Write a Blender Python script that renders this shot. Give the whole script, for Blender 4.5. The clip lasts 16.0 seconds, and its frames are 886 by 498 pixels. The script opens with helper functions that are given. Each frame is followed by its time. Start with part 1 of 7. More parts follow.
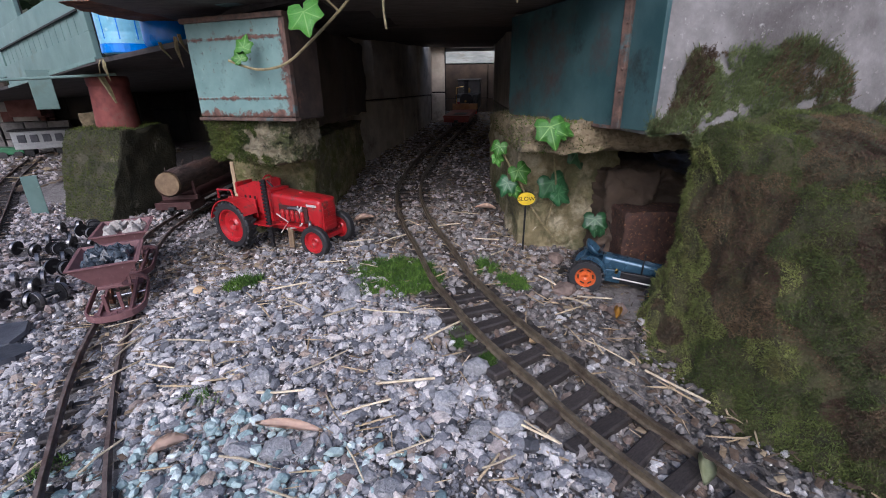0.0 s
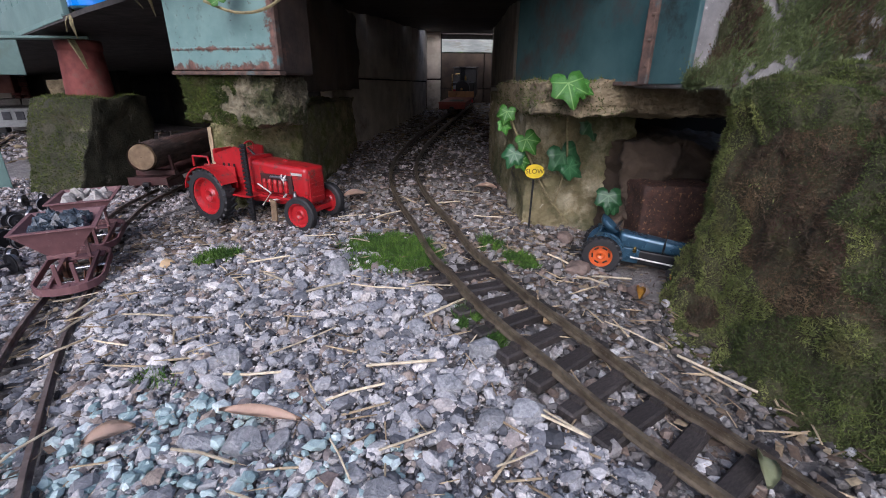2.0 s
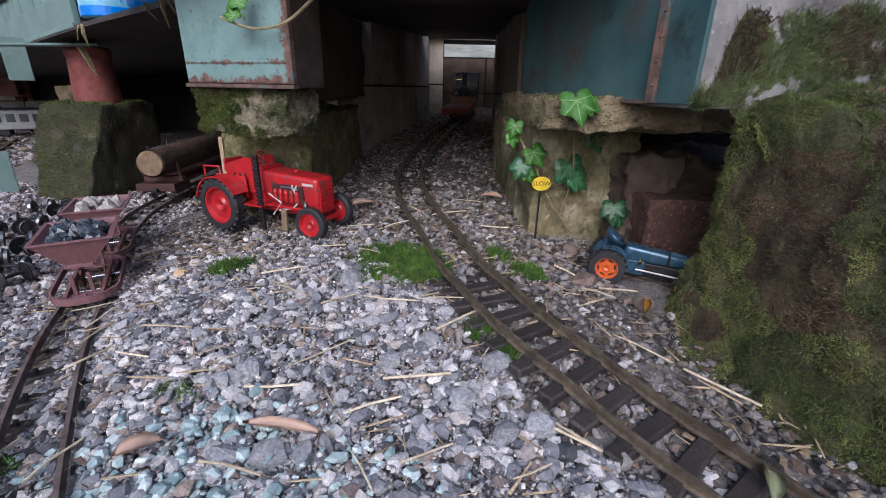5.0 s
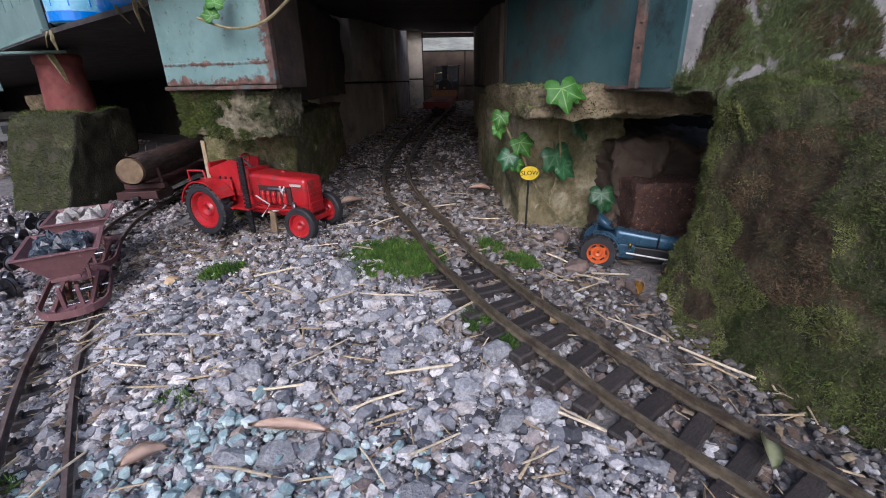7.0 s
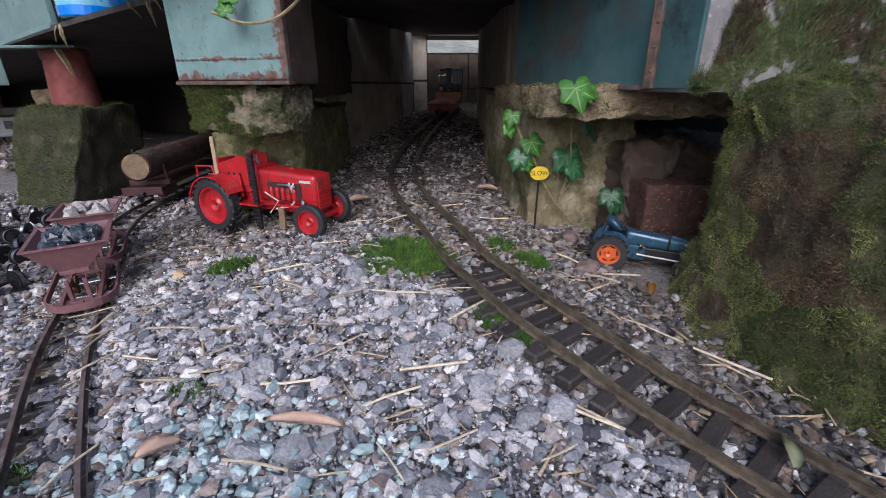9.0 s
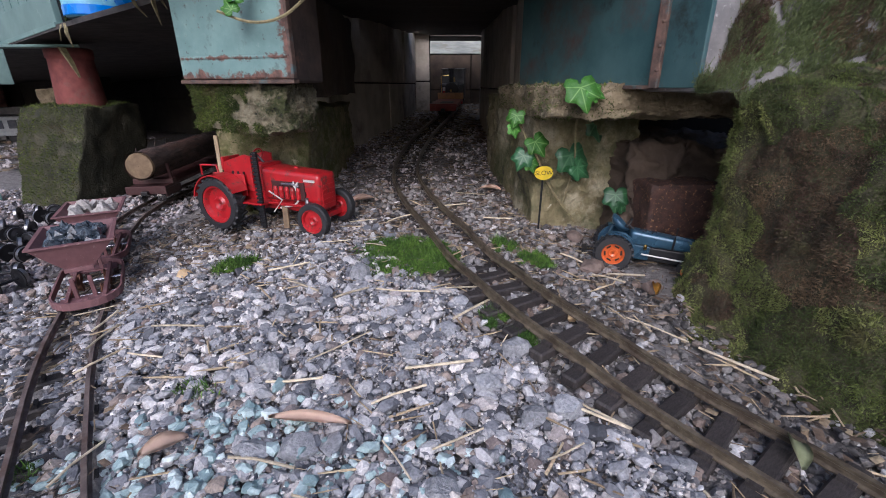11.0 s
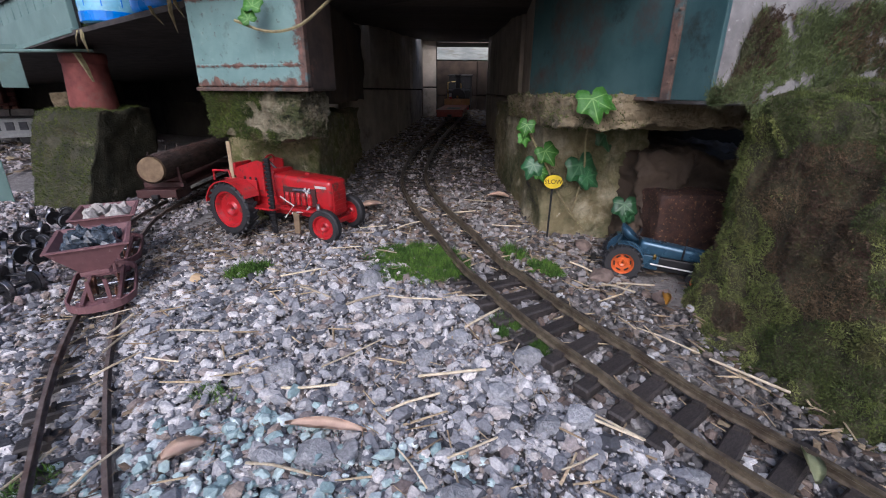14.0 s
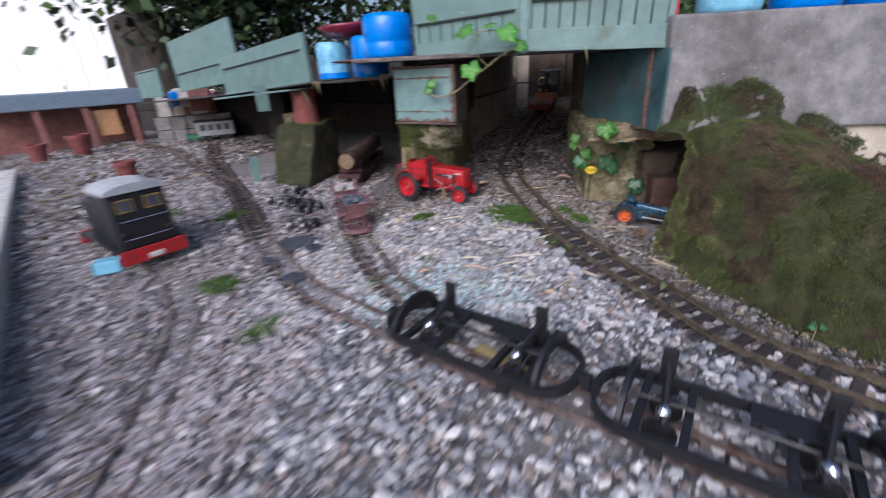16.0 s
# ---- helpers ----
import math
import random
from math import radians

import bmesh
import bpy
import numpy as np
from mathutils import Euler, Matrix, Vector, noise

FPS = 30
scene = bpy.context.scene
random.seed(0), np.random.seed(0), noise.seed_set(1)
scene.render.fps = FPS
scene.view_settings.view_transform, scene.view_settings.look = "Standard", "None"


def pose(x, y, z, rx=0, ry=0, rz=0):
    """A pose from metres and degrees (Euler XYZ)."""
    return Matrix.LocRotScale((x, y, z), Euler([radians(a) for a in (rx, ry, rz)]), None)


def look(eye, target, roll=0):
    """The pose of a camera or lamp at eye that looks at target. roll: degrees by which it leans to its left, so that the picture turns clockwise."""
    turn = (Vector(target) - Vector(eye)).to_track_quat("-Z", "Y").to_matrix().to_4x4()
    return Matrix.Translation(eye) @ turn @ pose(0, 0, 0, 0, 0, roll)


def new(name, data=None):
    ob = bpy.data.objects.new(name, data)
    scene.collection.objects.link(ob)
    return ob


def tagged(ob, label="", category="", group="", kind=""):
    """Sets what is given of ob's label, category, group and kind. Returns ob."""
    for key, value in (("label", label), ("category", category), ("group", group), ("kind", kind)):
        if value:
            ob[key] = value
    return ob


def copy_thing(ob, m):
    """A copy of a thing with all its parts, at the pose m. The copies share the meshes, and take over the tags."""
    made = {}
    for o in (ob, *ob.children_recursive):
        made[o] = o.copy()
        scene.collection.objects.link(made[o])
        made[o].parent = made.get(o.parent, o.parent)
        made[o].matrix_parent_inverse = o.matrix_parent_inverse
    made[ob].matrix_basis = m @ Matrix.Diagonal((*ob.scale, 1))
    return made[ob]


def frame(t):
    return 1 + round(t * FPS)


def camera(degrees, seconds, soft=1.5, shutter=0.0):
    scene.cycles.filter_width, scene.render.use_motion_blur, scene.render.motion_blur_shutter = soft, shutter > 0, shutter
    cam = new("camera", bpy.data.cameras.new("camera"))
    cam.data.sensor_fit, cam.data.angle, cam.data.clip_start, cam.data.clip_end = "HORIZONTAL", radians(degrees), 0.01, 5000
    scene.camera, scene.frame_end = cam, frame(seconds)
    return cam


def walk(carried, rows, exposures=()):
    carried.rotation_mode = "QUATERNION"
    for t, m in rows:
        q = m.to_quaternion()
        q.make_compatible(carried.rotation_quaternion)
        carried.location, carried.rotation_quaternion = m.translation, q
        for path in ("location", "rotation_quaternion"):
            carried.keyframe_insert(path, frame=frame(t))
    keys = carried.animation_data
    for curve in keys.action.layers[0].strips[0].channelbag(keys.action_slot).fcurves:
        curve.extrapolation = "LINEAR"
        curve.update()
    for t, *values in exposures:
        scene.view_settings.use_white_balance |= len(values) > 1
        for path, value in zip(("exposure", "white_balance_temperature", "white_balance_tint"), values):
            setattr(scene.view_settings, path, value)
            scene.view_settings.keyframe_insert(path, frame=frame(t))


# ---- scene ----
cam = camera(91.4, 16.0, soft=0.95, shutter=0.7)
# seconds, eye in metres, then yaw, pitch and roll in degrees
ROWS = [
    (0.0, 0.0025, 0.0075, 0.2003, 0.51, -20.53, -0.93),
    (0.5, -0.0039, 0.0115, 0.1966, -0.25, -20.40, 0.09),
    (1.0, -0.0026, 0.0255, 0.1803, 0.48, -21.02, -0.18),
    (1.5, -0.0038, 0.0408, 0.1701, -0.28, -20.84, -0.86),
    (2.0, -0.0071, 0.0415, 0.1634, -0.94, -20.77, 0.66),
    (2.5, -0.0057, 0.0417, 0.1666, -1.06, -20.43, 1.29),
    (3.0, -0.0115, 0.0399, 0.1716, -0.99, -20.14, 1.38),
    (3.5, -0.0147, 0.0391, 0.1739, -0.81, -20.21, 1.26),
    (4.0, -0.0089, 0.0396, 0.1786, -1.08, -19.88, 1.25),
    (4.5, -0.0136, 0.0382, 0.1749, -0.95, -20.17, 1.34),
    (7.0, -0.0224, 0.0360, 0.1736, -2.94, -21.23, -1.22),
    (7.5, -0.0283, 0.0335, 0.1747, -2.91, -21.00, -0.75),
    (8.0, -0.0302, 0.0355, 0.1781, -2.83, -20.43, -0.66),
    (8.5, -0.0375, 0.0336, 0.1655, -3.22, -20.82, 0.23),
    (9.0, -0.0331, 0.0364, 0.1692, -3.14, -20.82, -0.33),
    (11.5, -0.0361, 0.0363, 0.1677, -2.93, -20.62, -0.16),
    (12.0, -0.0354, 0.0364, 0.1700, -2.96, -20.43, 0.05),
    (12.5, -0.0384, 0.0359, 0.1698, -2.87, -20.28, 0.41),
    (13.0, -0.0390, 0.0362, 0.1698, -2.81, -20.30, 0.15),
    (13.5, -0.0408, 0.0359, 0.1692, -2.75, -20.27, 0.24),
    (14.0, -0.0427, 0.0349, 0.1718, -2.56, -20.16, 0.31),
    (14.5, -0.0510, 0.0011, 0.2017, 0.29, -19.73, -0.82),
    (15.0, -0.0230, -0.0864, 0.2470, 1.86, -20.09, -4.01),
    (15.5, -0.0119, -0.1843, 0.2424, 4.87, -21.11, -3.37),
    (16.0, -0.0406, -0.3228, 0.2678, 10.24, -22.97, -3.03),
]
walk(cam, [(t, pose(x, y, z, 90 + pitch, 0, yaw) @ pose(0, 0, 0, 0, 0, roll)) for t, x, y, z, yaw, pitch, roll in ROWS],
     [(0, 0.21, 5500, 18), (14.4, 0.2, 5500, 18), (16, 0.28, 5500, 18)])

# ---- light: an overcast day ----
world = bpy.data.worlds.new("sky")
scene.world = world
world.use_nodes = True
wn, wl = world.node_tree.nodes, world.node_tree.links
sky = wn.new("ShaderNodeTexSky")
sky.sky_type, sky.sun_disc = "NISHITA", False
sky.sun_elevation, sky.sun_rotation = radians(37), radians(190)
sky.air_density, sky.dust_density, sky.ozone_density = 1.0, 5.0, 1.0
wn["Background"].inputs["Strength"].default_value = 0.14
wl.new(sky.outputs[0], wn["Background"].inputs["Color"])
sun = new("sun", bpy.data.lights.new("sun", "SUN"))
sun.data.energy, sun.data.angle, sun.data.color = 1.3, radians(45), (1.0, 0.97, 0.93)
sun.matrix_world = look((0, 0, 3), (0.204, 1.158, 2.115))
scene.view_settings.exposure = 0.0


# ---- materials ----
def ramp(nt, a, b, lo=0.35, hi=0.65):
    r = nt.nodes.new("ShaderNodeValToRGB")
    r.color_ramp.elements[0].position, r.color_ramp.elements[1].position = lo, hi
    r.color_ramp.elements[0].color, r.color_ramp.elements[1].color = (*a, 1), (*b, 1)
    return r


def noise_node(nt, co, scale, detail=6, rough=0.6):
    n = nt.nodes.new("ShaderNodeTexNoise")
    n.inputs["Scale"].default_value, n.inputs["Detail"].default_value, n.inputs["Roughness"].default_value = scale, detail, rough
    nt.links.new(co, n.inputs["Vector"])
    return n.outputs["Fac"]


def mat(name, a, b, scale=60, rough=0.7, metal=0.0, bump=0.5, depth=0.002, bscale=None, stains=(), rand=0.0, islands=(), coat=0.0, spec=0.5, stretch=None):
    """A surface: two colours in fine grain, stains (colour, scale, from, to) on top, grain in relief."""
    m = bpy.data.materials.new(name)
    m.use_nodes = True
    nt = m.node_tree
    bsdf = nt.nodes["Principled BSDF"]
    tc = nt.nodes.new("ShaderNodeTexCoord")
    co = tc.outputs["Object"]
    if stretch:
        mp = nt.nodes.new("ShaderNodeMapping")
        mp.inputs["Scale"].default_value = stretch
        nt.links.new(co, mp.inputs["Vector"])
        co = mp.outputs[0]
    fac = noise_node(nt, co, scale)
    r = ramp(nt, a, b)
    nt.links.new(fac, r.inputs[0])
    col = r.outputs[0]
    if islands:
        geo = nt.nodes.new("ShaderNodeNewGeometry")
        rr = nt.nodes.new("ShaderNodeValToRGB")
        rr.color_ramp.interpolation = "LINEAR"
        els = rr.color_ramp.elements
        while len(els) < len(islands):
            els.new(0.5)
        for i, (p, c) in enumerate(islands):
            els[i].position, els[i].color = p, (*c, 1)
        nt.links.new(geo.outputs["Random Per Island"], rr.inputs[0])
        mx = nt.nodes.new("ShaderNodeMix")
        mx.data_type, mx.blend_type = "RGBA", "MULTIPLY"
        mx.inputs[0].default_value = 1.0
        nt.links.new(rr.outputs[0], mx.inputs[6]), nt.links.new(col, mx.inputs[7])
        col = mx.outputs[2]
    if rand:
        oi = nt.nodes.new("ShaderNodeObjectInfo")
        hs = nt.nodes.new("ShaderNodeHueSaturation")
        mr = nt.nodes.new("ShaderNodeMapRange")
        mr.inputs[3].default_value, mr.inputs[4].default_value = 1 - rand, 1 + rand
        nt.links.new(oi.outputs["Random"], mr.inputs[0]), nt.links.new(mr.outputs[0], hs.inputs["Value"]), nt.links.new(col, hs.inputs["Color"])
        col = hs.outputs[0]
    for c, s, lo, hi in stains:
        f = noise_node(nt, co, s, 8, 0.7)
        sr = ramp(nt, (0, 0, 0), (1, 1, 1), lo, hi)
        nt.links.new(f, sr.inputs[0])
        mx = nt.nodes.new("ShaderNodeMix")
        mx.data_type = "RGBA"
        nt.links.new(sr.outputs[0], mx.inputs[0]), nt.links.new(col, mx.inputs[6])
        mx.inputs[7].default_value = (*c, 1)
        col = mx.outputs[2]
    nt.links.new(col, bsdf.inputs["Base Color"])
    rv = nt.nodes.new("ShaderNodeMapRange")
    rv.inputs[3].default_value, rv.inputs[4].default_value = max(rough - 0.18, 0.03), min(rough + 0.18, 1)
    nt.links.new(noise_node(nt, co, scale * 0.37), rv.inputs[0]), nt.links.new(rv.outputs[0], bsdf.inputs["Roughness"])
    bsdf.inputs["Metallic"].default_value = metal
    bsdf.inputs["Coat Weight"].default_value = coat
    bsdf.inputs["Specular IOR Level"].default_value = spec
    if bump:
        bp = nt.nodes.new("ShaderNodeBump")
        bp.inputs["Strength"].default_value, bp.inputs["Distance"].default_value = bump, depth
        nt.links.new(noise_node(nt, co, bscale or scale * 2.2, 8, 0.65), bp.inputs["Height"]), nt.links.new(bp.outputs[0], bsdf.inputs["Normal"])
    return m


RUST = (0.12, 0.045, 0.025)
M_SOIL = mat("damp_soil", (0.13, 0.118, 0.11), (0.28, 0.262, 0.25), 120, 0.85, bump=1, depth=0.004, bscale=220, stains=[((0.16, 0.15, 0.14), 500, 0.5, 0.62)])
M_GRAVEL = mat("grey_chippings", (0.6, 0.6, 0.6), (1.0, 1.0, 1.0), 700, 0.72, bump=0.6, depth=0.0006, bscale=1500,
               islands=[(0.0, (0.0525, 0.055, 0.0621)), (0.14, (0.189, 0.195, 0.215)), (0.36, (0.347, 0.35, 0.363)), (0.58, (0.514, 0.505, 0.506)), (0.76, (0.714, 0.69, 0.668)), (0.85, (0.357, 0.29, 0.239)), (0.92, (0.231, 0.18, 0.162)), (1.0, (0.861, 0.82, 0.783))])
M_FINE = mat("fine_grey_grit", (0.6, 0.6, 0.6), (1.0, 1.0, 1.0), 900, 0.75, bump=0,
             islands=[(0.0, (0.0525, 0.055, 0.0621)), (0.2, (0.179, 0.18, 0.201)), (0.45, (0.315, 0.31, 0.325)), (0.6, (0.441, 0.43, 0.43)), (0.68, (0.315, 0.25, 0.201)), (0.78, (0.525, 0.5, 0.477)), (0.9, (0.672, 0.64, 0.602)), (1.0, (0.892, 0.85, 0.802))])
M_BALLAST = mat("dirty_ballast", (0.6, 0.6, 0.6), (1.0, 1.0, 1.0), 700, 0.75, bump=0.5, depth=0.0006, bscale=1500,
                islands=[(0.0, (0.04, 0.036, 0.034)), (0.2, (0.14, 0.13, 0.125)), (0.45, (0.25, 0.235, 0.225)), (0.66, (0.39, 0.375, 0.365)), (0.8, (0.26, 0.2, 0.16)), (0.92, (0.16, 0.115, 0.09)), (1.0, (0.72, 0.71, 0.7))])
M_YARD = mat("brownish_yard_chippings", (0.6, 0.6, 0.6), (1.0, 1.0, 1.0), 700, 0.75, bump=0.5, depth=0.0006, bscale=1500,
             islands=[(0.0, (0.055, 0.05, 0.053)), (0.2, (0.25, 0.23, 0.24)), (0.45, (0.42, 0.39, 0.4)), (0.7, (0.56, 0.53, 0.53)), (0.82, (0.44, 0.35, 0.31)), (0.92, (0.25, 0.19, 0.17)), (1.0, (0.8, 0.79, 0.78))])
M_DIRT = mat("soil_stained_chippings", (0.6, 0.6, 0.6), (1.0, 1.0, 1.0), 700, 0.8, bump=0.5, depth=0.0006, bscale=1500,
             islands=[(0.0, (0.04, 0.036, 0.032)), (0.3, (0.13, 0.12, 0.112)), (0.6, (0.25, 0.237, 0.222)), (0.78, (0.18, 0.14, 0.11)), (0.9, (0.36, 0.345, 0.335)), (1.0, (0.55, 0.55, 0.54))])
M_GLASSY = mat("greenish_chippings", (0.7, 0.7, 0.7), (1, 1, 1), 700, 0.45, bump=0.4, depth=0.0006, bscale=1500,
               islands=[(0.0, (0.2, 0.29, 0.3)), (0.4, (0.34, 0.46, 0.46)), (0.8, (0.5, 0.62, 0.61)), (1.0, (0.72, 0.8, 0.79))])
M_DEBRIS = mat("brown_litter", (0.6, 0.6, 0.6), (1, 1, 1), 500, 0.8, bump=0.4, depth=0.0006,
               islands=[(0.0, (0.05, 0.035, 0.025)), (0.5, (0.13, 0.09, 0.06)), (0.8, (0.24, 0.18, 0.11)), (1.0, (0.4, 0.32, 0.2))])
M_STRAW = mat("dry_straw", (0.4, 0.33, 0.22), (0.62, 0.54, 0.39), 300, 0.7, bump=0.3, depth=0.0004, rand=0.35)
M_RUSTRAIL = mat("rusty_siding_rail", (0.1, 0.074, 0.064), (0.2, 0.155, 0.135), 120, 0.65, metal=0.25, bump=0.4, depth=0.0005, stains=[((0.09, 0.05, 0.035), 40, 0.5, 0.64)])
M_RAIL = mat("weathered_brass_rail", (0.11, 0.09, 0.063), (0.22, 0.18, 0.125), 160, 0.42, metal=0.45, bump=0.3, depth=0.0004, stains=[((0.075, 0.056, 0.04), 60, 0.45, 0.65)])
M_SLEEPER = mat("dark_plastic_sleeper", (0.018, 0.015, 0.014), (0.05, 0.042, 0.038), 250, 0.62, bump=0.5, depth=0.0006, rand=0.3, stretch=(1, 4, 1))
M_TEAL = mat("rusty_teal_paint", (0.125, 0.215, 0.205), (0.17, 0.275, 0.26), 45, 0.5, bump=0.35, depth=0.0012, bscale=120,
             stains=[((0.09, 0.13, 0.12), 38, 0.56, 0.68), (RUST, 26, 0.6, 0.66), ((0.24, 0.32, 0.29), 90, 0.62, 0.7), ((0.06, 0.035, 0.03), 150, 0.63, 0.67)])
M_TEAL_CLEAN = mat("faded_teal_paint", (0.105, 0.176, 0.16), (0.145, 0.23, 0.21), 24, 0.5, bump=0.25, depth=0.0008, bscale=150, rand=0.08,
                   stains=[((0.1, 0.14, 0.11), 14, 0.58, 0.72), ((0.25, 0.33, 0.3), 60, 0.64, 0.7), ((0.07, 0.06, 0.045), 45, 0.66, 0.72)])
M_TEAL_DARK = mat("grimy_teal_plate", (0.028, 0.072, 0.076), (0.058, 0.115, 0.118), 22, 0.5, bump=0.3, depth=0.001, bscale=120,
                  stains=[((0.075, 0.04, 0.03), 14, 0.52, 0.68), ((0.02, 0.03, 0.028), 30, 0.56, 0.68), ((0.25, 0.3, 0.28), 320, 0.72, 0.75)])
M_RUST = mat("brown_rust", (0.07, 0.032, 0.02), (0.2, 0.085, 0.045), 90, 0.85, bump=0.8, depth=0.0012, bscale=350, stains=[((0.12, 0.12, 0.11), 40, 0.58, 0.7)])
M_DARKRUST = mat("dark_brown_rust", (0.05, 0.034, 0.028), (0.14, 0.085, 0.062), 110, 0.8, bump=0.7, depth=0.001, bscale=300, stains=[((0.06, 0.1, 0.1), 50, 0.56, 0.66)])
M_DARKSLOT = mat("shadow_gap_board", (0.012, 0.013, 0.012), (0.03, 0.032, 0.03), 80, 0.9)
M_CONCRETE = mat("pale_concrete", (0.16, 0.155, 0.15), (0.27, 0.262, 0.254), 40, 0.85, bump=0.7, depth=0.0016, bscale=260,
                 stains=[((0.09, 0.083, 0.08), 7, 0.42, 0.62), ((0.33, 0.32, 0.31), 260, 0.6, 0.68), ((0.07, 0.06, 0.055), 300, 0.64, 0.7)])
M_BLOCK = mat("sooty_concrete_block", (0.36, 0.32, 0.25), (0.54, 0.48, 0.39), 22, 0.9, bump=0.8, depth=0.002, bscale=140,
              stains=[((0.17, 0.15, 0.12), 7, 0.56, 0.7), ((0.28, 0.25, 0.2), 30, 0.62, 0.72)], rand=0.12)
M_STONE = mat("mossy_stone", (0.12, 0.1, 0.055), (0.34, 0.3, 0.2), 80, 0.88, bump=1.0, depth=0.009, bscale=260,
              stains=[((0.44, 0.4, 0.3), 60, 0.56, 0.66), ((0.06, 0.07, 0.018), 30, 0.48, 0.57), ((0.03, 0.028, 0.022), 120, 0.56, 0.66), ((0.6, 0.57, 0.5), 240, 0.66, 0.71)])
M_SANDSTONE = mat("damp_yellowish_stone", (0.12, 0.1, 0.046), (0.28, 0.24, 0.13), 25, 0.75, bump=1.0, depth=0.004, bscale=150,
                  stains=[((0.46, 0.41, 0.29), 13, 0.5, 0.62), ((0.5, 0.46, 0.36), 70, 0.62, 0.7), ((0.07, 0.078, 0.028), 8, 0.46, 0.62), ((0.045, 0.04, 0.03), 16, 0.6, 0.68), ((0.36, 0.34, 0.28), 60, 0.66, 0.72)])
M_SLAB = mat("ochre_weathered_stone", (0.15, 0.115, 0.062), (0.34, 0.275, 0.17), 40, 0.9, bump=1.0, depth=0.007, bscale=200, stains=[((0.06, 0.05, 0.03), 18, 0.52, 0.64), ((0.46, 0.39, 0.27), 30, 0.58, 0.68), ((0.09, 0.1, 0.03), 12, 0.58, 0.68)])
# near-black base: the deep shade under viaduct and slab is in the colour
M_DARKBLOCK = mat("shade_black_block", (0.012, 0.0105, 0.009), (0.034, 0.029, 0.024), 12, 0.92, bump=0.8, depth=0.003, rand=0.2)
M_MOSSSTONE = mat("moss_coated_stone", (0.02, 0.022, 0.01), (0.065, 0.06, 0.035), 40, 0.92, bump=1, depth=0.004, bscale=200, stains=[((0.2, 0.18, 0.13), 30, 0.62, 0.7)])
M_PITTED = mat("pitted_dark_rust", (0.03, 0.016, 0.012), (0.08, 0.036, 0.024), 120, 0.8, bump=1, depth=0.002, bscale=260, stains=[((0.28, 0.15, 0.07), 330, 0.58, 0.64), ((0.02, 0.014, 0.012), 60, 0.55, 0.68)])
M_MOSSBASE = mat("moss_bed", (0.03, 0.029, 0.013), (0.08, 0.074, 0.032), 60, 0.95, bump=1, depth=0.004, bscale=260, stains=[((0.035, 0.022, 0.014), 10, 0.52, 0.66)])
M_PIERSIDE = mat("stained_brown_stone", (0.13, 0.112, 0.05), (0.3, 0.265, 0.14), 40, 0.9, bump=1.0, depth=0.004, bscale=160, stains=[((0.07, 0.06, 0.045), 9, 0.54, 0.68), ((0.09, 0.1, 0.025), 30, 0.46, 0.6), ((0.42, 0.37, 0.25), 70, 0.6, 0.68), ((0.04, 0.035, 0.026), 110, 0.6, 0.68)])
# brown stone, darkened so tunnel end and recess hold their shade in the colour
M_BROWNWALL = mat("shade_brown_wall", (0.035, 0.025, 0.017), (0.085, 0.06, 0.04), 16, 0.9, bump=0.8, depth=0.003, bscale=70, rand=0.15, stains=[((0.13, 0.1, 0.07), 14, 0.62, 0.74)])
M_BLOCKMOSS = mat("olive_block_moss", (0.04, 0.062, 0.008), (0.115, 0.15, 0.026), 22, 0.85, bump=0, stains=[((0.1, 0.075, 0.035), 26, 0.55, 0.68)], islands=[(0.0, (0.4, 0.4, 0.38)), (0.6, (1, 1, 1)), (1.0, (1.6, 1.5, 1.2))])
M_DRYMOSS = mat("brown_dying_moss", (0.058, 0.042, 0.023), (0.145, 0.102, 0.055), 30, 0.9, bump=0, stains=[((0.06, 0.032, 0.02), 16, 0.48, 0.6), ((0.075, 0.085, 0.02), 24, 0.6, 0.7)], islands=[(0.0, (0.62, 0.62, 0.62)), (0.6, (1, 1, 1)), (1.0, (1.3, 1.25, 1.15))])
M_DEEPMOSS = mat("deep_green_moss", (0.045, 0.06, 0.014), (0.1, 0.125, 0.03), 26, 0.88, bump=0, stains=[((0.07, 0.055, 0.024), 20, 0.56, 0.68)], islands=[(0.0, (0.55, 0.58, 0.55)), (0.6, (1, 1, 1)), (1.0, (1.3, 1.3, 1.1))])
M_MOSS = mat("green_moss", (0.084, 0.1, 0.026), (0.22, 0.24, 0.07), 18, 0.85, bump=0, stains=[((0.075, 0.06, 0.022), 14, 0.52, 0.66)],
             islands=[(0.0, (0.6, 0.62, 0.6)), (0.6, (1, 1, 1)), (1.0, (1.22, 1.25, 1.1))])
M_HEATH = mat("dull_green_heathy_moss", (0.055, 0.08, 0.028), (0.14, 0.175, 0.068), 18, 0.9, bump=0, stains=[((0.07, 0.055, 0.03), 12, 0.52, 0.66)],
              islands=[(0.0, (0.6, 0.6, 0.6)), (0.6, (1, 1, 1)), (1.0, (1.3, 1.3, 1.2))])
M_GRASS = mat("bright_moss_tuft", (0.035, 0.09, 0.01), (0.1, 0.19, 0.022), 60, 0.8, bump=0, islands=[(0.0, (0.4, 0.4, 0.35)), (0.6, (1, 1, 1)), (1.0, (1.3, 1.25, 0.9))])


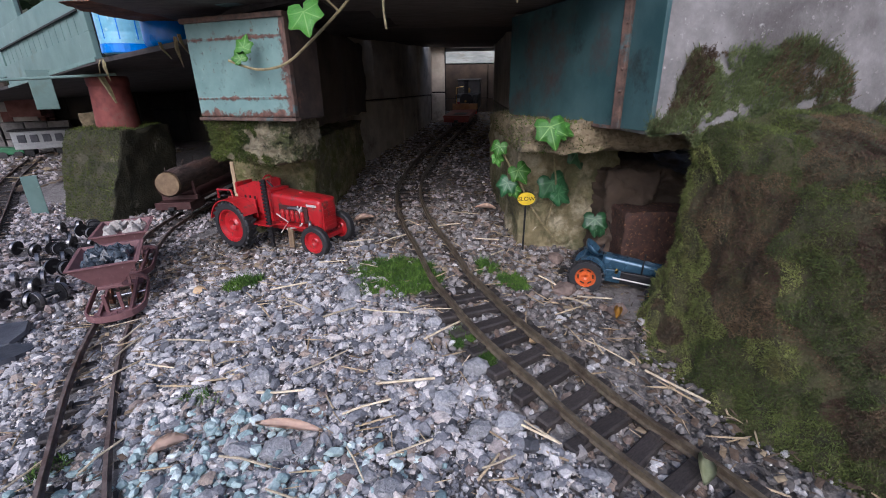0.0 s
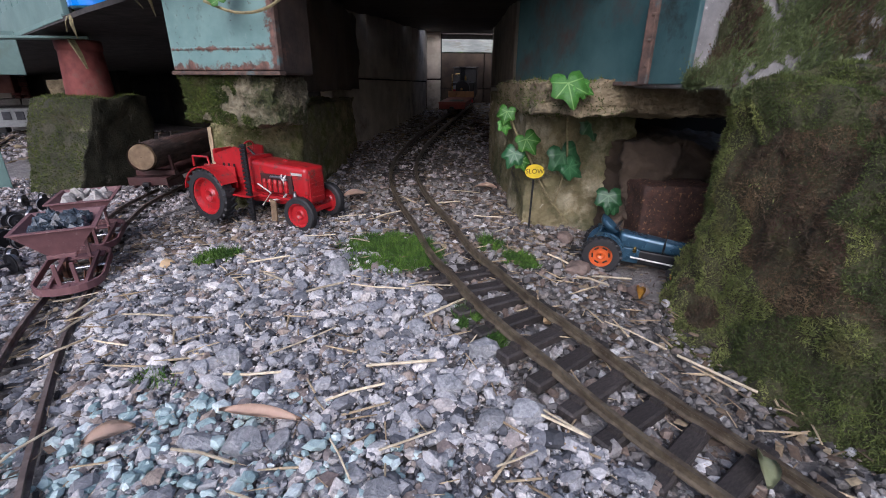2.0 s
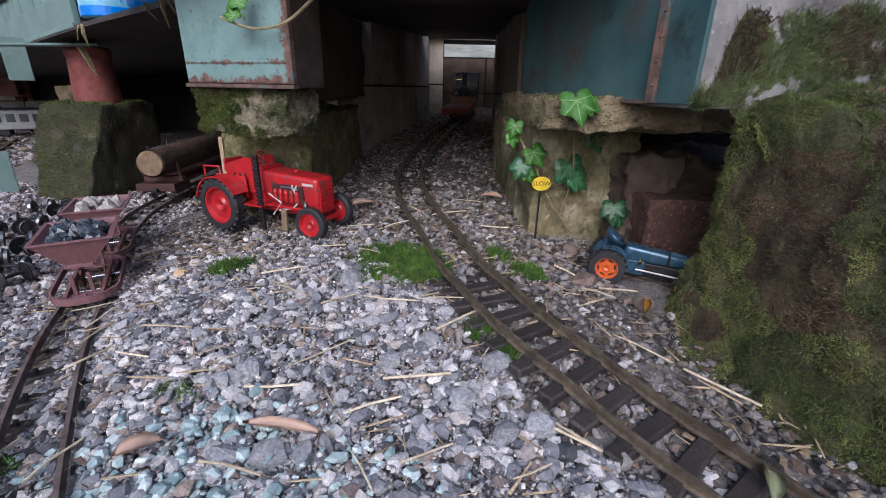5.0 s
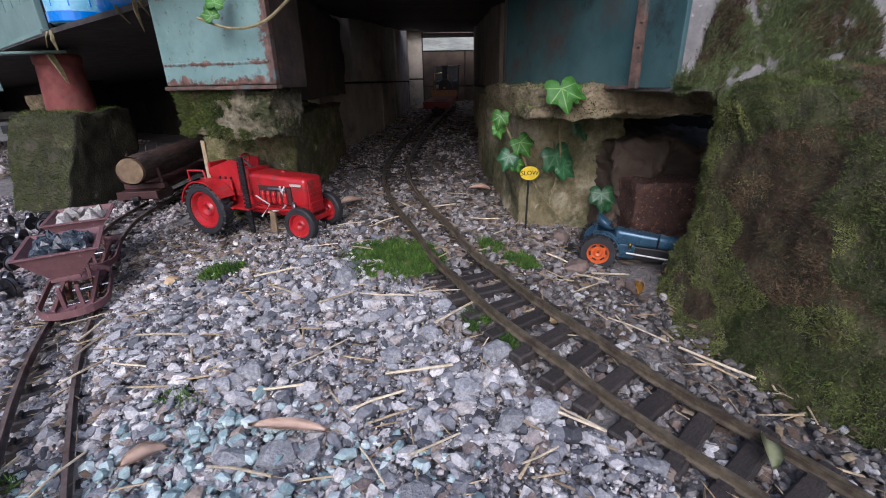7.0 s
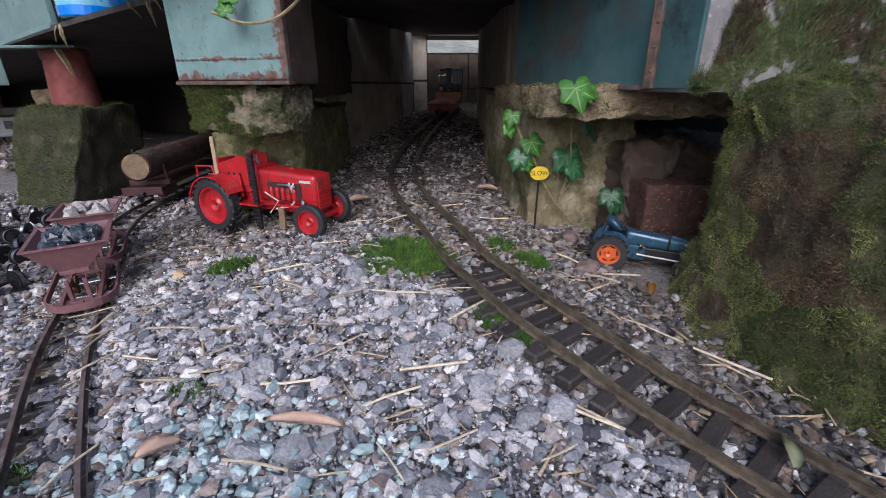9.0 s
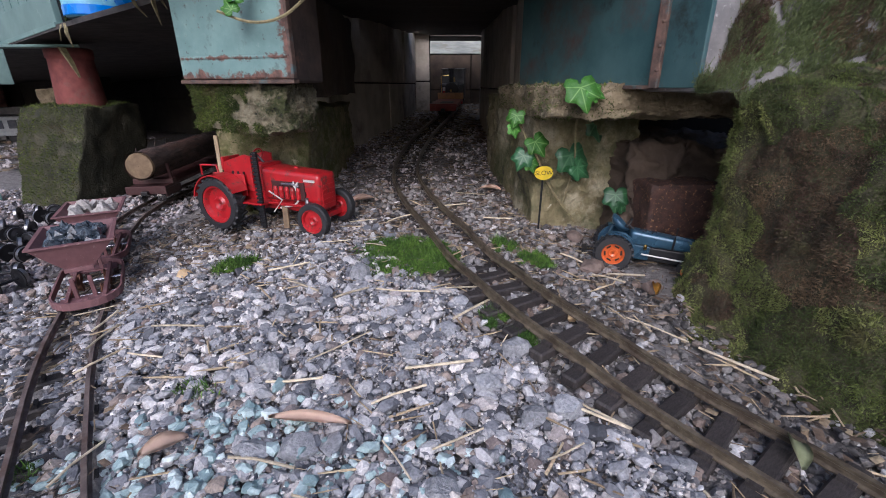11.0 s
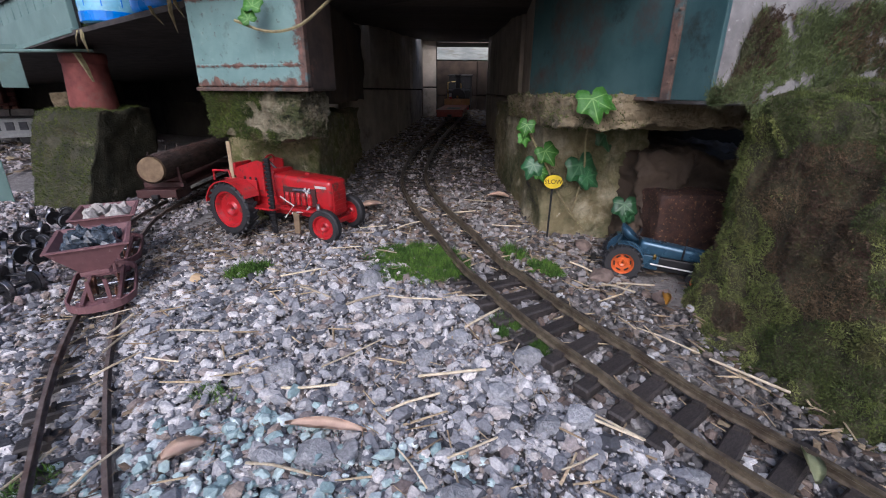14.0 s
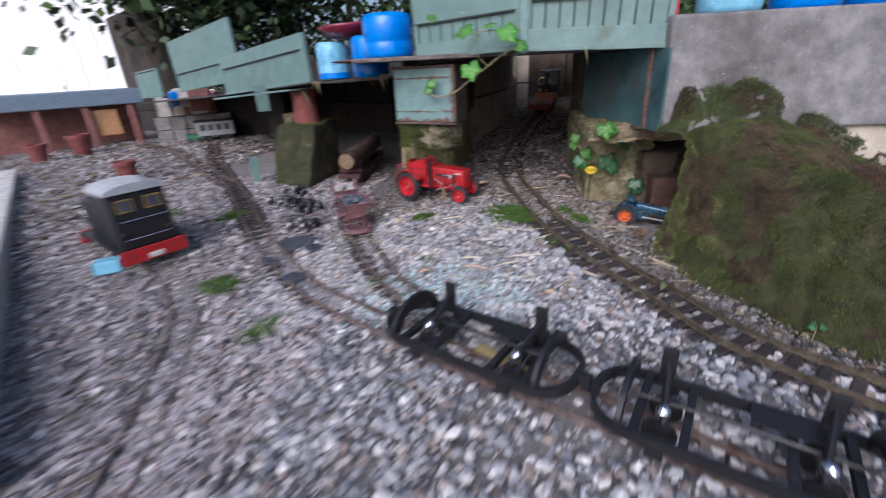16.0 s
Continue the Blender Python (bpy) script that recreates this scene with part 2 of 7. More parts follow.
# ---- building blocks ----
def part(name, bm, material, parent=None, label="", smooth=False):
    """Links a bmesh as one mesh object, under a thing where one is given."""
    me = bpy.data.meshes.new(name)
    bm.to_mesh(me)
    bm.free()
    me.materials.append(material)
    if smooth:
        me.shade_smooth()
    ob = new(name, me)
    if parent:
        ob.parent = parent
    if label:
        ob["label"] = label
    return ob


def thing(name, label, category, m=None, group="", kind=""):
    ob = new(name)
    ob.empty_display_size = 0.02
    if m is not None:
        ob.matrix_world = m
    return tagged(ob, label, category, group, kind)


def shared(name, me, parent, m):
    ob = new(name, me)
    ob.parent = parent
    ob.matrix_basis = m
    return ob


def add_box(bm, x0, x1, y0, y1, z0, z1, bev=0.0, m=None, seg=2):
    r = bmesh.ops.create_cube(bm, size=1)
    vs = r["verts"]
    for v in vs:
        v.co = Vector(((x0 + x1) / 2 + v.co.x * (x1 - x0), (y0 + y1) / 2 + v.co.y * (y1 - y0), (z0 + z1) / 2 + v.co.z * (z1 - z0)))
    if bev:
        es = list({e for v in vs for e in v.link_edges})
        b = bmesh.ops.bevel(bm, geom=es, offset=bev, segments=seg, affect="EDGES", profile=0.6)
        vs = list({v for f in b["faces"] for v in f.verts} | {v for v in vs if v.is_valid})
    if m is not None:
        bmesh.ops.transform(bm, matrix=m, verts=vs)
    return vs


def box(x0, x1, y0, y1, z0, z1, bev=0.0, m=None):
    bm = bmesh.new()
    add_box(bm, x0, x1, y0, y1, z0, z1, bev, m)
    return bm


def add_lathe(bm, prof, m=None, n=24, caps=True):
    """Turns (radius, height) pairs round z."""
    rings = []
    for r, h in prof:
        rings.append([bm.verts.new(Vector((r * math.cos(2 * math.pi * i / n), r * math.sin(2 * math.pi * i / n), h))) for i in range(n)])
    for a, b in zip(rings, rings[1:]):
        for i in range(n):
            bm.faces.new((a[i], a[(i + 1) % n], b[(i + 1) % n], b[i]))
    if caps:
        bm.faces.new(rings[0][::-1])
        bm.faces.new(rings[-1])
    if m is not None:
        bmesh.ops.transform(bm, matrix=m, verts=[v for r in rings for v in r])
    return bm


def lathe(prof, m=None, n=24, caps=True):
    return add_lathe(bmesh.new(), prof, m, n, caps)


def add_sweep(bm, pts, section, closed=False, up=Vector((0, 0, 1)), scales=None):
    """Sweeps a closed section of (side, up) pairs along points."""
    pts = [Vector(p) for p in pts]
    rings, n = [], len(pts)
    for i, p in enumerate(pts):
        d = (pts[(i + 1) % n] - pts[i - 1]) if closed else (pts[min(i + 1, n - 1)] - pts[max(i - 1, 0)])
        d.normalize()
        side = d.cross(up)
        side = side.normalized() if side.length > 1e-4 else Vector((1, 0, 0))
        u = side.cross(d)
        k = scales[i] if scales else 1.0
        rings.append([bm.verts.new(p + side * a * k + u * b * k) for a, b in section])
    k = len(section)
    for a, b in list(zip(rings, rings[1:])) + ([(rings[-1], rings[0])] if closed else []):
        for j in range(k):
            bm.faces.new((a[j], a[(j + 1) % k], b[(j + 1) % k], b[j]))
    if not closed:
        bm.faces.new(rings[0][::-1])
        bm.faces.new(rings[-1])
    return bm


def ring(r, n=8):
    return [(r * math.cos(2 * math.pi * i / n), r * math.sin(2 * math.pi * i / n)) for i in range(n)]


def tube(pts, r, n=8, closed=False, scales=None):
    return add_sweep(bmesh.new(), pts, ring(r, n), closed, scales=scales)


def smooth_line(pts, step):
    """Catmull-Rom through the points, at even steps."""
    pts = [Vector(p) for p in pts]
    pts = [2 * pts[0] - pts[1]] + pts + [2 * pts[-1] - pts[-2]]
    fine = []
    for a, b, c, d in zip(pts, pts[1:], pts[2:], pts[3:]):
        for i in range(24):
            t = i / 24
            fine.append(0.5 * ((2 * b) + (c - a) * t + (2 * a - 5 * b + 4 * c - d) * t * t + (3 * b - a - 3 * c + d) * t ** 3))
    fine.append(pts[-2])
    out, acc = [fine[0]], 0.0
    for a, b in zip(fine, fine[1:]):
        acc += (b - a).length
        if acc >= step:
            out.append(b)
            acc = 0.0
    return out


def crag(x0, x1, y0, y1, z0, z1, amp=0.006, n=10, freq=28, seed=0, m=None, round_=0.15):
    """A rough stone of about that size."""
    bm = bmesh.new()
    bmesh.ops.create_cube(bm, size=2)
    bmesh.ops.subdivide_edges(bm, edges=bm.edges[:], cuts=n, use_grid_fill=True)
    c, h = Vector(((x0 + x1) / 2, (y0 + y1) / 2, (z0 + z1) / 2)), Vector(((x1 - x0) / 2, (y1 - y0) / 2, (z1 - z0) / 2))
    for v in bm.verts:
        q = v.co.copy()
        s = q.normalized() * 1.25
        q = q.lerp(s, round_)
        p = c + Vector((q.x * h.x, q.y * h.y, q.z * h.z))
        o = Vector((seed * 7.3, seed * 3.1, 0))
        d = noise.noise_vector(p * freq + o) + 0.5 * noise.noise_vector(p * freq * 2.7 + o) + 0.32 * noise.noise_vector(p * freq * 7 + o) + 0.16 * noise.noise_vector(p * freq * 17 + o)
        v.co = p + d * amp
    if m is not None:
        bmesh.ops.transform(bm, matrix=m, verts=bm.verts[:])
    return bm


def smst(a, b, v):
    t = np.clip((v - a) / (b - a), 0, 1)
    return t * t * (3 - 2 * t)


def ground_z(x, y):
    """The height of the ground: a low heap of chippings that falls to the left and climbs gently into the tunnel."""
    return (0.016 * smst(0.18, 0.36, y) + 0.006 * smst(0.36, 0.5, y) + 0.048 * np.clip(y - 0.5, 0, 1.9) * smst(-0.4, -0.2, x)
            - 0.040 * smst(0.15, 0.42, -x) - 0.008 * smst(0.05, 0.15, x))


def gz(x, y):
    return float(ground_z(np.float64(x), np.float64(y)))


def from_arrays(name, verts, faces, material, smooth=False):
    me = bpy.data.meshes.new(name)
    nf, k = faces.shape
    me.vertices.add(len(verts))
    me.vertices.foreach_set("co", np.ascontiguousarray(verts, dtype=np.float32).ravel())
    me.loops.add(nf * k)
    me.loops.foreach_set("vertex_index", np.ascontiguousarray(faces, dtype=np.int32).ravel())
    me.polygons.add(nf)
    me.polygons.foreach_set("loop_start", np.arange(0, nf * k, k, dtype=np.int32))
    me.update(calc_edges=True)
    me.validate()
    me.materials.append(material)
    me.polygons.foreach_set("use_smooth", np.full(nf, smooth))
    return new(name, me)


rng = np.random.default_rng(7)

# ---- ground ----
def axis_steps(lo, hi, fine_lo, fine_hi, fine, grow=1.25):
    out = list(np.arange(fine_lo, fine_hi, fine))
    s, v = fine, fine_lo
    while v > lo:
        s *= grow
        v -= s
        out.insert(0, v)
    s, v = fine, out[-1]
    while v < hi:
        s *= grow
        v += s
        out.append(v)
    return np.array(out)


gx, gy = axis_steps(-60, 60, -1.2, 0.5, 0.012), axis_steps(-60, 60, -0.4, 1.9, 0.012)
GX, GY = np.meshgrid(gx, gy)
near = np.exp(-(np.maximum(np.hypot(GX + 0.3, GY - 0.6) - 1.5, 0)) ** 2)
GZ = ground_z(GX, GY) - 0.004 + 0.0025 * near * (np.sin(GX * 61 + 3 * np.sin(GY * 23)) * np.sin(GY * 57 + 2 * np.sin(GX * 31)))
nx, ny = len(gx), len(gy)
idx = np.arange(nx * ny).reshape(ny, nx)
ground = from_arrays("ground", np.stack([GX, GY, GZ], -1).reshape(-1, 3),
                     np.stack([idx[:-1, :-1], idx[:-1, 1:], idx[1:, 1:], idx[1:, :-1]], -1).reshape(-1, 4), M_SOIL, True)
tagged(ground, "damp brown soil under the loose stone chippings", "ground", kind="structure")


def stone_shapes(k, flat=0.7, pts=12):
    shapes = []
    for i in range(k):
        bm = bmesh.new()
        sx, sy, sz = rng.uniform(0.8, 1.2), rng.uniform(0.62, 0.95), flat * rng.uniform(0.65, 1.0)
        for j in range(pts):
            h, g = 1 - (2 * j + 1) / pts, 2.39996 * j + rng.uniform(-0.45, 0.45)
            w = math.sqrt(max(1 - h * h, 0)) * rng.uniform(0.82, 1.12)
            bm.verts.new((w * math.cos(g) * sx, w * math.sin(g) * sy, h * rng.uniform(0.8, 1.05) * sz))
        bmesh.ops.convex_hull(bm, input=bm.verts[:])
        bmesh.ops.delete(bm, geom=[v for v in bm.verts if not v.link_faces], context="VERTS")
        bmesh.ops.triangulate(bm, faces=bm.faces[:])
        bm.verts.index_update()
        shapes.append((np.array([v.co[:] for v in bm.verts]), np.array([[v.index for v in f.verts] for f in bm.faces])))
        bm.free()
    return shapes


def scatter(name, shapes, pos, size, tilt, material):
    """One mesh of many small pieces: at each place a shape, turned and scaled."""
    vs, fs, off = [], [], 0
    which = rng.integers(0, len(shapes), len(pos))
    for k, (sv, sf) in enumerate(shapes):
        sel = np.where(which == k)[0]
        if not len(sel):
            continue
        yaw = rng.uniform(0, 2 * np.pi, len(sel))
        tx, ty = rng.normal(0, tilt, len(sel)), rng.normal(0, tilt, len(sel))
        cy, sy, zero, one = np.cos(yaw), np.sin(yaw), np.zeros(len(sel)), np.ones(len(sel))
        Rz = np.stack([cy, -sy, zero, sy, cy, zero, zero, zero, one], -1).reshape(-1, 3, 3)
        cx, sx = np.cos(tx), np.sin(tx)
        Rx = np.stack([one, zero, zero, zero, cx, -sx, zero, sx, cx], -1).reshape(-1, 3, 3)
        cb, sb = np.cos(ty), np.sin(ty)
        Ry = np.stack([cb, zero, sb, zero, one, zero, -sb, zero, cb], -1).reshape(-1, 3, 3)
        v = np.einsum("nij,kj->nki", Rz @ Rx @ Ry, sv) * size[sel][:, None, None] + pos[sel][:, None]
        vs.append(v.reshape(-1, 3))
        fs.append((sf[None] + (np.arange(len(sel)) * len(sv))[:, None, None]).reshape(-1, 3) + off)
        off += len(sel) * len(sv)
    return from_arrays(name, np.concatenate(vs), np.concatenate(fs), material)


# the lines of the tracks, on the ground
LINE_MAIN = [(0.52, -0.235), (0.41, -0.14), (0.33, -0.06), (0.272, 0.0), (0.228, 0.038), (0.2, 0.064), (0.178, 0.09), (0.1636, 0.1183), (0.1506, 0.1443), (0.1406, 0.1663), (0.1296, 0.1843), (0.1181, 0.1983), (0.1026, 0.2178),
             (0.0886, 0.2368), (0.0751, 0.2568), (0.0521, 0.2898), (0.0346, 0.3228), (0.0211, 0.3578), (0.006, 0.3975), (-0.01, 0.462), (-0.042, 0.585), (-0.059, 0.72), (-0.05, 0.884), (-0.012, 1.16), (0.05, 1.495), (0.09, 1.75), (0.12, 2.1)]
LINE_SKIP = [(-0.12, 0.075), (-0.152, 0.115), (-0.186, 0.16), (-0.208, 0.19), (-0.23, 0.2225), (-0.256, 0.262), (-0.281, 0.304), (-0.312, 0.36), (-0.366, 0.455), (-0.436, 0.60), (-0.475, 0.76), (-0.485, 1.15)]
LINE_YARD = [(-1.45, 1.55), (-1.15, 1.14), (-0.87, 0.81), (-0.71, 0.62), (-0.6, 0.478), (-0.5, 0.362), (-0.4, 0.262), (-0.3, 0.172), (-0.215, 0.103), (-0.15, 0.06), (-0.074, 0.016), (0.02, -0.028), (0.11, -0.07), (0.25, -0.14), (0.4, -0.21)]
LINE_OUTER = [(-1.9, 1.6), (-1.5, 1.36), (-1.2, 1.1), (-1.0, 0.91), (-0.86, 0.79)]
LINE_LOCO = [(-1.6, 0.72), (-1.2, 0.545), (-0.9, 0.405), (-0.65, 0.27), (-0.51, 0.15), (-0.42, 0.0), (-0.34, -0.16), (-0.2, -0.4)]


HALF = {id(LINE_MAIN): 0.019, id(LINE_SKIP): 0.0155}  # half gauges


def dist_to(line, P):
    best = np.full(len(P), 9.0)
    for a, b in zip(line, line[1:]):
        a, b = np.array(a), np.array(b)
        t = np.clip(((P - a) @ (b - a)) / ((b - a) @ (b - a)), 0, 1)
        best = np.minimum(best, np.hypot(*(P - a - t[:, None] * (b - a)).T))
    return best


def chippings(name, n, x0, x1, y0, y1, lo, hi, material, lift=0.0, keep=None, label="", flat=0.7, tilt=0.5):
    P = np.stack([rng.uniform(x0, x1, n), rng.uniform(y0, y1, n)], -1)
    if keep is not None:
        P = P[keep(P)]
    size = lo + (hi - lo) * rng.uniform(0, 1, len(P)) ** 2.6
    z = ground_z(P[:, 0], P[:, 1]) - 0.003 + lift * rng.uniform(0, 1, len(P)) + 0.25 * size
    for line, half, low in ((LINE_MAIN, 0.04, 0.0012), (LINE_SKIP, 0.03, 0.0045), (LINE_YARD, 0.032, 0.005), (LINE_OUTER, 0.04, 0.005), (LINE_LOCO, 0.03, 0.004)):
        d = dist_to(line, P)
        deep = low * (1 - 0.75 * smst(0.36, 0.44, P[:, 1])) if line is LINE_MAIN else low
        z = np.where(d < half, z - deep * np.clip((half - d) / 0.012, 0, 1), z)
        z = np.where(np.abs(d - (HALF.get(id(line), 0.0165))) < 0.005, z - 0.003, z)
    ob = scatter(name, stone_shapes(14, flat, 8 if hi < 0.003 else 9 if material is M_YARD else 13), np.column_stack([P, z]), size, tilt, material)
    return tagged(ob, label, "gravel", kind="stuff")


def clear_walls(P):
    return ~((P[:, 0] > 0.15) & (P[:, 1] > 0.34)) & ~((P[:, 1] > 0.9) & (P[:, 0] < -0.22) & (P[:, 0] > -0.6))


def off_track(P):
    return clear_walls(P) & (dist_to(LINE_MAIN, P) > 0.041 + 0.01 * np.sin(P[:, 1] * 90)) & (P[:, 0] < 0.13 - 0.5 * (P[:, 1] - 0.2))


def by_track(P):
    return clear_walls(P) & ~off_track(P)


def before_tunnel(P):
    return P[:, 1] < 0.44 - 0.28 * np.clip(-P[:, 0] - 0.17, 0, 0.12) + 0.03 * np.sin(P[:, 0] * 40) + rng.normal(0, 0.06, len(P))


chippings("dirty_gravel", 13000, -0.42, 0.2, 0.36, 0.64, 0.0016, 0.0055, M_BALLAST, 0.004, lambda P: off_track(P) & ~before_tunnel(P), "dirty brownish chippings before the tunnel")
chippings("gravel", 30000, -0.42, 0.3, 0.1, 0.62, 0.0019, 0.0068, M_GRAVEL, 0.004, lambda P: off_track(P) & before_tunnel(P), "loose grey and white stone chippings on the ground")
chippings("fine_gravel", 52000, -0.40, 0.2, 0.13, 0.55, 0.0009, 0.0024, M_FINE, 0.0065, lambda P: off_track(P) & before_tunnel(P), "fine grey and white grit between the chippings")
def beyond_rail(P):
    L = np.array(LINE_MAIN)[:20]
    return (P[:, 0] > np.interp(P[:, 1], L[:, 1], L[:, 0]) + 0.036) & (P[:, 1] < 0.37 + rng.normal(0, 0.03, len(P)))


chippings("ballast", 38000, -0.2, 0.3, 0.08, 0.66, 0.0011, 0.0054, M_BALLAST, 0.004, lambda P: by_track(P) & ~beyond_rail(P), "dirty grey ballast along the track")
chippings("dirty_gravel", 22000, 0.0, 0.42, -0.05, 0.6, 0.0011, 0.0046, M_DIRT, 0.003, lambda P: clear_walls(P) & beyond_rail(P), "soil-stained small chippings at the foot of the bank")
chippings("gravel", 12000, -0.25, 0.5, -0.3, 0.14, 0.0018, 0.0075, M_GRAVEL, 0.005, lambda P: ~beyond_rail(P), "loose grey and white stone chippings on the ground")
chippings("yard_gravel", 22000, -1.1, -0.4, -0.3, 0.9, 0.002, 0.0068, M_YARD, 0.004, None, "loose grey stone chippings between the sidings")
chippings("ballast", 9000, -0.25, 0.3, 0.62, 1.9, 0.002, 0.006, M_YARD, 0.003, clear_walls, "grey chippings on the tunnel floor")
chippings("yard_gravel", 5000, -0.45, -0.25, -0.3, 0.12, 0.0018, 0.0075, M_YARD, 0.005, None, "loose grey stone chippings between the sidings")
chippings("yard_gravel", 6000, -2.2, -1.05, 0.3, 1.8, 0.004, 0.01, M_YARD, 0.004, None, "grey stone chippings far down the yard")
chippings("green_gravel", 5600, -0.27, 0.03, 0.04, 0.26, 0.0022, 0.0056, M_GLASSY, 0.0065,
          lambda P: np.hypot((P[:, 0] + 0.135) / 0.115, (P[:, 1] - 0.155) / 0.075) < rng.uniform(0.2, 1.3, len(P)), "pale green glassy chippings among the grey")


def litter(name, n, x0, x1, y0, y1, label, keep=None, lo=0.003, hi=0.016):
    P = np.stack([rng.uniform(x0, x1, n), rng.uniform(y0, y1, n)], -1)
    if keep is not None:
        P = P[keep(P)]
    sh = [(np.array([(-1, -0.13, 0), (1, -0.1, 0.02), (1, 0.1, 0.02), (-1, 0.13, 0), (0, 0, 0.12), (0, 0, -0.12)], float),
           np.array([(0, 1, 4), (1, 2, 4), (2, 3, 4), (3, 0, 4), (1, 0, 5), (2, 1, 5), (3, 2, 5), (0, 3, 5)])),
          (np.array([(-1, -0.4, 0), (0.6, -0.5, 0.05), (1, 0.3, 0.02), (-0.7, 0.5, 0), (0, 0, 0.12), (0, 0, -0.08)], float),
           np.array([(0, 1, 4), (1, 2, 4), (2, 3, 4), (3, 0, 4), (1, 0, 5), (2, 1, 5), (3, 2, 5), (0, 3, 5)]))]
    z = ground_z(P[:, 0], P[:, 1]) + 0.0015 + 0.003 * rng.uniform(0, 1, len(P))
    return tagged(scatter(name, sh, np.column_stack([P, z]), rng.uniform(lo, hi, len(P)) ** 1.0, 0.12, M_DEBRIS), label, "litter", kind="stuff")


litter("leaf_litter", 4200, -0.36, 0.3, 0.42, 1.0, "brown twigs, needles and leaf litter among the chippings", None, 0.0012, 0.0065)
litter("leaf_litter", 1500, -0.15, 0.25, 1.0, 2.1, "brown twigs and litter on the tunnel floor", lo=0.004, hi=0.014)
litter("leaf_litter", 1500, 0.02, 0.34, 0.0, 0.45, "brown leaf litter beside the track", lambda P: P[:, 0] > 0.225 - 0.62 * (P[:, 1] - 0.05), 0.001, 0.0055)
litter("leaf_litter", 2200, -1.1, -0.36, -0.2, 0.9, "brown litter between the sidings", None, 0.0015, 0.0055)
litter("leaf_litter", 900, -0.42, -0.14, 0.08, 0.5, "brown litter between the buried rails", lambda P: dist_to(LINE_SKIP, P) < 0.04, 0.0012, 0.0042)
litter("leaf_litter", 1600, -2.2, -1.0, 0.3, 1.8, "brown litter far down the yard", lo=0.006, hi=0.02)

M_CHAFF = mat("pale_chaff", (0.6, 0.6, 0.6), (1, 1, 1), 500, 0.8, bump=0, islands=[(0.0, (0.16, 0.11, 0.07)), (0.4, (0.36, 0.27, 0.16)), (1.0, (0.62, 0.5, 0.32))])
chaff_n = 1100
CP = np.stack([rng.uniform(-0.36, 0.2, chaff_n), rng.uniform(0.14, 0.6, chaff_n)], -1)
CP = CP[clear_walls(CP)]
chaff_shape = [(np.array([(-1, -0.07, 0), (1, -0.05, 0.02), (1, 0.05, 0.02), (-1, 0.07, 0), (0, 0, 0.07), (0, 0, -0.07)], float),
                np.array([(0, 1, 4), (1, 2, 4), (2, 3, 4), (3, 0, 4), (1, 0, 5), (2, 1, 5), (3, 2, 5), (0, 3, 5)]))]
tagged(scatter("straw_chaff", chaff_shape, np.column_stack([CP, ground_z(CP[:, 0], CP[:, 1]) + rng.uniform(0.002, 0.005, len(CP))]), 0.002 + 0.011 * rng.uniform(0, 1, len(CP)) ** 2.5, 0.15, M_CHAFF),
       "short bits of pale straw and bark among the chippings", "straw", kind="stuff")

# ---- tracks ----
RAIL_SECTION = [(-0.0025, 0), (0.0025, 0), (0.0025, 0.0009), (0.0007, 0.0016), (0.0007, 0.004), (0.0014, 0.0046), (0.0014, 0.0062), (-0.0014, 0.0062), (-0.0014, 0.0046), (-0.0007, 0.004), (-0.0007, 0.0016), (-0.0025, 0.0009)]


def sleeper_mesh():
    bm = bmesh.new()
    add_box(bm, -0.0342, 0.0342, -0.0053, 0.0053, -0.007, 0.0, 0.0012, seg=1)
    for x in (-0.0228, -0.0152, 0.0152, 0.0228):
        add_box(bm, x - 0.0012, x + 0.0012, -0.0035, 0.0035, -0.0004, 0.0024)
    me = bpy.data.meshes.new("sleeper")
    bm.to_mesh(me)
    bm.free()
    me.materials.append(M_SLEEPER)
    return me


SLEEPER_ME = sleeper_mesh()


def track(label, line, pitch, up, sunk=0.0, sleepers=True, metal=M_RUSTRAIL, half=0.0165, size=0.82):
    """Two rails and their sleepers along a line on the ground; up: the sleepers' top over the ground."""
    base = thing("railway_track", label, "railway track", kind="structure")
    pts = smooth_line([(x, y, 0) for x, y in line], 0.02)
    for p in pts:
        p.z = gz(p.x, p.y) + up - (0.004 * float(smst(0.28, 0.12, p.y)) if line is LINE_YARD else 0.0)
    for s in (-1, 1):
        side = []
        for i, p in enumerate(pts):
            d = (pts[min(i + 1, len(pts) - 1)] - pts[max(i - 1, 0)]).normalized()
            side.append(p + Vector((d.y, -d.x, 0)).normalized() * half * s)
        part("rail", add_sweep(bmesh.new(), side, [(a * size, b * size) for a, b in RAIL_SECTION]), metal, base)
    if sleepers:
        sp = smooth_line([(x, y, 0) for x, y in line], pitch)
        for i in range(1, len(sp) - 1):
            p, d = sp[i], sp[i + 1] - sp[i - 1]
            a = math.degrees(math.atan2(-d.x, d.y)) + random.uniform(-3, 3)
            shared("sleeper", SLEEPER_ME, base, pose(p.x, p.y, gz(p.x, p.y) + up - (sunk if not callable(sunk) else sunk(p.y)) - random.uniform(0, 0.0012), 0, random.uniform(-1, 1), a) @ Matrix.Diagonal((half / 0.019, 1, 1, 1)))
    return base


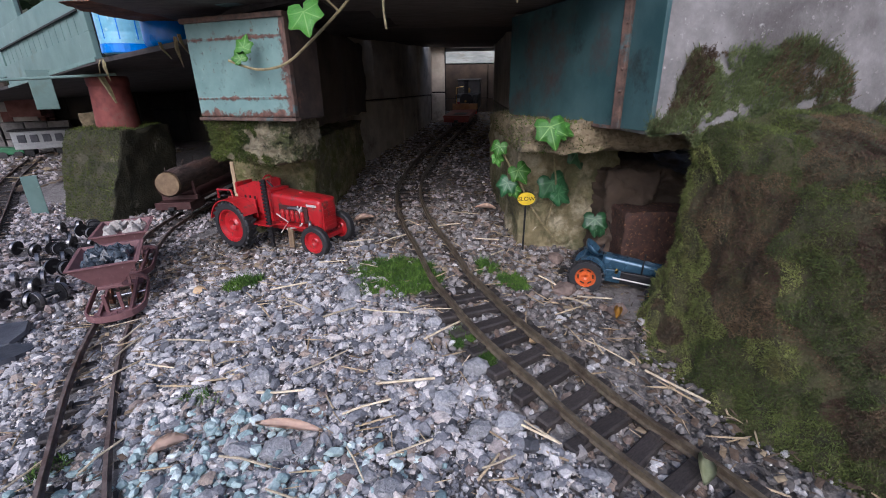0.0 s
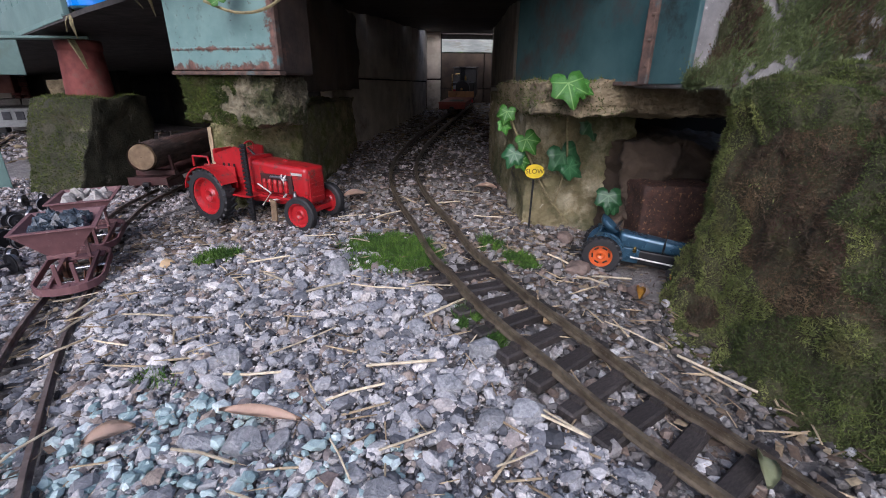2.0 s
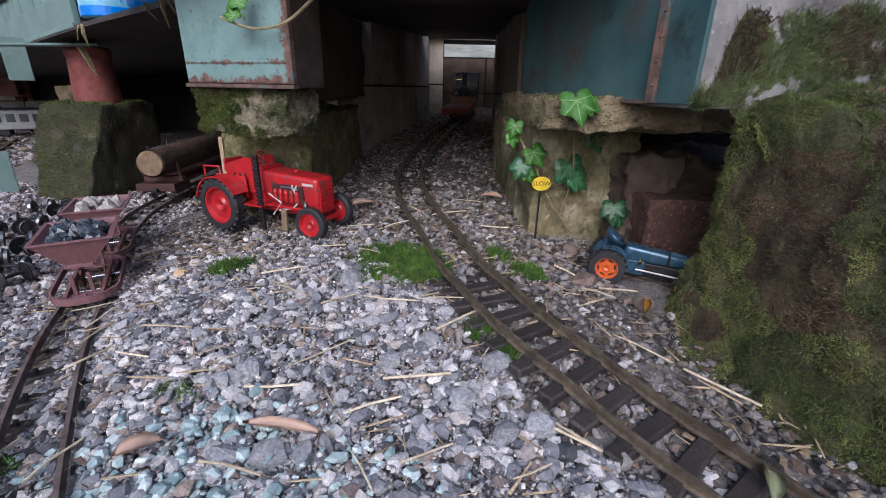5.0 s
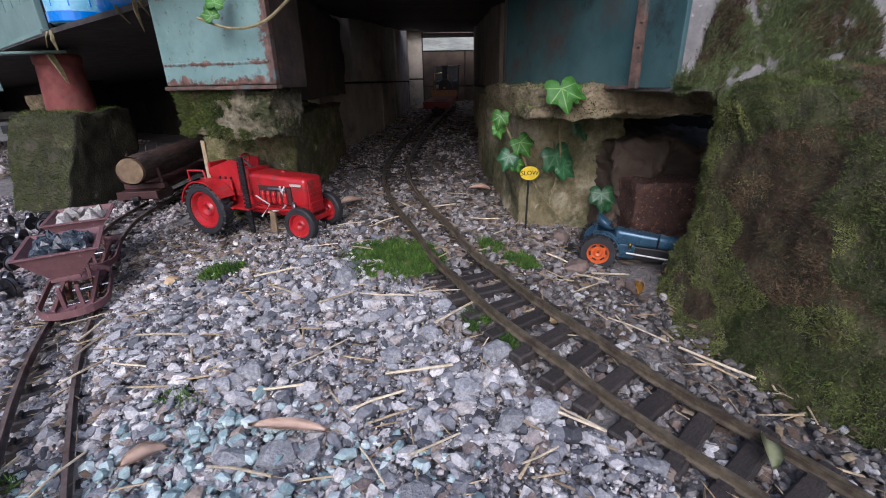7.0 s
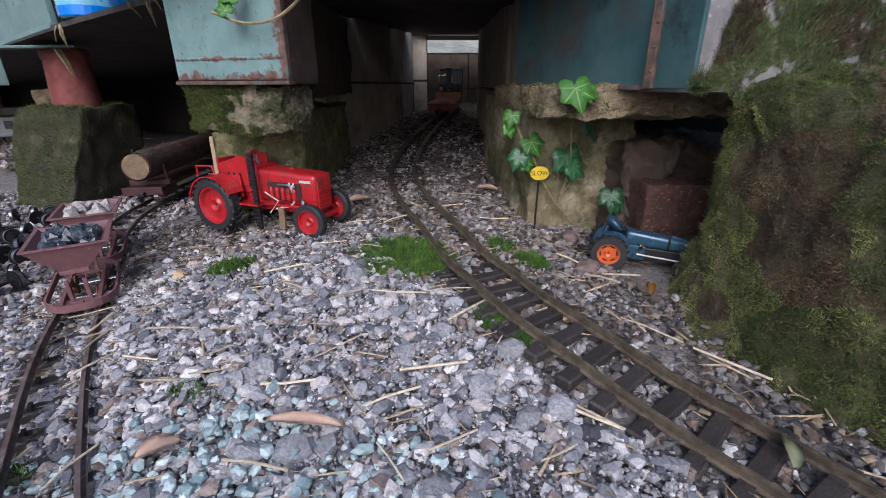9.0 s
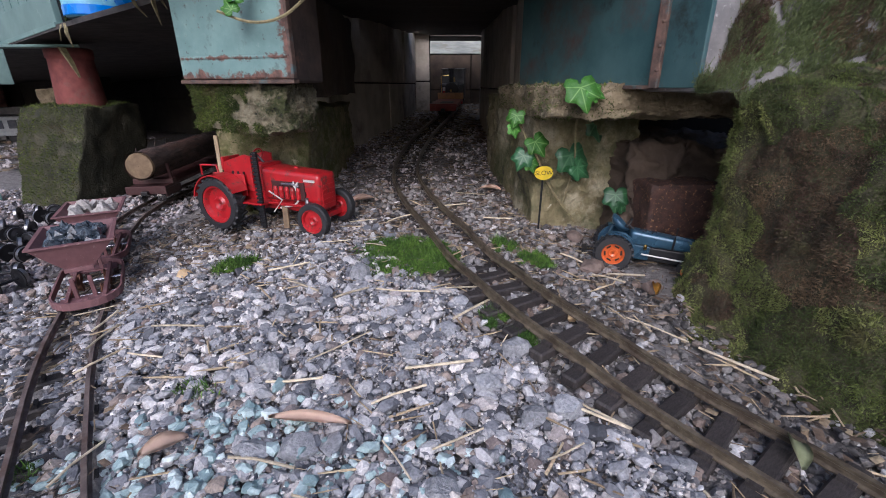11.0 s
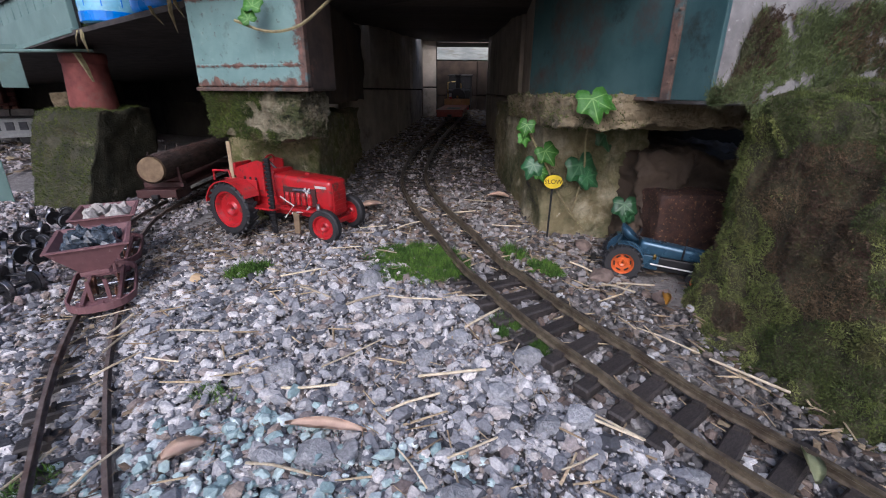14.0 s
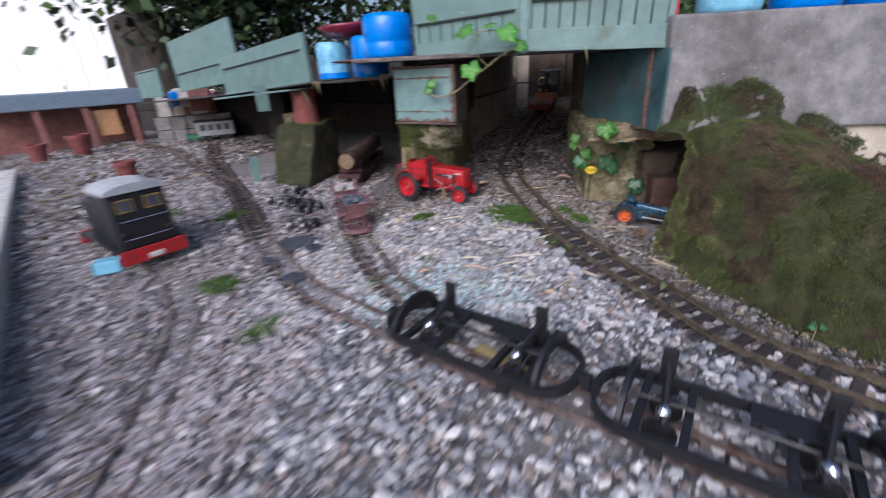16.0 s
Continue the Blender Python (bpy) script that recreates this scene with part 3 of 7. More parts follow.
track("curved model railway track on dark sleepers into the tunnel", LINE_MAIN, 0.0225, 0.0062, lambda y: 0.0065 * float(smst(0.34, 0.42, y)), metal=M_RAIL, half=0.019, size=1.0)
track("rusty half-buried siding under the tipper wagons", LINE_SKIP, 0.028, 0.0028, 0.0042, half=0.0148)
track("curved siding with dark sleepers through the yard", LINE_YARD, 0.02, 0.002, lambda y: 0.007 * float(smst(0.44, 0.34, y)))
track("outer siding joining the yard track", LINE_OUTER, 0.02, 0.0015, 0.003)
track("track under the black locomotive", LINE_LOCO, 0.022, -0.0045, 0.006)

# ---- the concrete wall and the mossy bank beside the track ----
def wall_y(x):
    return 0.35 + 0.12 * (x - 0.157)


def slab_along(a, b, thick, z0, z1, bev=0.002):
    """An upright slab whose front runs from a to b, thick behind it (to the left of the way from b to a)."""
    d = Vector((b[0] - a[0], b[1] - a[1], 0))
    m = pose(a[0], a[1], 0, 0, 0, math.degrees(math.atan2(d.y, d.x)))
    return box(0, d.length, 0, thick, z0, z1, bev, m)


wall_right = part("wall_right", slab_along((0.158, wall_y(0.158)), (1.6, wall_y(1.6)), 0.12, 0.1625, 0.314, 0.004), M_CONCRETE)
tagged(wall_right, "pale weathered concrete retaining wall streaked with dirt", "wall", kind="structure")
wall_foot = part("wall_right_foot", slab_along((0.31, wall_y(0.31) + 0.012), (1.6, wall_y(1.6) + 0.012), 0.1, -0.05, 0.163, 0.003), M_BLOCK)
tagged(wall_foot, "dark damp concrete footing below the retaining wall", "wall", kind="structure")

BANK_BASE = [(0.186, 0.372), (0.160, 0.344), (0.146, 0.318), (0.147, 0.286), (0.157, 0.2625), (0.170, 0.239), (0.183, 0.221), (0.203, 0.200), (0.224, 0.172), (0.243, 0.130), (0.264, 0.09), (0.305, 0.062), (0.345, 0.075), (0.368, 0.130), (0.378, 0.230), (0.385, 0.372)]
BANK_TOP = [(0.208, 0.372, 0.152), (0.205, 0.352, 0.154), (0.206, 0.335, 0.156), (0.212, 0.320, 0.157), (0.225, 0.298, 0.156), (0.242, 0.270, 0.152), (0.268, 0.218, 0.147), (0.291, 0.168, 0.140), (0.313, 0.138, 0.134), (0.333, 0.148, 0.132), (0.342, 0.185, 0.134), (0.354, 0.255, 0.140), (0.374, 0.372, 0.145)]
NV = 26


def along(line, u):
    s = u * (len(line) - 1)
    i = min(int(s), len(line) - 2)
    return Vector(line[i]).lerp(Vector(line[i + 1]), s - i)


bank_base = [along([(x, y, gz(x, y) - 0.012) for x, y in BANK_BASE], i / 89) for i in range(90)]
bank_top = [along(BANK_TOP, i / 89) for i in range(90)]
bank_v = np.zeros((NV + 4, 90, 3))
for i in range(90):
    for j in range(NV + 4):
        v = min(j / (NV - 1), 1)
        slow, fast = 0.5 * v + 0.5 * (1 - math.cos(v * math.pi / 2)), 0.5 * v + 0.5 * math.sin(v * math.pi / 2)
        w = float(smst(18, 42, i)) * 1.3 - 0.4
        h, zz = fast + (slow - fast) * w, slow + (fast - slow) * w
        p = bank_base[i].lerp(bank_top[i], h)
        p.z = bank_base[i].z + (bank_top[i].z - bank_base[i].z) * zz
        if j >= NV:
            k = (j - NV + 1) / 4
            p = bank_top[i].lerp(Vector((bank_top[i].x + 0.006, wall_y(bank_top[i].x) - 0.004, 0.2)), k)
            p.z = bank_top[i].z + (0.174 + 0.008 * float(smst(0.22, 0.27, bank_top[i].x)) - 0.02 * float(smst(0.29, 0.36, bank_top[i].x)) - bank_top[i].z) * k ** 0.8
        n = noise.noise_vector(p * 22) * 0.007 + noise.noise_vector(p * 60) * 0.006 + noise.noise_vector(p * 130) * 0.0034
        bank_v[j, i] = p + n
bi = np.arange((NV + 4) * 90).reshape(NV + 4, 90)
bank_f = np.stack([bi[:-1, :-1], bi[:-1, 1:], bi[1:, 1:], bi[1:, :-1]], -1).reshape(-1, 4)
bank = from_arrays("mossy_bank", bank_v.reshape(-1, 3), bank_f, M_MOSSBASE, True)
tagged(bank, "steep stone bank thickly grown with green and brown moss", "mossy bank", kind="structure")


def blades(name, P, N, length, width, material, droop=0.3, label="", category="moss"):
    """Short pointed blades that grow from the points P along N."""
    n = len(P)
    side = np.cross(N, rng.normal(size=(n, 3)))
    side /= np.linalg.norm(side, axis=1)[:, None] + 1e-9
    lean = rng.normal(0, droop, (n, 3))
    tip = P + (N + lean) * length[:, None]
    w = side * (width[:, None] if np.ndim(width) else width)
    mid = P + (N + lean * 0.35) * (length * 0.45)[:, None]
    v = np.stack([P, mid + w, tip, mid - w], 1).reshape(-1, 3)
    return tagged(from_arrays(name, v, np.arange(4 * n).reshape(-1, 4), material), label, category, kind="stuff")


def sprigs(name, P, A, length, count, leaf, width, material, label, bend=0.3):
    """Feathery shoots from the points P along A, each set with small leaves that shorten to the tip."""
    k = len(P)
    u = np.clip(np.linspace(0.08, 1, count)[None] + rng.normal(0, 0.03, (k, count)), 0, 1)
    arc = rng.normal(0, bend, (k, 1, 3))
    C = P[:, None] + (A[:, None] * u[..., None] + arc * (u ** 2)[..., None]) * length[:, None, None]
    D = rng.normal(size=(k, count, 3))
    D = 0.8 * D / np.linalg.norm(D, axis=2)[..., None] + 0.85 * A[:, None]
    return blades(name, C.reshape(-1, 3), D.reshape(-1, 3), (leaf * (1.15 - 0.6 * u)).ravel(), width, material, 0.15, label)


def sample_quads(verts, faces, n):
    q = verts[faces]
    area = np.linalg.norm(np.cross(q[:, 1] - q[:, 0], q[:, 3] - q[:, 0]), axis=1)
    pick = rng.choice(len(faces), n, p=area / area.sum())
    a, b = rng.uniform(size=(n, 1)), rng.uniform(size=(n, 1))
    q = q[pick]
    P = (q[:, 0] * (1 - a) + q[:, 1] * a) * (1 - b) + (q[:, 3] * (1 - a) + q[:, 2] * a) * b
    N = np.cross(q[:, 1] - q[:, 0], q[:, 3] - q[:, 0])
    return P, N / (np.linalg.norm(N, axis=1)[:, None] + 1e-12)


def clump(P, f, s=0.0):
    return np.array([noise.noise(Vector(p) * f + Vector((s, s, s))) for p in P])


P, N = sample_quads(bank_v.reshape(-1, 3), bank_f, 330000)
c = clump(P, 55) + 0.6 * clump(P, 17, 3)
N = N + np.array([0, 0, 0.1])


def dry_spots(P):
    """Where the bank's moss has turned brown: mostly half way up its steep middle, in patches elsewhere."""
    middle = smst(0.178, 0.206, P[:, 0]) * smst(0.268, 0.235, P[:, 0]) * smst(0.03, 0.065, P[:, 2]) * smst(0.15, 0.105, P[:, 2])
    crest = smst(0.215, 0.245, P[:, 0]) * smst(0.1, 0.14, P[:, 2])
    return 1.1 * clump(P, 18, 5) + 0.5 * clump(P, 48, 7) + 0.8 * middle + 0.5 * crest - 0.55 > 0


dry = dry_spots(P)
LB = 0.0004 + 0.0011 * np.clip(c + 0.5, 0, 1)
deep = ~dry & (0.02 * clump(P, 40, 9) + P[:, 0] + 0.45 * np.clip(0.06 - P[:, 2], 0, 1) > 0.206)
pale = ~dry & ~deep
blades("bank_moss", P[pale], N[pale], LB[pale], 0.00036, M_MOSS, 1.0, "dense short green moss in cushions on the bank")
blades("bank_moss", P[deep], N[deep], LB[deep], 0.00036, M_DEEPMOSS, 1.0, "deep green moss on the hump of the bank")
blades("bank_moss", P[dry], N[dry], LB[dry] * 0.85, 0.00036, M_DRYMOSS, 1.0, "brown dying moss in patches on the bank")
P, N = sample_quads(bank_v.reshape(-1, 3), bank_f, 12000)
ok = clump(P, 42, 12) + 0.6 * clump(P, 110, 4) > 0.02
P, N = P[ok], N[ok]
dry = dry_spots(P) & (rng.uniform(size=len(P)) < 0.7)
A = 0.6 * N + np.array([0, 0, -0.3]) + rng.normal(0, 0.4, P.shape)
LS = rng.uniform(0.001, 0.0034, len(P))
deep = ~dry & (P[:, 0] + 0.45 * np.clip(0.06 - P[:, 2], 0, 1) > 0.209)
pale = ~dry & ~deep
sprigs("moss_strands", P[pale], A[pale], LS[pale], 7, 0.0011, 0.0003, M_MOSS, "feathery green moss strands over the bank")
sprigs("moss_strands", P[deep], A[deep], LS[deep], 7, 0.0011, 0.0003, M_DEEPMOSS, "deep green moss strands over the hump of the bank")
sprigs("moss_strands", P[dry], A[dry], LS[dry], 7, 0.0011, 0.0003, M_DRYMOSS, "withered brown moss strands over the bank")


def moss_top(x):
    return np.interp(x, [0.157, 0.162, 0.169, 0.178, 0.19, 0.208, 0.23, 0.277, 0.318, 0.338, 0.35, 0.375, 0.43, 0.5, 0.6, 0.8, 1.0], [0.16, 0.163, 0.172, 0.22, 0.235, 0.231, 0.234, 0.238, 0.216, 0.166, 0.19, 0.186, 0.155, 0.118, 0.105, 0.1, 0.1])


def bare(X, Z, P):
    """Spots where the concrete shows through the moss."""
    out = np.zeros(len(X), bool)
    for hx, hz, r in ((0.213, 0.168, 0.0125), (0.234, 0.179, 0.006), (0.283, 0.178, 0.0095), (0.24, 0.222, 0.007), (0.34, 0.15, 0.014), (0.455, 0.125, 0.012)):
        out |= np.maximum(np.abs(X - hx) * 0.8, np.abs(Z - hz)) < r * (0.8 + 0.8 * clump(P, 130, hx))
    return out


n = 52000
X = 0.158 + 0.6 * rng.uniform(0, 1, n) ** 1.5
low = np.where(X < 0.31, 0.163 - 0.012 * smst(0.183, 0.2, X), 0.09)
Z = low + np.maximum(moss_top(X) - 0.008 - low, 0.001) * rng.uniform(0, 1, n) ** 0.8
P = np.column_stack([X, wall_y(X) - 0.001, Z])
c = clump(P, 38, 9) + 0.5 * clump(P, 90, 2)
ok = (c + 1.1 * smst(0.0, 0.05, moss_top(X) - Z) > 0.2) & ~bare(X, Z, P)
P, c = P[ok], c[ok]
blades("wall_moss", P, np.tile(np.array([0.0, -0.45, 0.95]), (len(P), 1)), 0.0014 + 0.0026 * np.clip(c + 0.4, 0, 1), 0.0004, M_HEATH, 0.7, "dull green moss clinging to the concrete wall")
n = 5200
X = 0.16 + 0.58 * rng.uniform(0, 1, n) ** 1.6
low = np.where(X < 0.31, 0.164 - 0.012 * smst(0.183, 0.2, X), 0.095)
Z = low + np.maximum(moss_top(X) - 0.012 - low, 0.001) * rng.uniform(0, 1, n) ** 0.75
P = np.column_stack([X, wall_y(X) - 0.001, Z])
c = clump(P, 45, 21) + 0.5 * clump(P, 100, 8)
ok = (c > -0.35) & ~bare(X, Z, P)
P, c = P[ok], c[ok]
A = np.array([0.0, -0.42, 0.8]) + rng.normal(0, 0.2, P.shape)
LS = rng.uniform(0.006, 0.013, len(P)) * (0.8 + 0.5 * np.clip(c, -0.3, 0.6))
brown = clump(P, 24, 33) + 0.4 * clump(P, 80, 3) > 0.12
sprigs("wall_moss", P[~brown], A[~brown], LS[~brown], 26, 0.0017, 0.00028, M_HEATH, "bushy feathery green shoots on the concrete wall")
sprigs("wall_moss", P[brown], A[brown], LS[brown] * 0.8, 22, 0.0017, 0.00028, M_DRYMOSS, "withered brown shoots on the concrete wall")

end_stone = part("end_stone", crag(-0.045, 0.05, 0, 0.05, -0.03, 0.14, 0.006, 14, 30, 51, pose(0.345, 0.045, 0, 0, 0, -38), 0.12), M_MOSSSTONE, None, smooth=True)
tagged(end_stone, "dark brown stone standing at the end of the mossy bank", "stone", kind="structure")

# ---- the right-hand pier: steel corner on a stone slab over rough stones ----
corner = thing("steel_corner_casing", "grimy teal steel casing with a rusty corner strip", "steel casing")
part("side_plate", slab_along((0.082, 0.573), (0.146, 0.388), 0.004, 0.166, 0.275, 0.0008), M_TEAL_DARK, corner)
part("front_plate", slab_along((0.149, 0.386), (0.1585, 0.3495), 0.004, 0.1655, 0.275, 0.0008), M_TEAL_DARK, corner)
part("corner_strip", box(-0.0045, 0.003, -0.003, 0.0025, 0.1652, 0.2755, 0.001, pose(0.1475, 0.386, 0, 0, 0, -58)), M_DARKRUST, corner, "rusty corner strip")
part("bottom_rim", slab_along((0.0815, 0.5715), (0.1455, 0.3865), 0.002, 0.1645, 0.1675, 0.0005), M_DARKRUST, corner, "rusty lower rim")
for i in range(6):
    f = (i + 0.5) / 6
    part("rivet", lathe([(0.0014, 0), (0.0013, 0.0006), (0.0007, 0.0011), (0.0002, 0.0012)], pose(0.1475 - 0.0022, 0.386 - 0.0028, 0.17 + 0.1 * f, 90, 0, -58), 8), M_DARKRUST, corner)

slab = part("stone_slab", crag(0.075, 0.30, 0.415, 0.66, 0.140, 0.1665, 0.006, 60, 30, 3, None, 0.04), M_SLAB, None, smooth=True)
tagged(slab, "rough projecting stone slab with a crumbling edge", "stone slab", kind="structure")
pier_right = part("pier_right", crag(0.085, 0.2, 0.5, 0.83, -0.02, 0.152, 0.007, 60, 18, 5, round_=0.05), M_SANDSTONE, None, smooth=True)
tagged(pier_right, "damp yellowish stone pier with moss and cracks", "pier", kind="structure")
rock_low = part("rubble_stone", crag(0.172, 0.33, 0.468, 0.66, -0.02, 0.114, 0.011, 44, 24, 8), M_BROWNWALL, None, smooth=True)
tagged(rock_low, "broken stone block in the recess under the slab, darkened as shade", "stone", kind="structure")
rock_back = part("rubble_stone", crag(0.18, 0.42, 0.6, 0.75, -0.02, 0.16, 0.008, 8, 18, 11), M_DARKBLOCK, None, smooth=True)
tagged(rock_back, "stone at the back of the recess, blackened as shade", "stone", kind="structure")
rust_block = part("rusty_block", crag(0.186, 0.252, 0.432, 0.475, 0.0, 0.078, 0.0025, 10, 60, 13, pose(0, 0, 0.0, 0, 0, 0), 0.05), M_PITTED, None, smooth=True)
tagged(rust_block, "pitted rusty brown block leaning behind the blue tractor", "rusty block")

# ---- tunnel ----
def blocks_wall(name, label, line, z_from, courses, thick, length, material, side):
    """A wall of blocks along a line; each block a piece of its own with open joints."""
    base = thing(name, label, "wall", kind="structure")
    for k, (z0, z1) in enumerate(courses):
        for a, b in zip(line, line[1:]):
            d = Vector((b[0] - a[0], b[1] - a[1], 0))
            ang = math.degrees(math.atan2(d.y, d.x))
            n = max(1, round(d.length / length))
            inner = (thick * 0.25, thick * 0.8) if side > 0 else (-thick * 0.8, -thick * 0.25)
            # dark core added behind the joints so no light leaks through
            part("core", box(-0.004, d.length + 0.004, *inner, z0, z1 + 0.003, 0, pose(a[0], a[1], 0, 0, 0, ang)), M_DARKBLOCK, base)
            for i in range(n):
                x0, x1 = d.length * i / n + 0.0015, d.length * (i + 1) / n - 0.0015
                lo, hi = (0, thick) if side > 0 else (-thick, 0)
                jit = random.uniform(-0.003, 0.003)
                bm = box(x0, x1, lo + jit, hi + jit, z0 + 0.001, z1 - 0.0015, 0.003, pose(a[0], a[1], 0, 0, 0, ang + random.uniform(-0.4, 0.4)))
                part("block", bm, material, base)
    return base


TL = [(-0.205, 0.90), (-0.110, 1.256), (-0.046, 1.688)]
blocks_wall("tunnel_wall_left", "sooty concrete block wall along the tunnel", TL, 0, [(-0.03, 0.174), (0.175, 0.35)], 0.09, 0.21, M_BLOCK, 1)
TR = [(0.118, 0.80), (0.150, 1.375), (0.195, 1.76)]
blocks_wall("tunnel_wall_right", "dark concrete block wall along the tunnel", TR, 0, [(-0.03, 0.160), (0.161, 0.35)], 0.09, 0.25, M_BLOCK, -1)
blocks_wall("tunnel_wall_right", "dark concrete blocks set on the stone pier at the tunnel mouth", [(0.084, 0.583), (0.117, 0.797)], 0, [(0.156, 0.35)], 0.09, 0.2, M_BLOCK, -1)
blocks_wall("tunnel_pier_far", "pale concrete blocks standing at the far end of the tunnel", [(-0.046, 1.69), (0.006, 1.694)], 0, [(0.02, 0.181), (0.183, 0.35)], 0.1, 0.2, M_BLOCK, 1)
blocks_wall("tunnel_wall_end", "brown wall that closes the tunnel, darkened as shade", [(-0.4, 2.12), (0.8, 2.12)], 0, [(0.0, 0.15), (0.151, 0.296)], 0.1, 0.3, M_BROWNWALL, 1)
blocks_wall("tunnel_wall_side", "brown wall beyond the pale pier, darkened as shade", [(-0.06, 1.8), (-0.08, 2.12)], 0, [(0.0, 0.17), (0.171, 0.36)], 0.09, 0.3, M_BROWNWALL, 1)
blocks_wall("tunnel_wall_side", "brown wall beyond the bend, darkened as shade", [(0.21, 1.78), (0.34, 2.12)], 0, [(0.0, 0.17), (0.171, 0.36)], 0.09, 0.3, M_BROWNWALL, -1)
M_SHEET = mat("pale_weathered_sheet", (0.2, 0.22, 0.2), (0.36, 0.38, 0.34), 14, 0.6, bump=0.4, depth=0.003, stains=[((0.2, 0.19, 0.15), 12, 0.55, 0.66)], stretch=(1, 1, 5))
sheet = part("end_sheet", box(-0.3, 0.6, 2.115, 2.119, 0.299, 0.46, 0.001), M_SHEET)
tagged(sheet, "pale weathered sheet above the tunnel's end wall under an open slot", "sheet", kind="structure")

M_PLANK = mat("black_damp_plank", (0.04, 0.034, 0.028), (0.12, 0.1, 0.085), 60, 0.6, bump=0.6, depth=0.001, rand=0.4, stretch=(1, 6, 1))
roof = thing("tunnel_roof", "dark damp planks across the tunnel with slits between", "roof", kind="structure")
y, k = 0.44, 0
while y < 1.5:
    w = random.uniform(0.06, 0.09)
    z = 0.275 + 0.046 * (y - 0.44) + random.uniform(-0.002, 0.002)
    part("plank", box(-0.32, 0.34, y, y + w, z, z + 0.007, 0.0015, pose(0, 0, 0, 0, random.uniform(-0.5, 0.5), 0)), M_PLANK, roof)
    y += w + (random.uniform(0.003, 0.006) if k % 4 == 3 else 0.0006)
    k += 1

for y0, y1 in ((1.64, 1.725), (1.775, 1.83), (1.831, 1.859), (1.86, 1.93), (1.932, 1.99)):
    part("plank", box(-0.32, 0.5, y0, y1, 0.332 + 0.02 * (y0 - 1.6), 0.339 + 0.02 * (y0 - 1.6), 0.0015, pose(0, 0, 0, 0, random.uniform(-0.4, 0.4), 0)), M_PLANK, roof)

# ---- left pier: rusty teal box on rough stone ----
def rusting_box(name):
    """Teal paint that has rusted through along the lower edge, the right edge and the pressed ridges."""
    m = M_TEAL.copy()
    m.name = name
    nt = m.node_tree
    bsdf = nt.nodes["Principled BSDF"]
    old = bsdf.inputs["Base Color"].links[0].from_socket
    tc = nt.nodes.new("ShaderNodeTexCoord")
    sep = nt.nodes.new("ShaderNodeSeparateXYZ")
    nt.links.new(tc.outputs["Object"], sep.inputs[0])

    def span(socket, lo, hi, a, b):
        r = nt.nodes.new("ShaderNodeMapRange")
        for i, v in enumerate((lo, hi, a, b)):
            r.inputs[i + 1].default_value = v
        nt.links.new(socket, r.inputs[0])
        return r.outputs[0]

    def top(x, y, op="MAXIMUM"):
        q = nt.nodes.new("ShaderNodeMath")
        q.operation = op
        nt.links.new(x, q.inputs[0]), nt.links.new(y, q.inputs[1])
        return q.outputs[0]

    z, x = sep.outputs["Z"], sep.outputs["X"]
    edge = top(span(z, 0.0, 0.019, 0.42, 0.0), span(x, 0.046, 0.064, 0.0, 0.46))
    for zr in (0.0215, 0.078):
        edge = top(edge, top(span(z, zr - 0.006, zr, 0.0, 0.34), span(z, zr, zr + 0.006, 0.34, 0.0), "MINIMUM"))
    fac = top(edge, noise_node(nt, tc.outputs["Object"], 70, 8, 0.7), "ADD")
    r = ramp(nt, (0, 0, 0), (1, 1, 1), 0.72, 0.8)
    nt.links.new(fac, r.inputs[0])
    mx = nt.nodes.new("ShaderNodeMix")
    mx.data_type = "RGBA"
    rc = ramp(nt, (0.05, 0.028, 0.022), (0.17, 0.085, 0.06))
    nt.links.new(noise_node(nt, tc.outputs["Object"], 160), rc.inputs[0])
    nt.links.new(r.outputs[0], mx.inputs[0]), nt.links.new(old, mx.inputs[6]), nt.links.new(rc.outputs[0], mx.inputs[7])
    nt.links.new(mx.outputs[2], bsdf.inputs["Base Color"])
    return m


# rusted steel of the box's side, its shade painted into the dark base
M_BOXSIDE = mat("shaded_rusted_steel", (0.02, 0.015, 0.013), (0.055, 0.036, 0.028), 60, 0.8, bump=0.6, depth=0.001, bscale=200, stains=[((0.11, 0.05, 0.035), 30, 0.6, 0.7)])
M_BOX = rusting_box("rusting_teal_box_paint")
bx = thing("steel_box", "rusty teal painted steel box resting on the stone pier", "steel box", pose(-0.2068, 0.4835, 0.171, 0, 0, -19.6))
part("body", box(-0.063, 0.063, 0.002, 0.05, 0.0, 0.098, 0.002), M_BOXSIDE, bx, "rusted side, darkened as shade")
part("front_panel", box(-0.0615, 0.0615, -0.001, 0.0028, 0.003, 0.095, 0.0015), M_BOX, bx)
part("bottom_rim", box(-0.064, 0.064, -0.0025, 0.006, -0.001, 0.0025, 0.0008), M_DARKRUST, bx, "rusty bottom rim")
part("side_rim", box(0.0612, 0.064, -0.002, 0.004, 0.003, 0.097, 0.0008), M_DARKRUST, bx, "rusty edge strip")
part("ridge", box(-0.0585, 0.0585, -0.0018, 0.0, 0.0205, 0.0232, 0.0008), M_BOX, bx, "pressed ridge, partly rusted")
part("ridge", box(-0.0585, 0.0585, -0.0018, 0.0, 0.0765, 0.0792, 0.0008), M_BOX, bx, "pressed ridge, partly rusted")
part("top_rim", box(-0.064, 0.064, -0.004, 0.006, 0.0935, 0.0985, 0.0008), M_DARKRUST, bx, "rusty top rim")

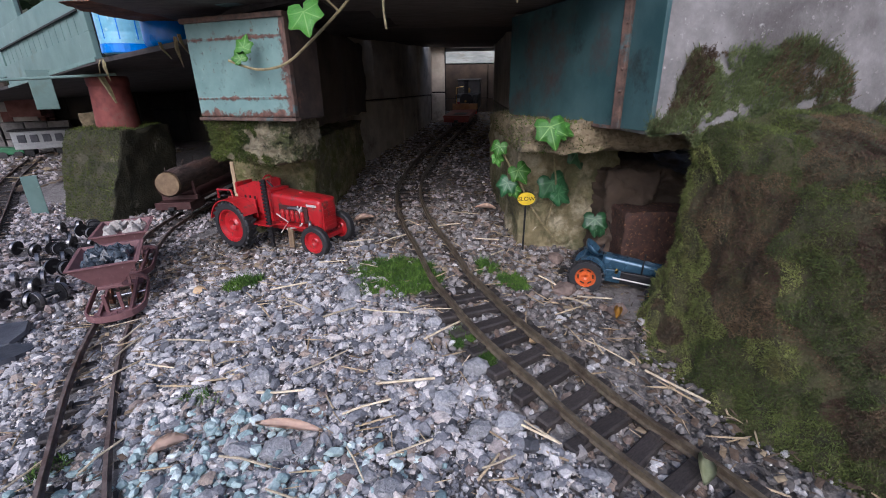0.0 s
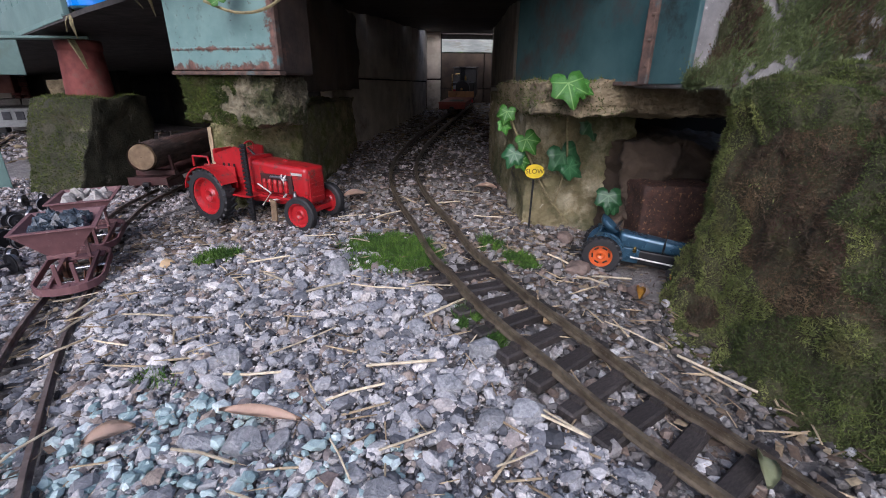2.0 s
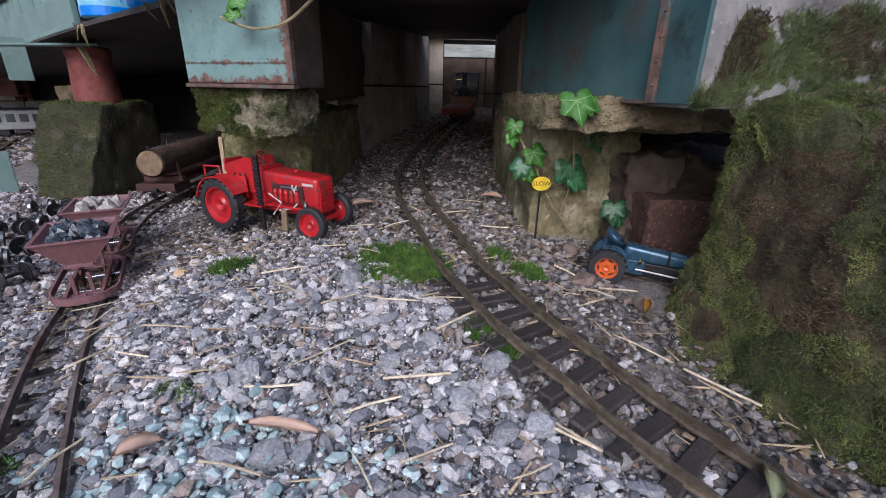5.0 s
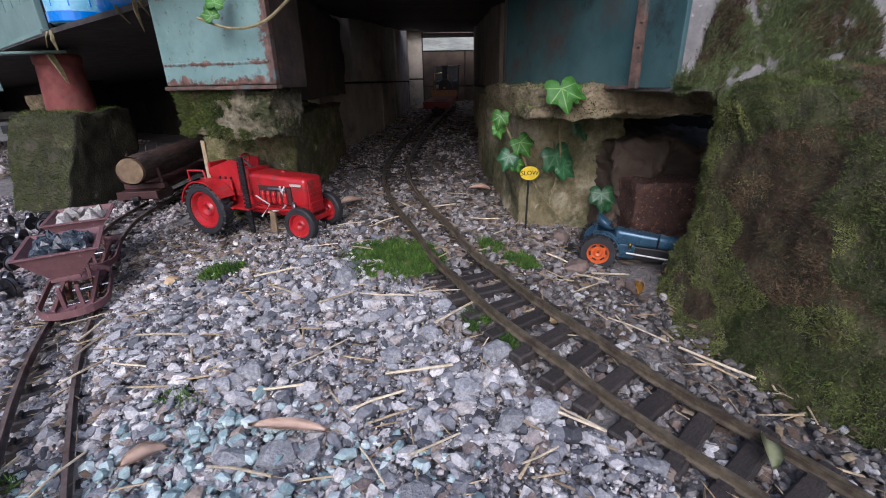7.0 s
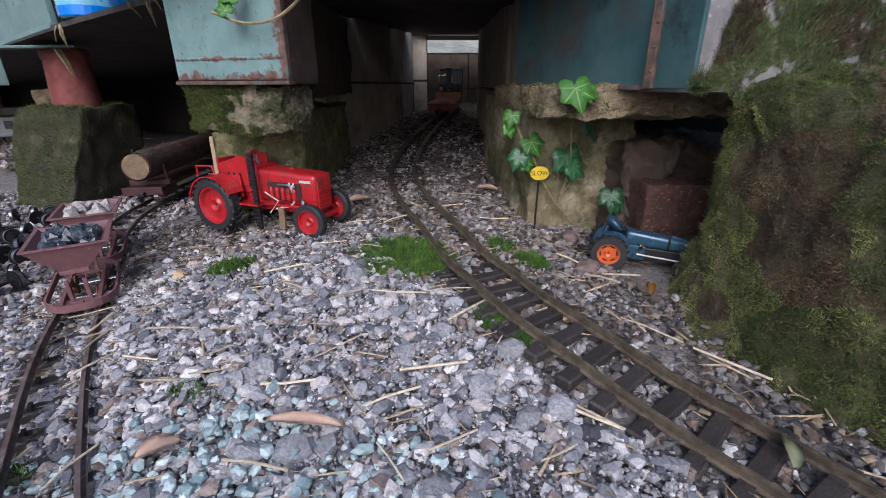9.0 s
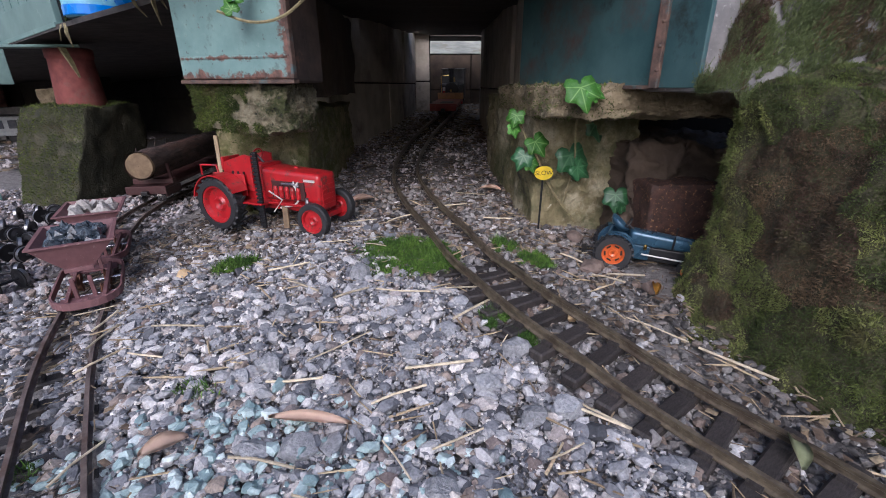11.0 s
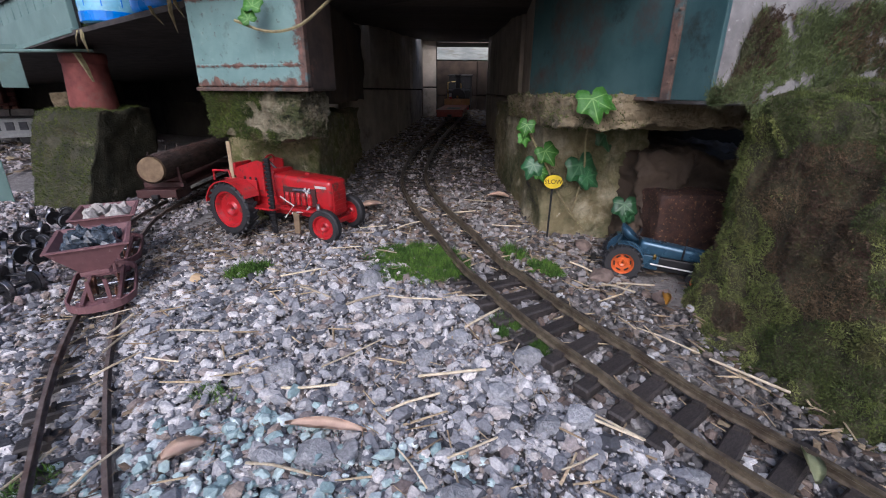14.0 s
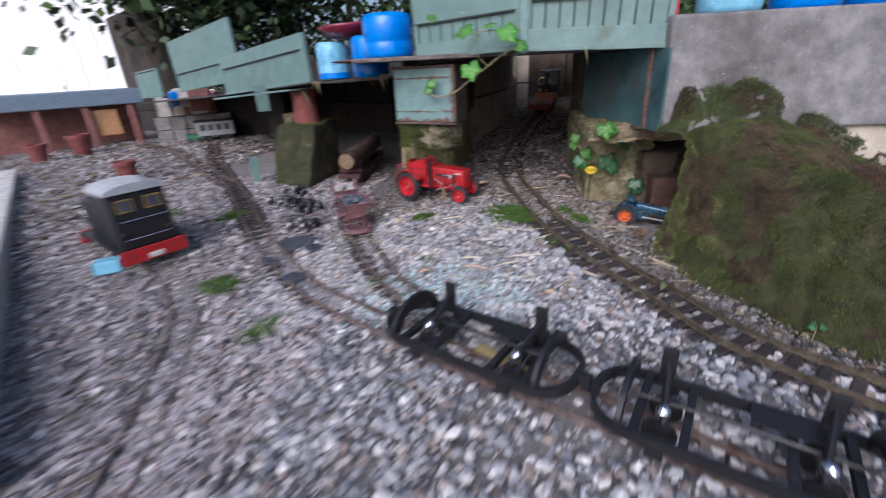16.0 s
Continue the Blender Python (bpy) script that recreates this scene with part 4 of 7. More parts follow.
stone_top = part("pier_stone", crag(-0.060, 0.047, 0.008, 0.06, 0.124, 0.1695, 0.006, 70, 30, 21, pose(-0.2068, 0.4835, 0, 0, 0, -15), 0.06), M_STONE, None, smooth=True)
tagged(stone_top, "rough mossy capstone under the steel box", "stone", kind="structure")
stone_mid = part("pier_stone", crag(-0.276, -0.172, 0.575, 0.95, -0.02, 0.137, 0.006, 50, 26, 23, round_=0.08), M_PIERSIDE, None, smooth=True)
tagged(stone_mid, "stained stone pier carrying the capstone", "stone", kind="structure")
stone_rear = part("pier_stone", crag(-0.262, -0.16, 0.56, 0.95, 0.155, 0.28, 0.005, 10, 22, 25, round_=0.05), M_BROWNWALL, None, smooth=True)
tagged(stone_rear, "stone behind the steel box, darkened as shade", "stone", kind="structure")

# ---- mossy block with the chimney pot ----
mb = part("mossy_block", crag(-0.06, 0.056, 0, 0.13, -0.02, 0.182, 0.005, 24, 26, 31, pose(-0.637, 0.815, -0.044, 0, 0, -4), 0.07), M_MOSSSTONE, None, smooth=True)
tagged(mb, "square stone block coated with green moss", "stone block")
me = mb.data
for v in me.vertices:
    foot = min(max((0.138 - v.co.z) / 0.156, 0), 1.15) * min(max((0.945 - v.co.y) / 0.13, 0), 1)
    right = min(max((v.co.x + 0.697) / 0.116, 0), 1)
    v.co.y -= foot * (0.03 + 0.052 * right)
    v.co.x -= foot * 0.02 * (1 - right)
mv = np.array([v.co[:] for v in me.vertices])
mf = np.array([p.vertices[:] for p in me.polygons])
P, N = sample_quads(mv, mf, 70000)
ok = ((N[:, 1] < -0.2) | (N[:, 2] > 0.5)) & (clump(P, 40) + 0.5 * clump(P, 12, 4) > -0.5) & (N[:, 0] < 0.75)
P, N = P[ok], N[ok]
blades("block_moss", P, N + np.array([0, 0, 0.3]), rng.uniform(0.0008, 0.0026, len(P)), 0.00045, M_BLOCKMOSS, 0.8, "short green moss on the stone block")

# ---- the viaduct: deck and teal girder panels ----
DECK = [(0.165, 0.372, 0.277), (-0.035, 0.415, 0.283), (-0.215, 0.505, 0.27), (-0.285, 0.548, 0.249), (-0.45, 0.668, 0.243), (-0.537, 0.745, 0.243), (-0.98, 1.055, 0.213), (-1.14, 1.16, 0.203), (-1.5, 1.4, 0.185), (-1.85, 1.64, 0.165)]
deck_mat = mat("worn_dark_deck_board", (0.02, 0.018, 0.017), (0.06, 0.052, 0.046), 50, 0.85, bump=0.6, depth=0.001)
deck = thing("viaduct_deck", "dark weathered boards carrying the viaduct", "deck", kind="structure")
for a, b in zip(DECK[1:], DECK[2:]):
    bm = bmesh.new()
    nrm = Vector((0, 1, 0))
    deep = 0.25 if a[0] > -0.2 else 1.25
    A, B = Vector(a), Vector(b)
    low = [A - nrm * 0.008, B - nrm * 0.008, B + nrm * deep, A + nrm * deep]
    vs = [bm.verts.new(p) for p in low] + [bm.verts.new(p + Vector((0, 0, 0.006))) for p in low]
    for f in ((0, 1, 2, 3), (7, 6, 5, 4), (0, 4, 5, 1), (1, 5, 6, 2), (2, 6, 7, 3), (3, 7, 4, 0)):
        bm.faces.new([vs[i] for i in f])
    bmesh.ops.recalc_face_normals(bm, faces=bm.faces[:])
    part("board", bm, deck_mat, deck)


def girder(a, b, height, slots, lower, label, recess=(0.35, 0.75), back=0.0):
    """A teal side panel: a plain upper plate, a recessed strip of narrow boards, a lower band with a flange."""
    A, B = Vector(a), Vector(b)
    d = B - A
    flat = Vector((d.x, d.y, 0))
    rise = math.degrees(math.atan2(d.z, flat.length))
    m = Matrix.Translation(A) @ pose(0, 0, 0, 0, 0, math.degrees(math.atan2(d.y, d.x))) @ pose(0, 0, 0, 0, -rise, 0)
    L = d.length
    g = thing("side_girder", label, "girder", m)
    z0, z1 = height * recess[0], height * recess[1]
    e = 0.04 * L
    part("lower_band", box(0, L, -0.004, 0.004, 0, z0, 0.0012), M_TEAL_CLEAN, g)
    part("flange", box(-0.001, L + 0.001, -0.0075, 0.006, -0.003, 0.0035, 0.001), M_TEAL_CLEAN, g, "projecting lower flange")
    part("upper_plate", box(0, L, -0.0045, 0.004, z1, height, 0.0012), M_TEAL_CLEAN, g)
    # near-black strip stands for the shadow line below the upper plate
    part("drip_edge", box(e, L - e, -0.0062, -0.003, z1 - 0.0022, z1 + 0.0008, 0.0004), M_DARKSLOT, g, "dark strip painted as the shadow under the upper plate")
    part("end_plate", box(0, e, -0.0042, 0.004, z0, z1, 0.0008), M_TEAL_CLEAN, g)
    part("end_plate", box(L - e, L, -0.0042, 0.004, z0, z1, 0.0008), M_TEAL_CLEAN, g)
    # near-black sheet gives the slots between the boards their shadow
    part("backing", box(0.001, L - 0.001, 0.0041, 0.007, 0.001, height - 0.001), M_DARKSLOT, g, "dark backing painted as the shadow in the slots")
    w = (L - 2 * e) / slots
    for i in range(slots):
        part("board", box(e + i * w + 0.0011, e + (i + 1) * w - 0.0011, -0.0012, 0.0035, z0, z1, 0.0004), M_TEAL_CLEAN, g)
    return g


girder((-0.031, 0.414, 0.284), (0.163, 0.370, 0.278), 0.105, 9, 0, "faded teal girder panel with dark upright slots over the tunnel", (0.26, 0.62))
girder((-0.213, 0.484, 0.280), (-0.036, 0.416, 0.287), 0.105, 8, 0, "weathered teal girder panel beside the blue drums", (0.22, 0.5))
girder((-0.98, 1.055, 0.216), (-0.537, 0.745, 0.249), 0.108, 15, 0, "long teal girder panel with a comb of dark slots", (0.38, 0.68))
girder((-1.43, 1.405, 0.222), (-0.94, 1.09, 0.258), 0.185, 12, 0, "short teal girder panel stepping down the viaduct", (0.16, 0.34))
girder((-1.8, 1.6, 0.195), (-1.545, 1.44, 0.207), 0.112, 3, 0, "plain end panel of the teal viaduct", (0.9, 0.93))
post = part("girder_post", box(-0.005, 0.006, -0.006, 0.006, 0.278, 0.395, 0.001, pose(-0.0335, 0.411, 0)), M_TEAL, None)
tagged(post, "teal steel post with rusty edges between the girder panels", "post")

# closes the space under the viaduct; its blackness is painted shade
cave = blocks_wall("cave_wall", "wall behind the siding under the viaduct, blackened as shade", [(-1.5, 2.3), (-0.62, 1.75), (-0.15, 1.7)], 0, [(-0.04, 0.12), (0.121, 0.33)], 0.08, 0.3, M_DARKBLOCK, 1)


# moss that creeps over the capstone and the pier
def creeping_moss(ob, n, keep, label, full=-0.22):
    me = ob.data
    v = np.array([p.co[:] for p in me.vertices])
    f = np.array([p.vertices[:] for p in me.polygons])
    P, N = sample_quads(v, f, n)
    ok = keep(P, N) & (clump(P, 60, 1) + 0.7 * clump(P, 24, 6) > full)
    P, N = P[ok], N[ok]
    blades("stone_moss", P, N + np.array([0, 0, 0.25]), rng.uniform(0.0007, 0.0017, len(P)), 0.0005, M_BLOCKMOSS, 0.9, label)


creeping_moss(stone_top, 110000, lambda P, N: (N[:, 1] < 0.2) & (P[:, 0] < -0.205 + 0.026 * clump(P, 34, 4) + 0.018 * clump(P, 90, 2) + 0.5 * np.clip(0.138 - P[:, 2], 0, 1)), "olive moss creeping over the capstone", -0.5)
creeping_moss(stone_mid, 60000, lambda P, N: (N[:, 1] < 0.2) & (P[:, 0] < -0.225 + 0.05 * clump(P, 30, 3)) & (P[:, 2] > 0.02), "olive moss on the stone pier", -0.4)
creeping_moss(slab, 40000, lambda P, N: (N[:, 1] < -0.1) & (P[:, 0] < 0.15), "thin olive moss along the slab's edge")

# ---- materials of the models ----
def paint(name, c, rough=0.35, metal=0.0, dirt=(0.06, 0.045, 0.035), amount=0.62, coat=0.2):
    d = tuple(v * 0.75 for v in c)
    return mat(name, d, c, 90, rough, metal, bump=0.15, depth=0.0003, bscale=700, stains=[(dirt, 120, amount, amount + 0.08)], coat=coat)


M_RED = paint("glossy_red_paint", (0.42, 0.014, 0.018), 0.34, 0, (0.15, 0.04, 0.034), 0.54)
# red-brown paint darkened to carry the shadow the log wagon stands in
M_SHADERED = paint("shaded_red_brown_paint", (0.05, 0.014, 0.013), 0.6, 0, (0.05, 0.03, 0.025), 0.55, 0)
M_TYRE = paint("black_rubber_tyre", (0.022, 0.022, 0.024), 0.6, 0, (0.1, 0.09, 0.08), 0.64, 0)
M_BLACK = paint("black_painted_metal", (0.018, 0.018, 0.02), 0.45, 0.2, (0.07, 0.06, 0.05), 0.66, 0)
M_SILVER = paint("bright_steel", (0.6, 0.6, 0.62), 0.25, 1.0, (0.2, 0.15, 0.1), 0.68, 0)
M_STEEL = paint("worn_steel", (0.3, 0.3, 0.31), 0.38, 0.9, (0.1, 0.07, 0.05), 0.58, 0)
M_GREYPIPE = paint("pale_grey_plastic", (0.55, 0.53, 0.5), 0.4)
M_BLUE = paint("metallic_blue_paint", (0.045, 0.105, 0.165), 0.3, 0.35)
M_ORANGE = paint("orange_paint", (0.62, 0.12, 0.025), 0.35)
M_SKIP = paint("dusty_red_brown_paint", (0.2, 0.098, 0.102), 0.6, 0, (0.3, 0.21, 0.2), 0.6, 0)
M_DRUM = paint("bright_blue_plastic", (0.0, 0.2, 0.72), 0.3, 0, (0.02, 0.15, 0.5), 0.66, 0.1)
M_DRUM_PALE = paint("pale_blue_plastic", (0.2, 0.5, 0.66), 0.35, 0, (0.35, 0.58, 0.66), 0.58, 0.1)
M_MAROON = paint("maroon_plastic", (0.22, 0.02, 0.045), 0.35)
M_TERRA = mat("weathered_terracotta", (0.13, 0.033, 0.03), (0.22, 0.062, 0.052), 60, 0.8, bump=0.4, depth=0.0008, stains=[((0.15, 0.09, 0.07), 25, 0.55, 0.7)])
M_BARK = mat("rough_brown_bark", (0.026, 0.018, 0.016), (0.105, 0.07, 0.058), 130, 0.9, bump=1, depth=0.003, bscale=240, stretch=(1, 0.25, 1), stains=[((0.1, 0.05, 0.035), 30, 0.5, 0.66)])
M_CUT = mat("sawn_log_end", (0.11, 0.072, 0.04), (0.22, 0.155, 0.09), 90, 0.8, bump=0.4, depth=0.0006, stains=[((0.16, 0.1, 0.06), 60, 0.56, 0.68)])
M_WOOD = mat("bare_pale_wood", (0.35, 0.26, 0.16), (0.5, 0.39, 0.26), 80, 0.7, bump=0.3, depth=0.0005, stretch=(6, 6, 1))
M_COAL = mat("black_glassy_coal", (0.012, 0.015, 0.019), (0.1, 0.125, 0.15), 180, 0.12, bump=0.5, depth=0.001)
M_LIME = mat("whitish_stone", (0.26, 0.24, 0.22), (0.46, 0.44, 0.41), 200, 0.8, bump=0.5, depth=0.0008)
M_SLATE = mat("dark_slate", (0.03, 0.034, 0.045), (0.075, 0.08, 0.095), 60, 0.55, bump=0.5, depth=0.001)
M_YELLOW = paint("yellow_enamel", (0.8, 0.58, 0.02), 0.4)
M_LEAF = mat("glossy_ivy_leaf", (0.03, 0.125, 0.014), (0.085, 0.24, 0.038), 120, 0.42, bump=0.3, depth=0.0005, rand=0.3, spec=0.35, stains=[((0.16, 0.36, 0.07), 60, 0.62, 0.68)])
M_LEAF_DARK = mat("dark_ivy_leaf", (0.015, 0.07, 0.025), (0.04, 0.13, 0.05), 120, 0.35, bump=0.3, depth=0.0005, rand=0.3)
M_STEM = mat("brown_green_stem", (0.16, 0.13, 0.07), (0.3, 0.26, 0.13), 200, 0.7)
M_BRASS = paint("brass", (0.75, 0.5, 0.16), 0.3, 1.0, (0.3, 0.2, 0.08), 0.66, 0)
M_BUFF = paint("buff_painted_wood", (0.5, 0.27, 0.12), 0.5)
M_PALELEAF = mat("pale_cream_green_leaf", (0.33, 0.36, 0.2), (0.5, 0.52, 0.33), 90, 0.55, bump=0.3, depth=0.0005)
M_DRYLEAF = mat("dry_brown_leaf", (0.72, 0.52, 0.4), (0.86, 0.67, 0.54), 70, 0.6, bump=0.3, depth=0.0006, rand=0.15)
M_YLEAF = mat("yellowing_leaf", (0.42, 0.2, 0.03), (0.62, 0.36, 0.06), 90, 0.5, bump=0.3, depth=0.0006)

Y90 = pose(0, 0, 0, 90, 0, 0)


def wheel(parent, name, m, r, w, rim_r, tyre_mat, rim_mat, lugs=0, spokes=0):
    """A wheel whose axle runs along y: tyre with lugs, dished rim, hub."""
    t = thing_part(name, parent, m)
    prof = [(rim_r, -w / 2), (r * 0.93, -w / 2), (r, -w * 0.32), (r, w * 0.32), (r * 0.93, w / 2), (rim_r, w / 2), (rim_r * 0.98, w * 0.3), (rim_r * 0.98, -w * 0.3), (rim_r, -w / 2)]
    bm = lathe(prof, Y90, 28, False)
    for i in range(lugs):
        a = 360 * i / lugs
        for s in (-1, 1):
            add_box(bm, -0.0011, 0.0011, 0.0004 * s, s * w * 0.52, r - 0.0012, r + 0.0016, 0, pose(0, 0, 0, 0, a + (180 / lugs if s > 0 else 0), 0) @ pose(0, 0, 0, 0, 0, 26 * s))
    part("tyre", bm, tyre_mat, t)
    bm = lathe([(0.001, -w * 0.12), (rim_r * 0.3, -w * 0.28), (rim_r * 0.42, -w * 0.1), (rim_r * 0.8, -w * 0.1), (rim_r * 0.9, -w * 0.4), (rim_r, -w * 0.42), (rim_r, w * 0.42), (rim_r * 0.9, w * 0.4), (rim_r * 0.8, w * 0.1), (rim_r * 0.42, w * 0.1), (rim_r * 0.3, w * 0.28), (0.001, w * 0.12)], Y90, 24, False)
    for i in range(spokes):
        add_lathe(bm, [(rim_r * 0.09, -w * 0.16), (rim_r * 0.09, -w * 0.08)], pose(0, 0, 0, 0, 360 * i / spokes, 0) @ pose(rim_r * 0.58, 0, 0) @ Y90, 8)
    part("rim", bm, rim_mat, t, smooth=False)
    return t


def thing_part(name, parent, m):
    ob = new(name)
    ob.empty_display_size = 0.01
    ob.parent = parent
    ob.matrix_basis = m
    return ob


def tapered(x0, x1, w0, w1, z0, z1a, z1b, bev=0.003):
    """A bonnet: from width w0, top z1a at x0 to width w1, top z1b at x1."""
    bm = bmesh.new()
    c = []
    for x, w, zt in ((x0, w0, z1a), (x1, w1, z1b)):
        c.append([bm.verts.new((x, y, z)) for y, z in ((-w, z0), (w, z0), (w, zt), (-w, zt))])
    a, b = c
    for i in range(4):
        bm.faces.new((a[i], a[(i + 1) % 4], b[(i + 1) % 4], b[i]))
    bm.faces.new(a[::-1])
    bm.faces.new(b)
    bmesh.ops.recalc_face_normals(bm, faces=bm.faces[:])
    bmesh.ops.bevel(bm, geom=bm.edges[:], offset=bev, segments=3, affect="EDGES", profile=0.6)
    return bm


def fender(x, y0, y1, r, z, a0, a1, t=0.0014):
    """A curved mudguard over a wheel at (x, z)."""
    bm = bmesh.new()
    n, rows = 12, []
    for i in range(n + 1):
        a = radians(a0 + (a1 - a0) * i / n)
        rows.append([bm.verts.new((x + q * math.cos(a), y, z + q * math.sin(a))) for y, q in ((y0, r), (y1, r), (y1, r + t), (y0, r + t))])
    for a, b in zip(rows, rows[1:]):
        for i in range(4):
            bm.faces.new((a[i], a[(i + 1) % 4], b[(i + 1) % 4], b[i]))
    bm.faces.new(rows[0][::-1])
    bm.faces.new(rows[-1])
    bmesh.ops.recalc_face_normals(bm, faces=bm.faces[:])
    return bm


# ---- red tractor ----
def red_tractor(m):
    t = thing("model_tractor", "bright red model tractor with black tyres and a raised mower bar", "model tractor", m)
    rr, rf, xb, xf = 0.0285, 0.0185, -0.058, 0.058
    for s in (-1, 1):
        wheel(t, "rear_wheel", pose(xb, 0.033 * s, rr, 0, random.uniform(0, 20), 0), rr, 0.015, 0.0208, M_TYRE, M_RED, 22, 8)
        wheel(t, "front_wheel", pose(xf, 0.0235 * s, rf + (0.006 if s > 0 else 0.0), 0, 0, -3 * s), rf, 0.009, 0.0128, M_TYRE, M_RED, 0, 6)
        part("mudguard", fender(xb, 0.021 * s, 0.041 * s, rr + 0.0025, rr, 28, 168), M_RED, t)
        part("mudguard_side", box(xb - 0.021, xb + 0.026, 0.0195 * s - 0.0008, 0.0195 * s + 0.0008, rr + 0.008, rr + 0.031, 0.0006), M_RED, t)
    part("bonnet", tapered(-0.012, 0.062, 0.0165, 0.0145, 0.034, 0.0685, 0.0645, 0.005), M_RED, t, smooth=True)
    part("grille", box(0.0595, 0.0625, -0.011, 0.011, 0.028, 0.059, 0.001), M_RED, t)
    part("nose", tapered(0.049, 0.0605, 0.0145, 0.0135, 0.026, 0.05, 0.05, 0.002), M_RED, t)
    for i in range(5):
        part("grille_bar", box(0.0622, 0.0632, -0.009, 0.009, 0.032 + i * 0.005, 0.0335 + i * 0.005), M_RED, t)
    part("engine", box(0.0, 0.056, -0.0105, 0.0105, 0.022, 0.046, 0.002), M_RED, t)
    for i in range(4):
        part("cylinder_block", box(0.012 + i * 0.010, 0.0195 + i * 0.010, -0.0125, 0.0125, 0.034, 0.05, 0.001), M_BLACK if i % 2 else M_RED, t)
    part("gearbox", box(-0.07, 0.004, -0.012, 0.012, 0.022, 0.046, 0.003), M_RED, t)
    part("rear_axle", lathe([(0.006, -0.028), (0.006, 0.028)], pose(xb, 0, rr) @ Y90, 12), M_RED, t)
    part("front_axle", box(xf - 0.003, xf + 0.003, -0.024, 0.024, 0.0165, 0.022, 0.001), M_RED, t)
    part("dashboard", tapered(-0.024, -0.01, 0.0135, 0.0165, 0.042, 0.071, 0.0715, 0.003), M_RED, t)
    part("seat_base", tapered(-0.068, -0.026, 0.0135, 0.0145, 0.04, 0.062, 0.064, 0.002), M_RED, t)
    part("seat", tapered(-0.07, -0.044, 0.0125, 0.0115, 0.0618, 0.068, 0.066, 0.002), M_RED, t)
    part("backrest", box(-0.073, -0.069, -0.0125, 0.0125, 0.0605, 0.0755, 0.0018), M_RED, t)
    for s in (-1, 1):
        bm = bmesh.new()
        near, far = [[bm.verts.new((x, y * s, z)) for x, z in ((-0.066, 0.05), (-0.025, 0.048), (-0.024, 0.079), (-0.033, 0.0805), (-0.064, 0.071))] for y in (0.0142, 0.0162)]
        bm.faces.new(near[::-1])
        bm.faces.new(far)
        for k in range(5):
            bm.faces.new((near[k], near[(k + 1) % 5], far[(k + 1) % 5], far[k]))
        bmesh.ops.recalc_face_normals(bm, faces=bm.faces[:])
        part("seat_side", bm, M_RED, t)
        for x in (-0.052, -0.044, -0.036):
            part("slot", box(x - 0.0012, x + 0.0012, 0.0164 * s - 0.0006, 0.0164 * s + 0.0006, 0.052, 0.062, 0.0003), M_BLACK, t, "dark slot")
    part("seat_spring", tube([(-0.058, 0, 0.045), (-0.062, 0, 0.052), (-0.058, 0, 0.061)], 0.002, 6), M_BLACK, t)
    part("steering_wheel", tube([(-0.03 + 0.0025 * math.cos(a), 0.0075 * math.sin(a), 0.078 + 0.007 * math.cos(a)) for a in [2 * math.pi * i / 20 for i in range(20)]], 0.001, 6, True), M_RED, t)
    part("steering_column", tube([(-0.018, 0, 0.068), (-0.03, 0, 0.078)], 0.0012, 6), M_BLACK, t)
    for s in (-1, 1):
        part("rail_frame", tube([(-0.088, 0.026 * s, 0.057), (-0.088, 0.026 * s, 0.068), (-0.064, 0.026 * s, 0.069), (-0.062, 0.026 * s, 0.058)], 0.0013, 6), M_RED, t)
    part("side_bar", box(-0.004, 0.062, -0.0195, -0.0175, 0.03, 0.0325, 0.0006), M_RED, t)
    part("pipe", tube([(0.03, -0.0155, 0.0555), (0.032, -0.018, 0.053), (0.0345, -0.0182, 0.05), (0.036, -0.0182, 0.036), (0.031, -0.0182, 0.0315), (0.012, -0.019, 0.027)], 0.0011, 6), M_GREYPIPE, t, "pale grey pipe")
    part("pipe", tube([(0.036, -0.0155, 0.0555), (0.0355, -0.0182, 0.053), (0.0345, -0.0184, 0.05)], 0.0011, 6), M_GREYPIPE, t, "pale grey pipe")
    part("linkage", tube([(-0.002, -0.0185, 0.044), (0.016, -0.0195, 0.036), (0.004, -0.021, 0.022)], 0.0009, 6), M_GREYPIPE, t, "pale grey rod")
    part("mower_bar", box(-0.0095, -0.0045, -0.0275, -0.0245, 0.004, 0.086, 0.0006), M_BLACK, t, "black mower bar standing upright")
    for i in range(19):
        part("tooth", box(-0.0108, -0.0032, -0.0286, -0.0272, 0.007 + i * 0.0042, 0.0094 + i * 0.0042, 0.0005), M_BLACK, t)
    part("tow_hook", box(-0.092, -0.07, -0.004, 0.004, 0.028, 0.0325, 0.0008), M_RED, t)
    for s in (-1, 1):
        # flat dark red panel stands for the shade inside the engine opening
        part("engine_opening", box(0.001, 0.044, s * 0.0158 - 0.0007, s * 0.0158 + 0.0007, 0.0365, 0.0555, 0.0004), M_SHADERED, t, "dark panel painted as the shadowed engine opening in the bonnet")
        for k in range(5):
            part("cylinder", lathe([(0.0024, 0), (0.0027, 0.003), (0.0024, 0.006), (0.0027, 0.009), (0.002, 0.0125)], pose(0.0065 + k * 0.0074, s * 0.0168, 0.0375), 10), M_RED, t)
        part("pulley", lathe([(0.001, 0), (0.0042, 0.0), (0.0036, 0.001), (0.0042, 0.002), (0.001, 0.0022)], pose(0.041, s * 0.0162, 0.0435, 90 * s, 0, 0), 14), M_BLACK, t)
        part("manifold", tube([(0.0155, s * 0.0172, 0.0528), (0.03, s * 0.0182, 0.0535), (0.0385, s * 0.0176, 0.0515)], 0.0013, 6), M_STEEL, t, "dull steel manifold")
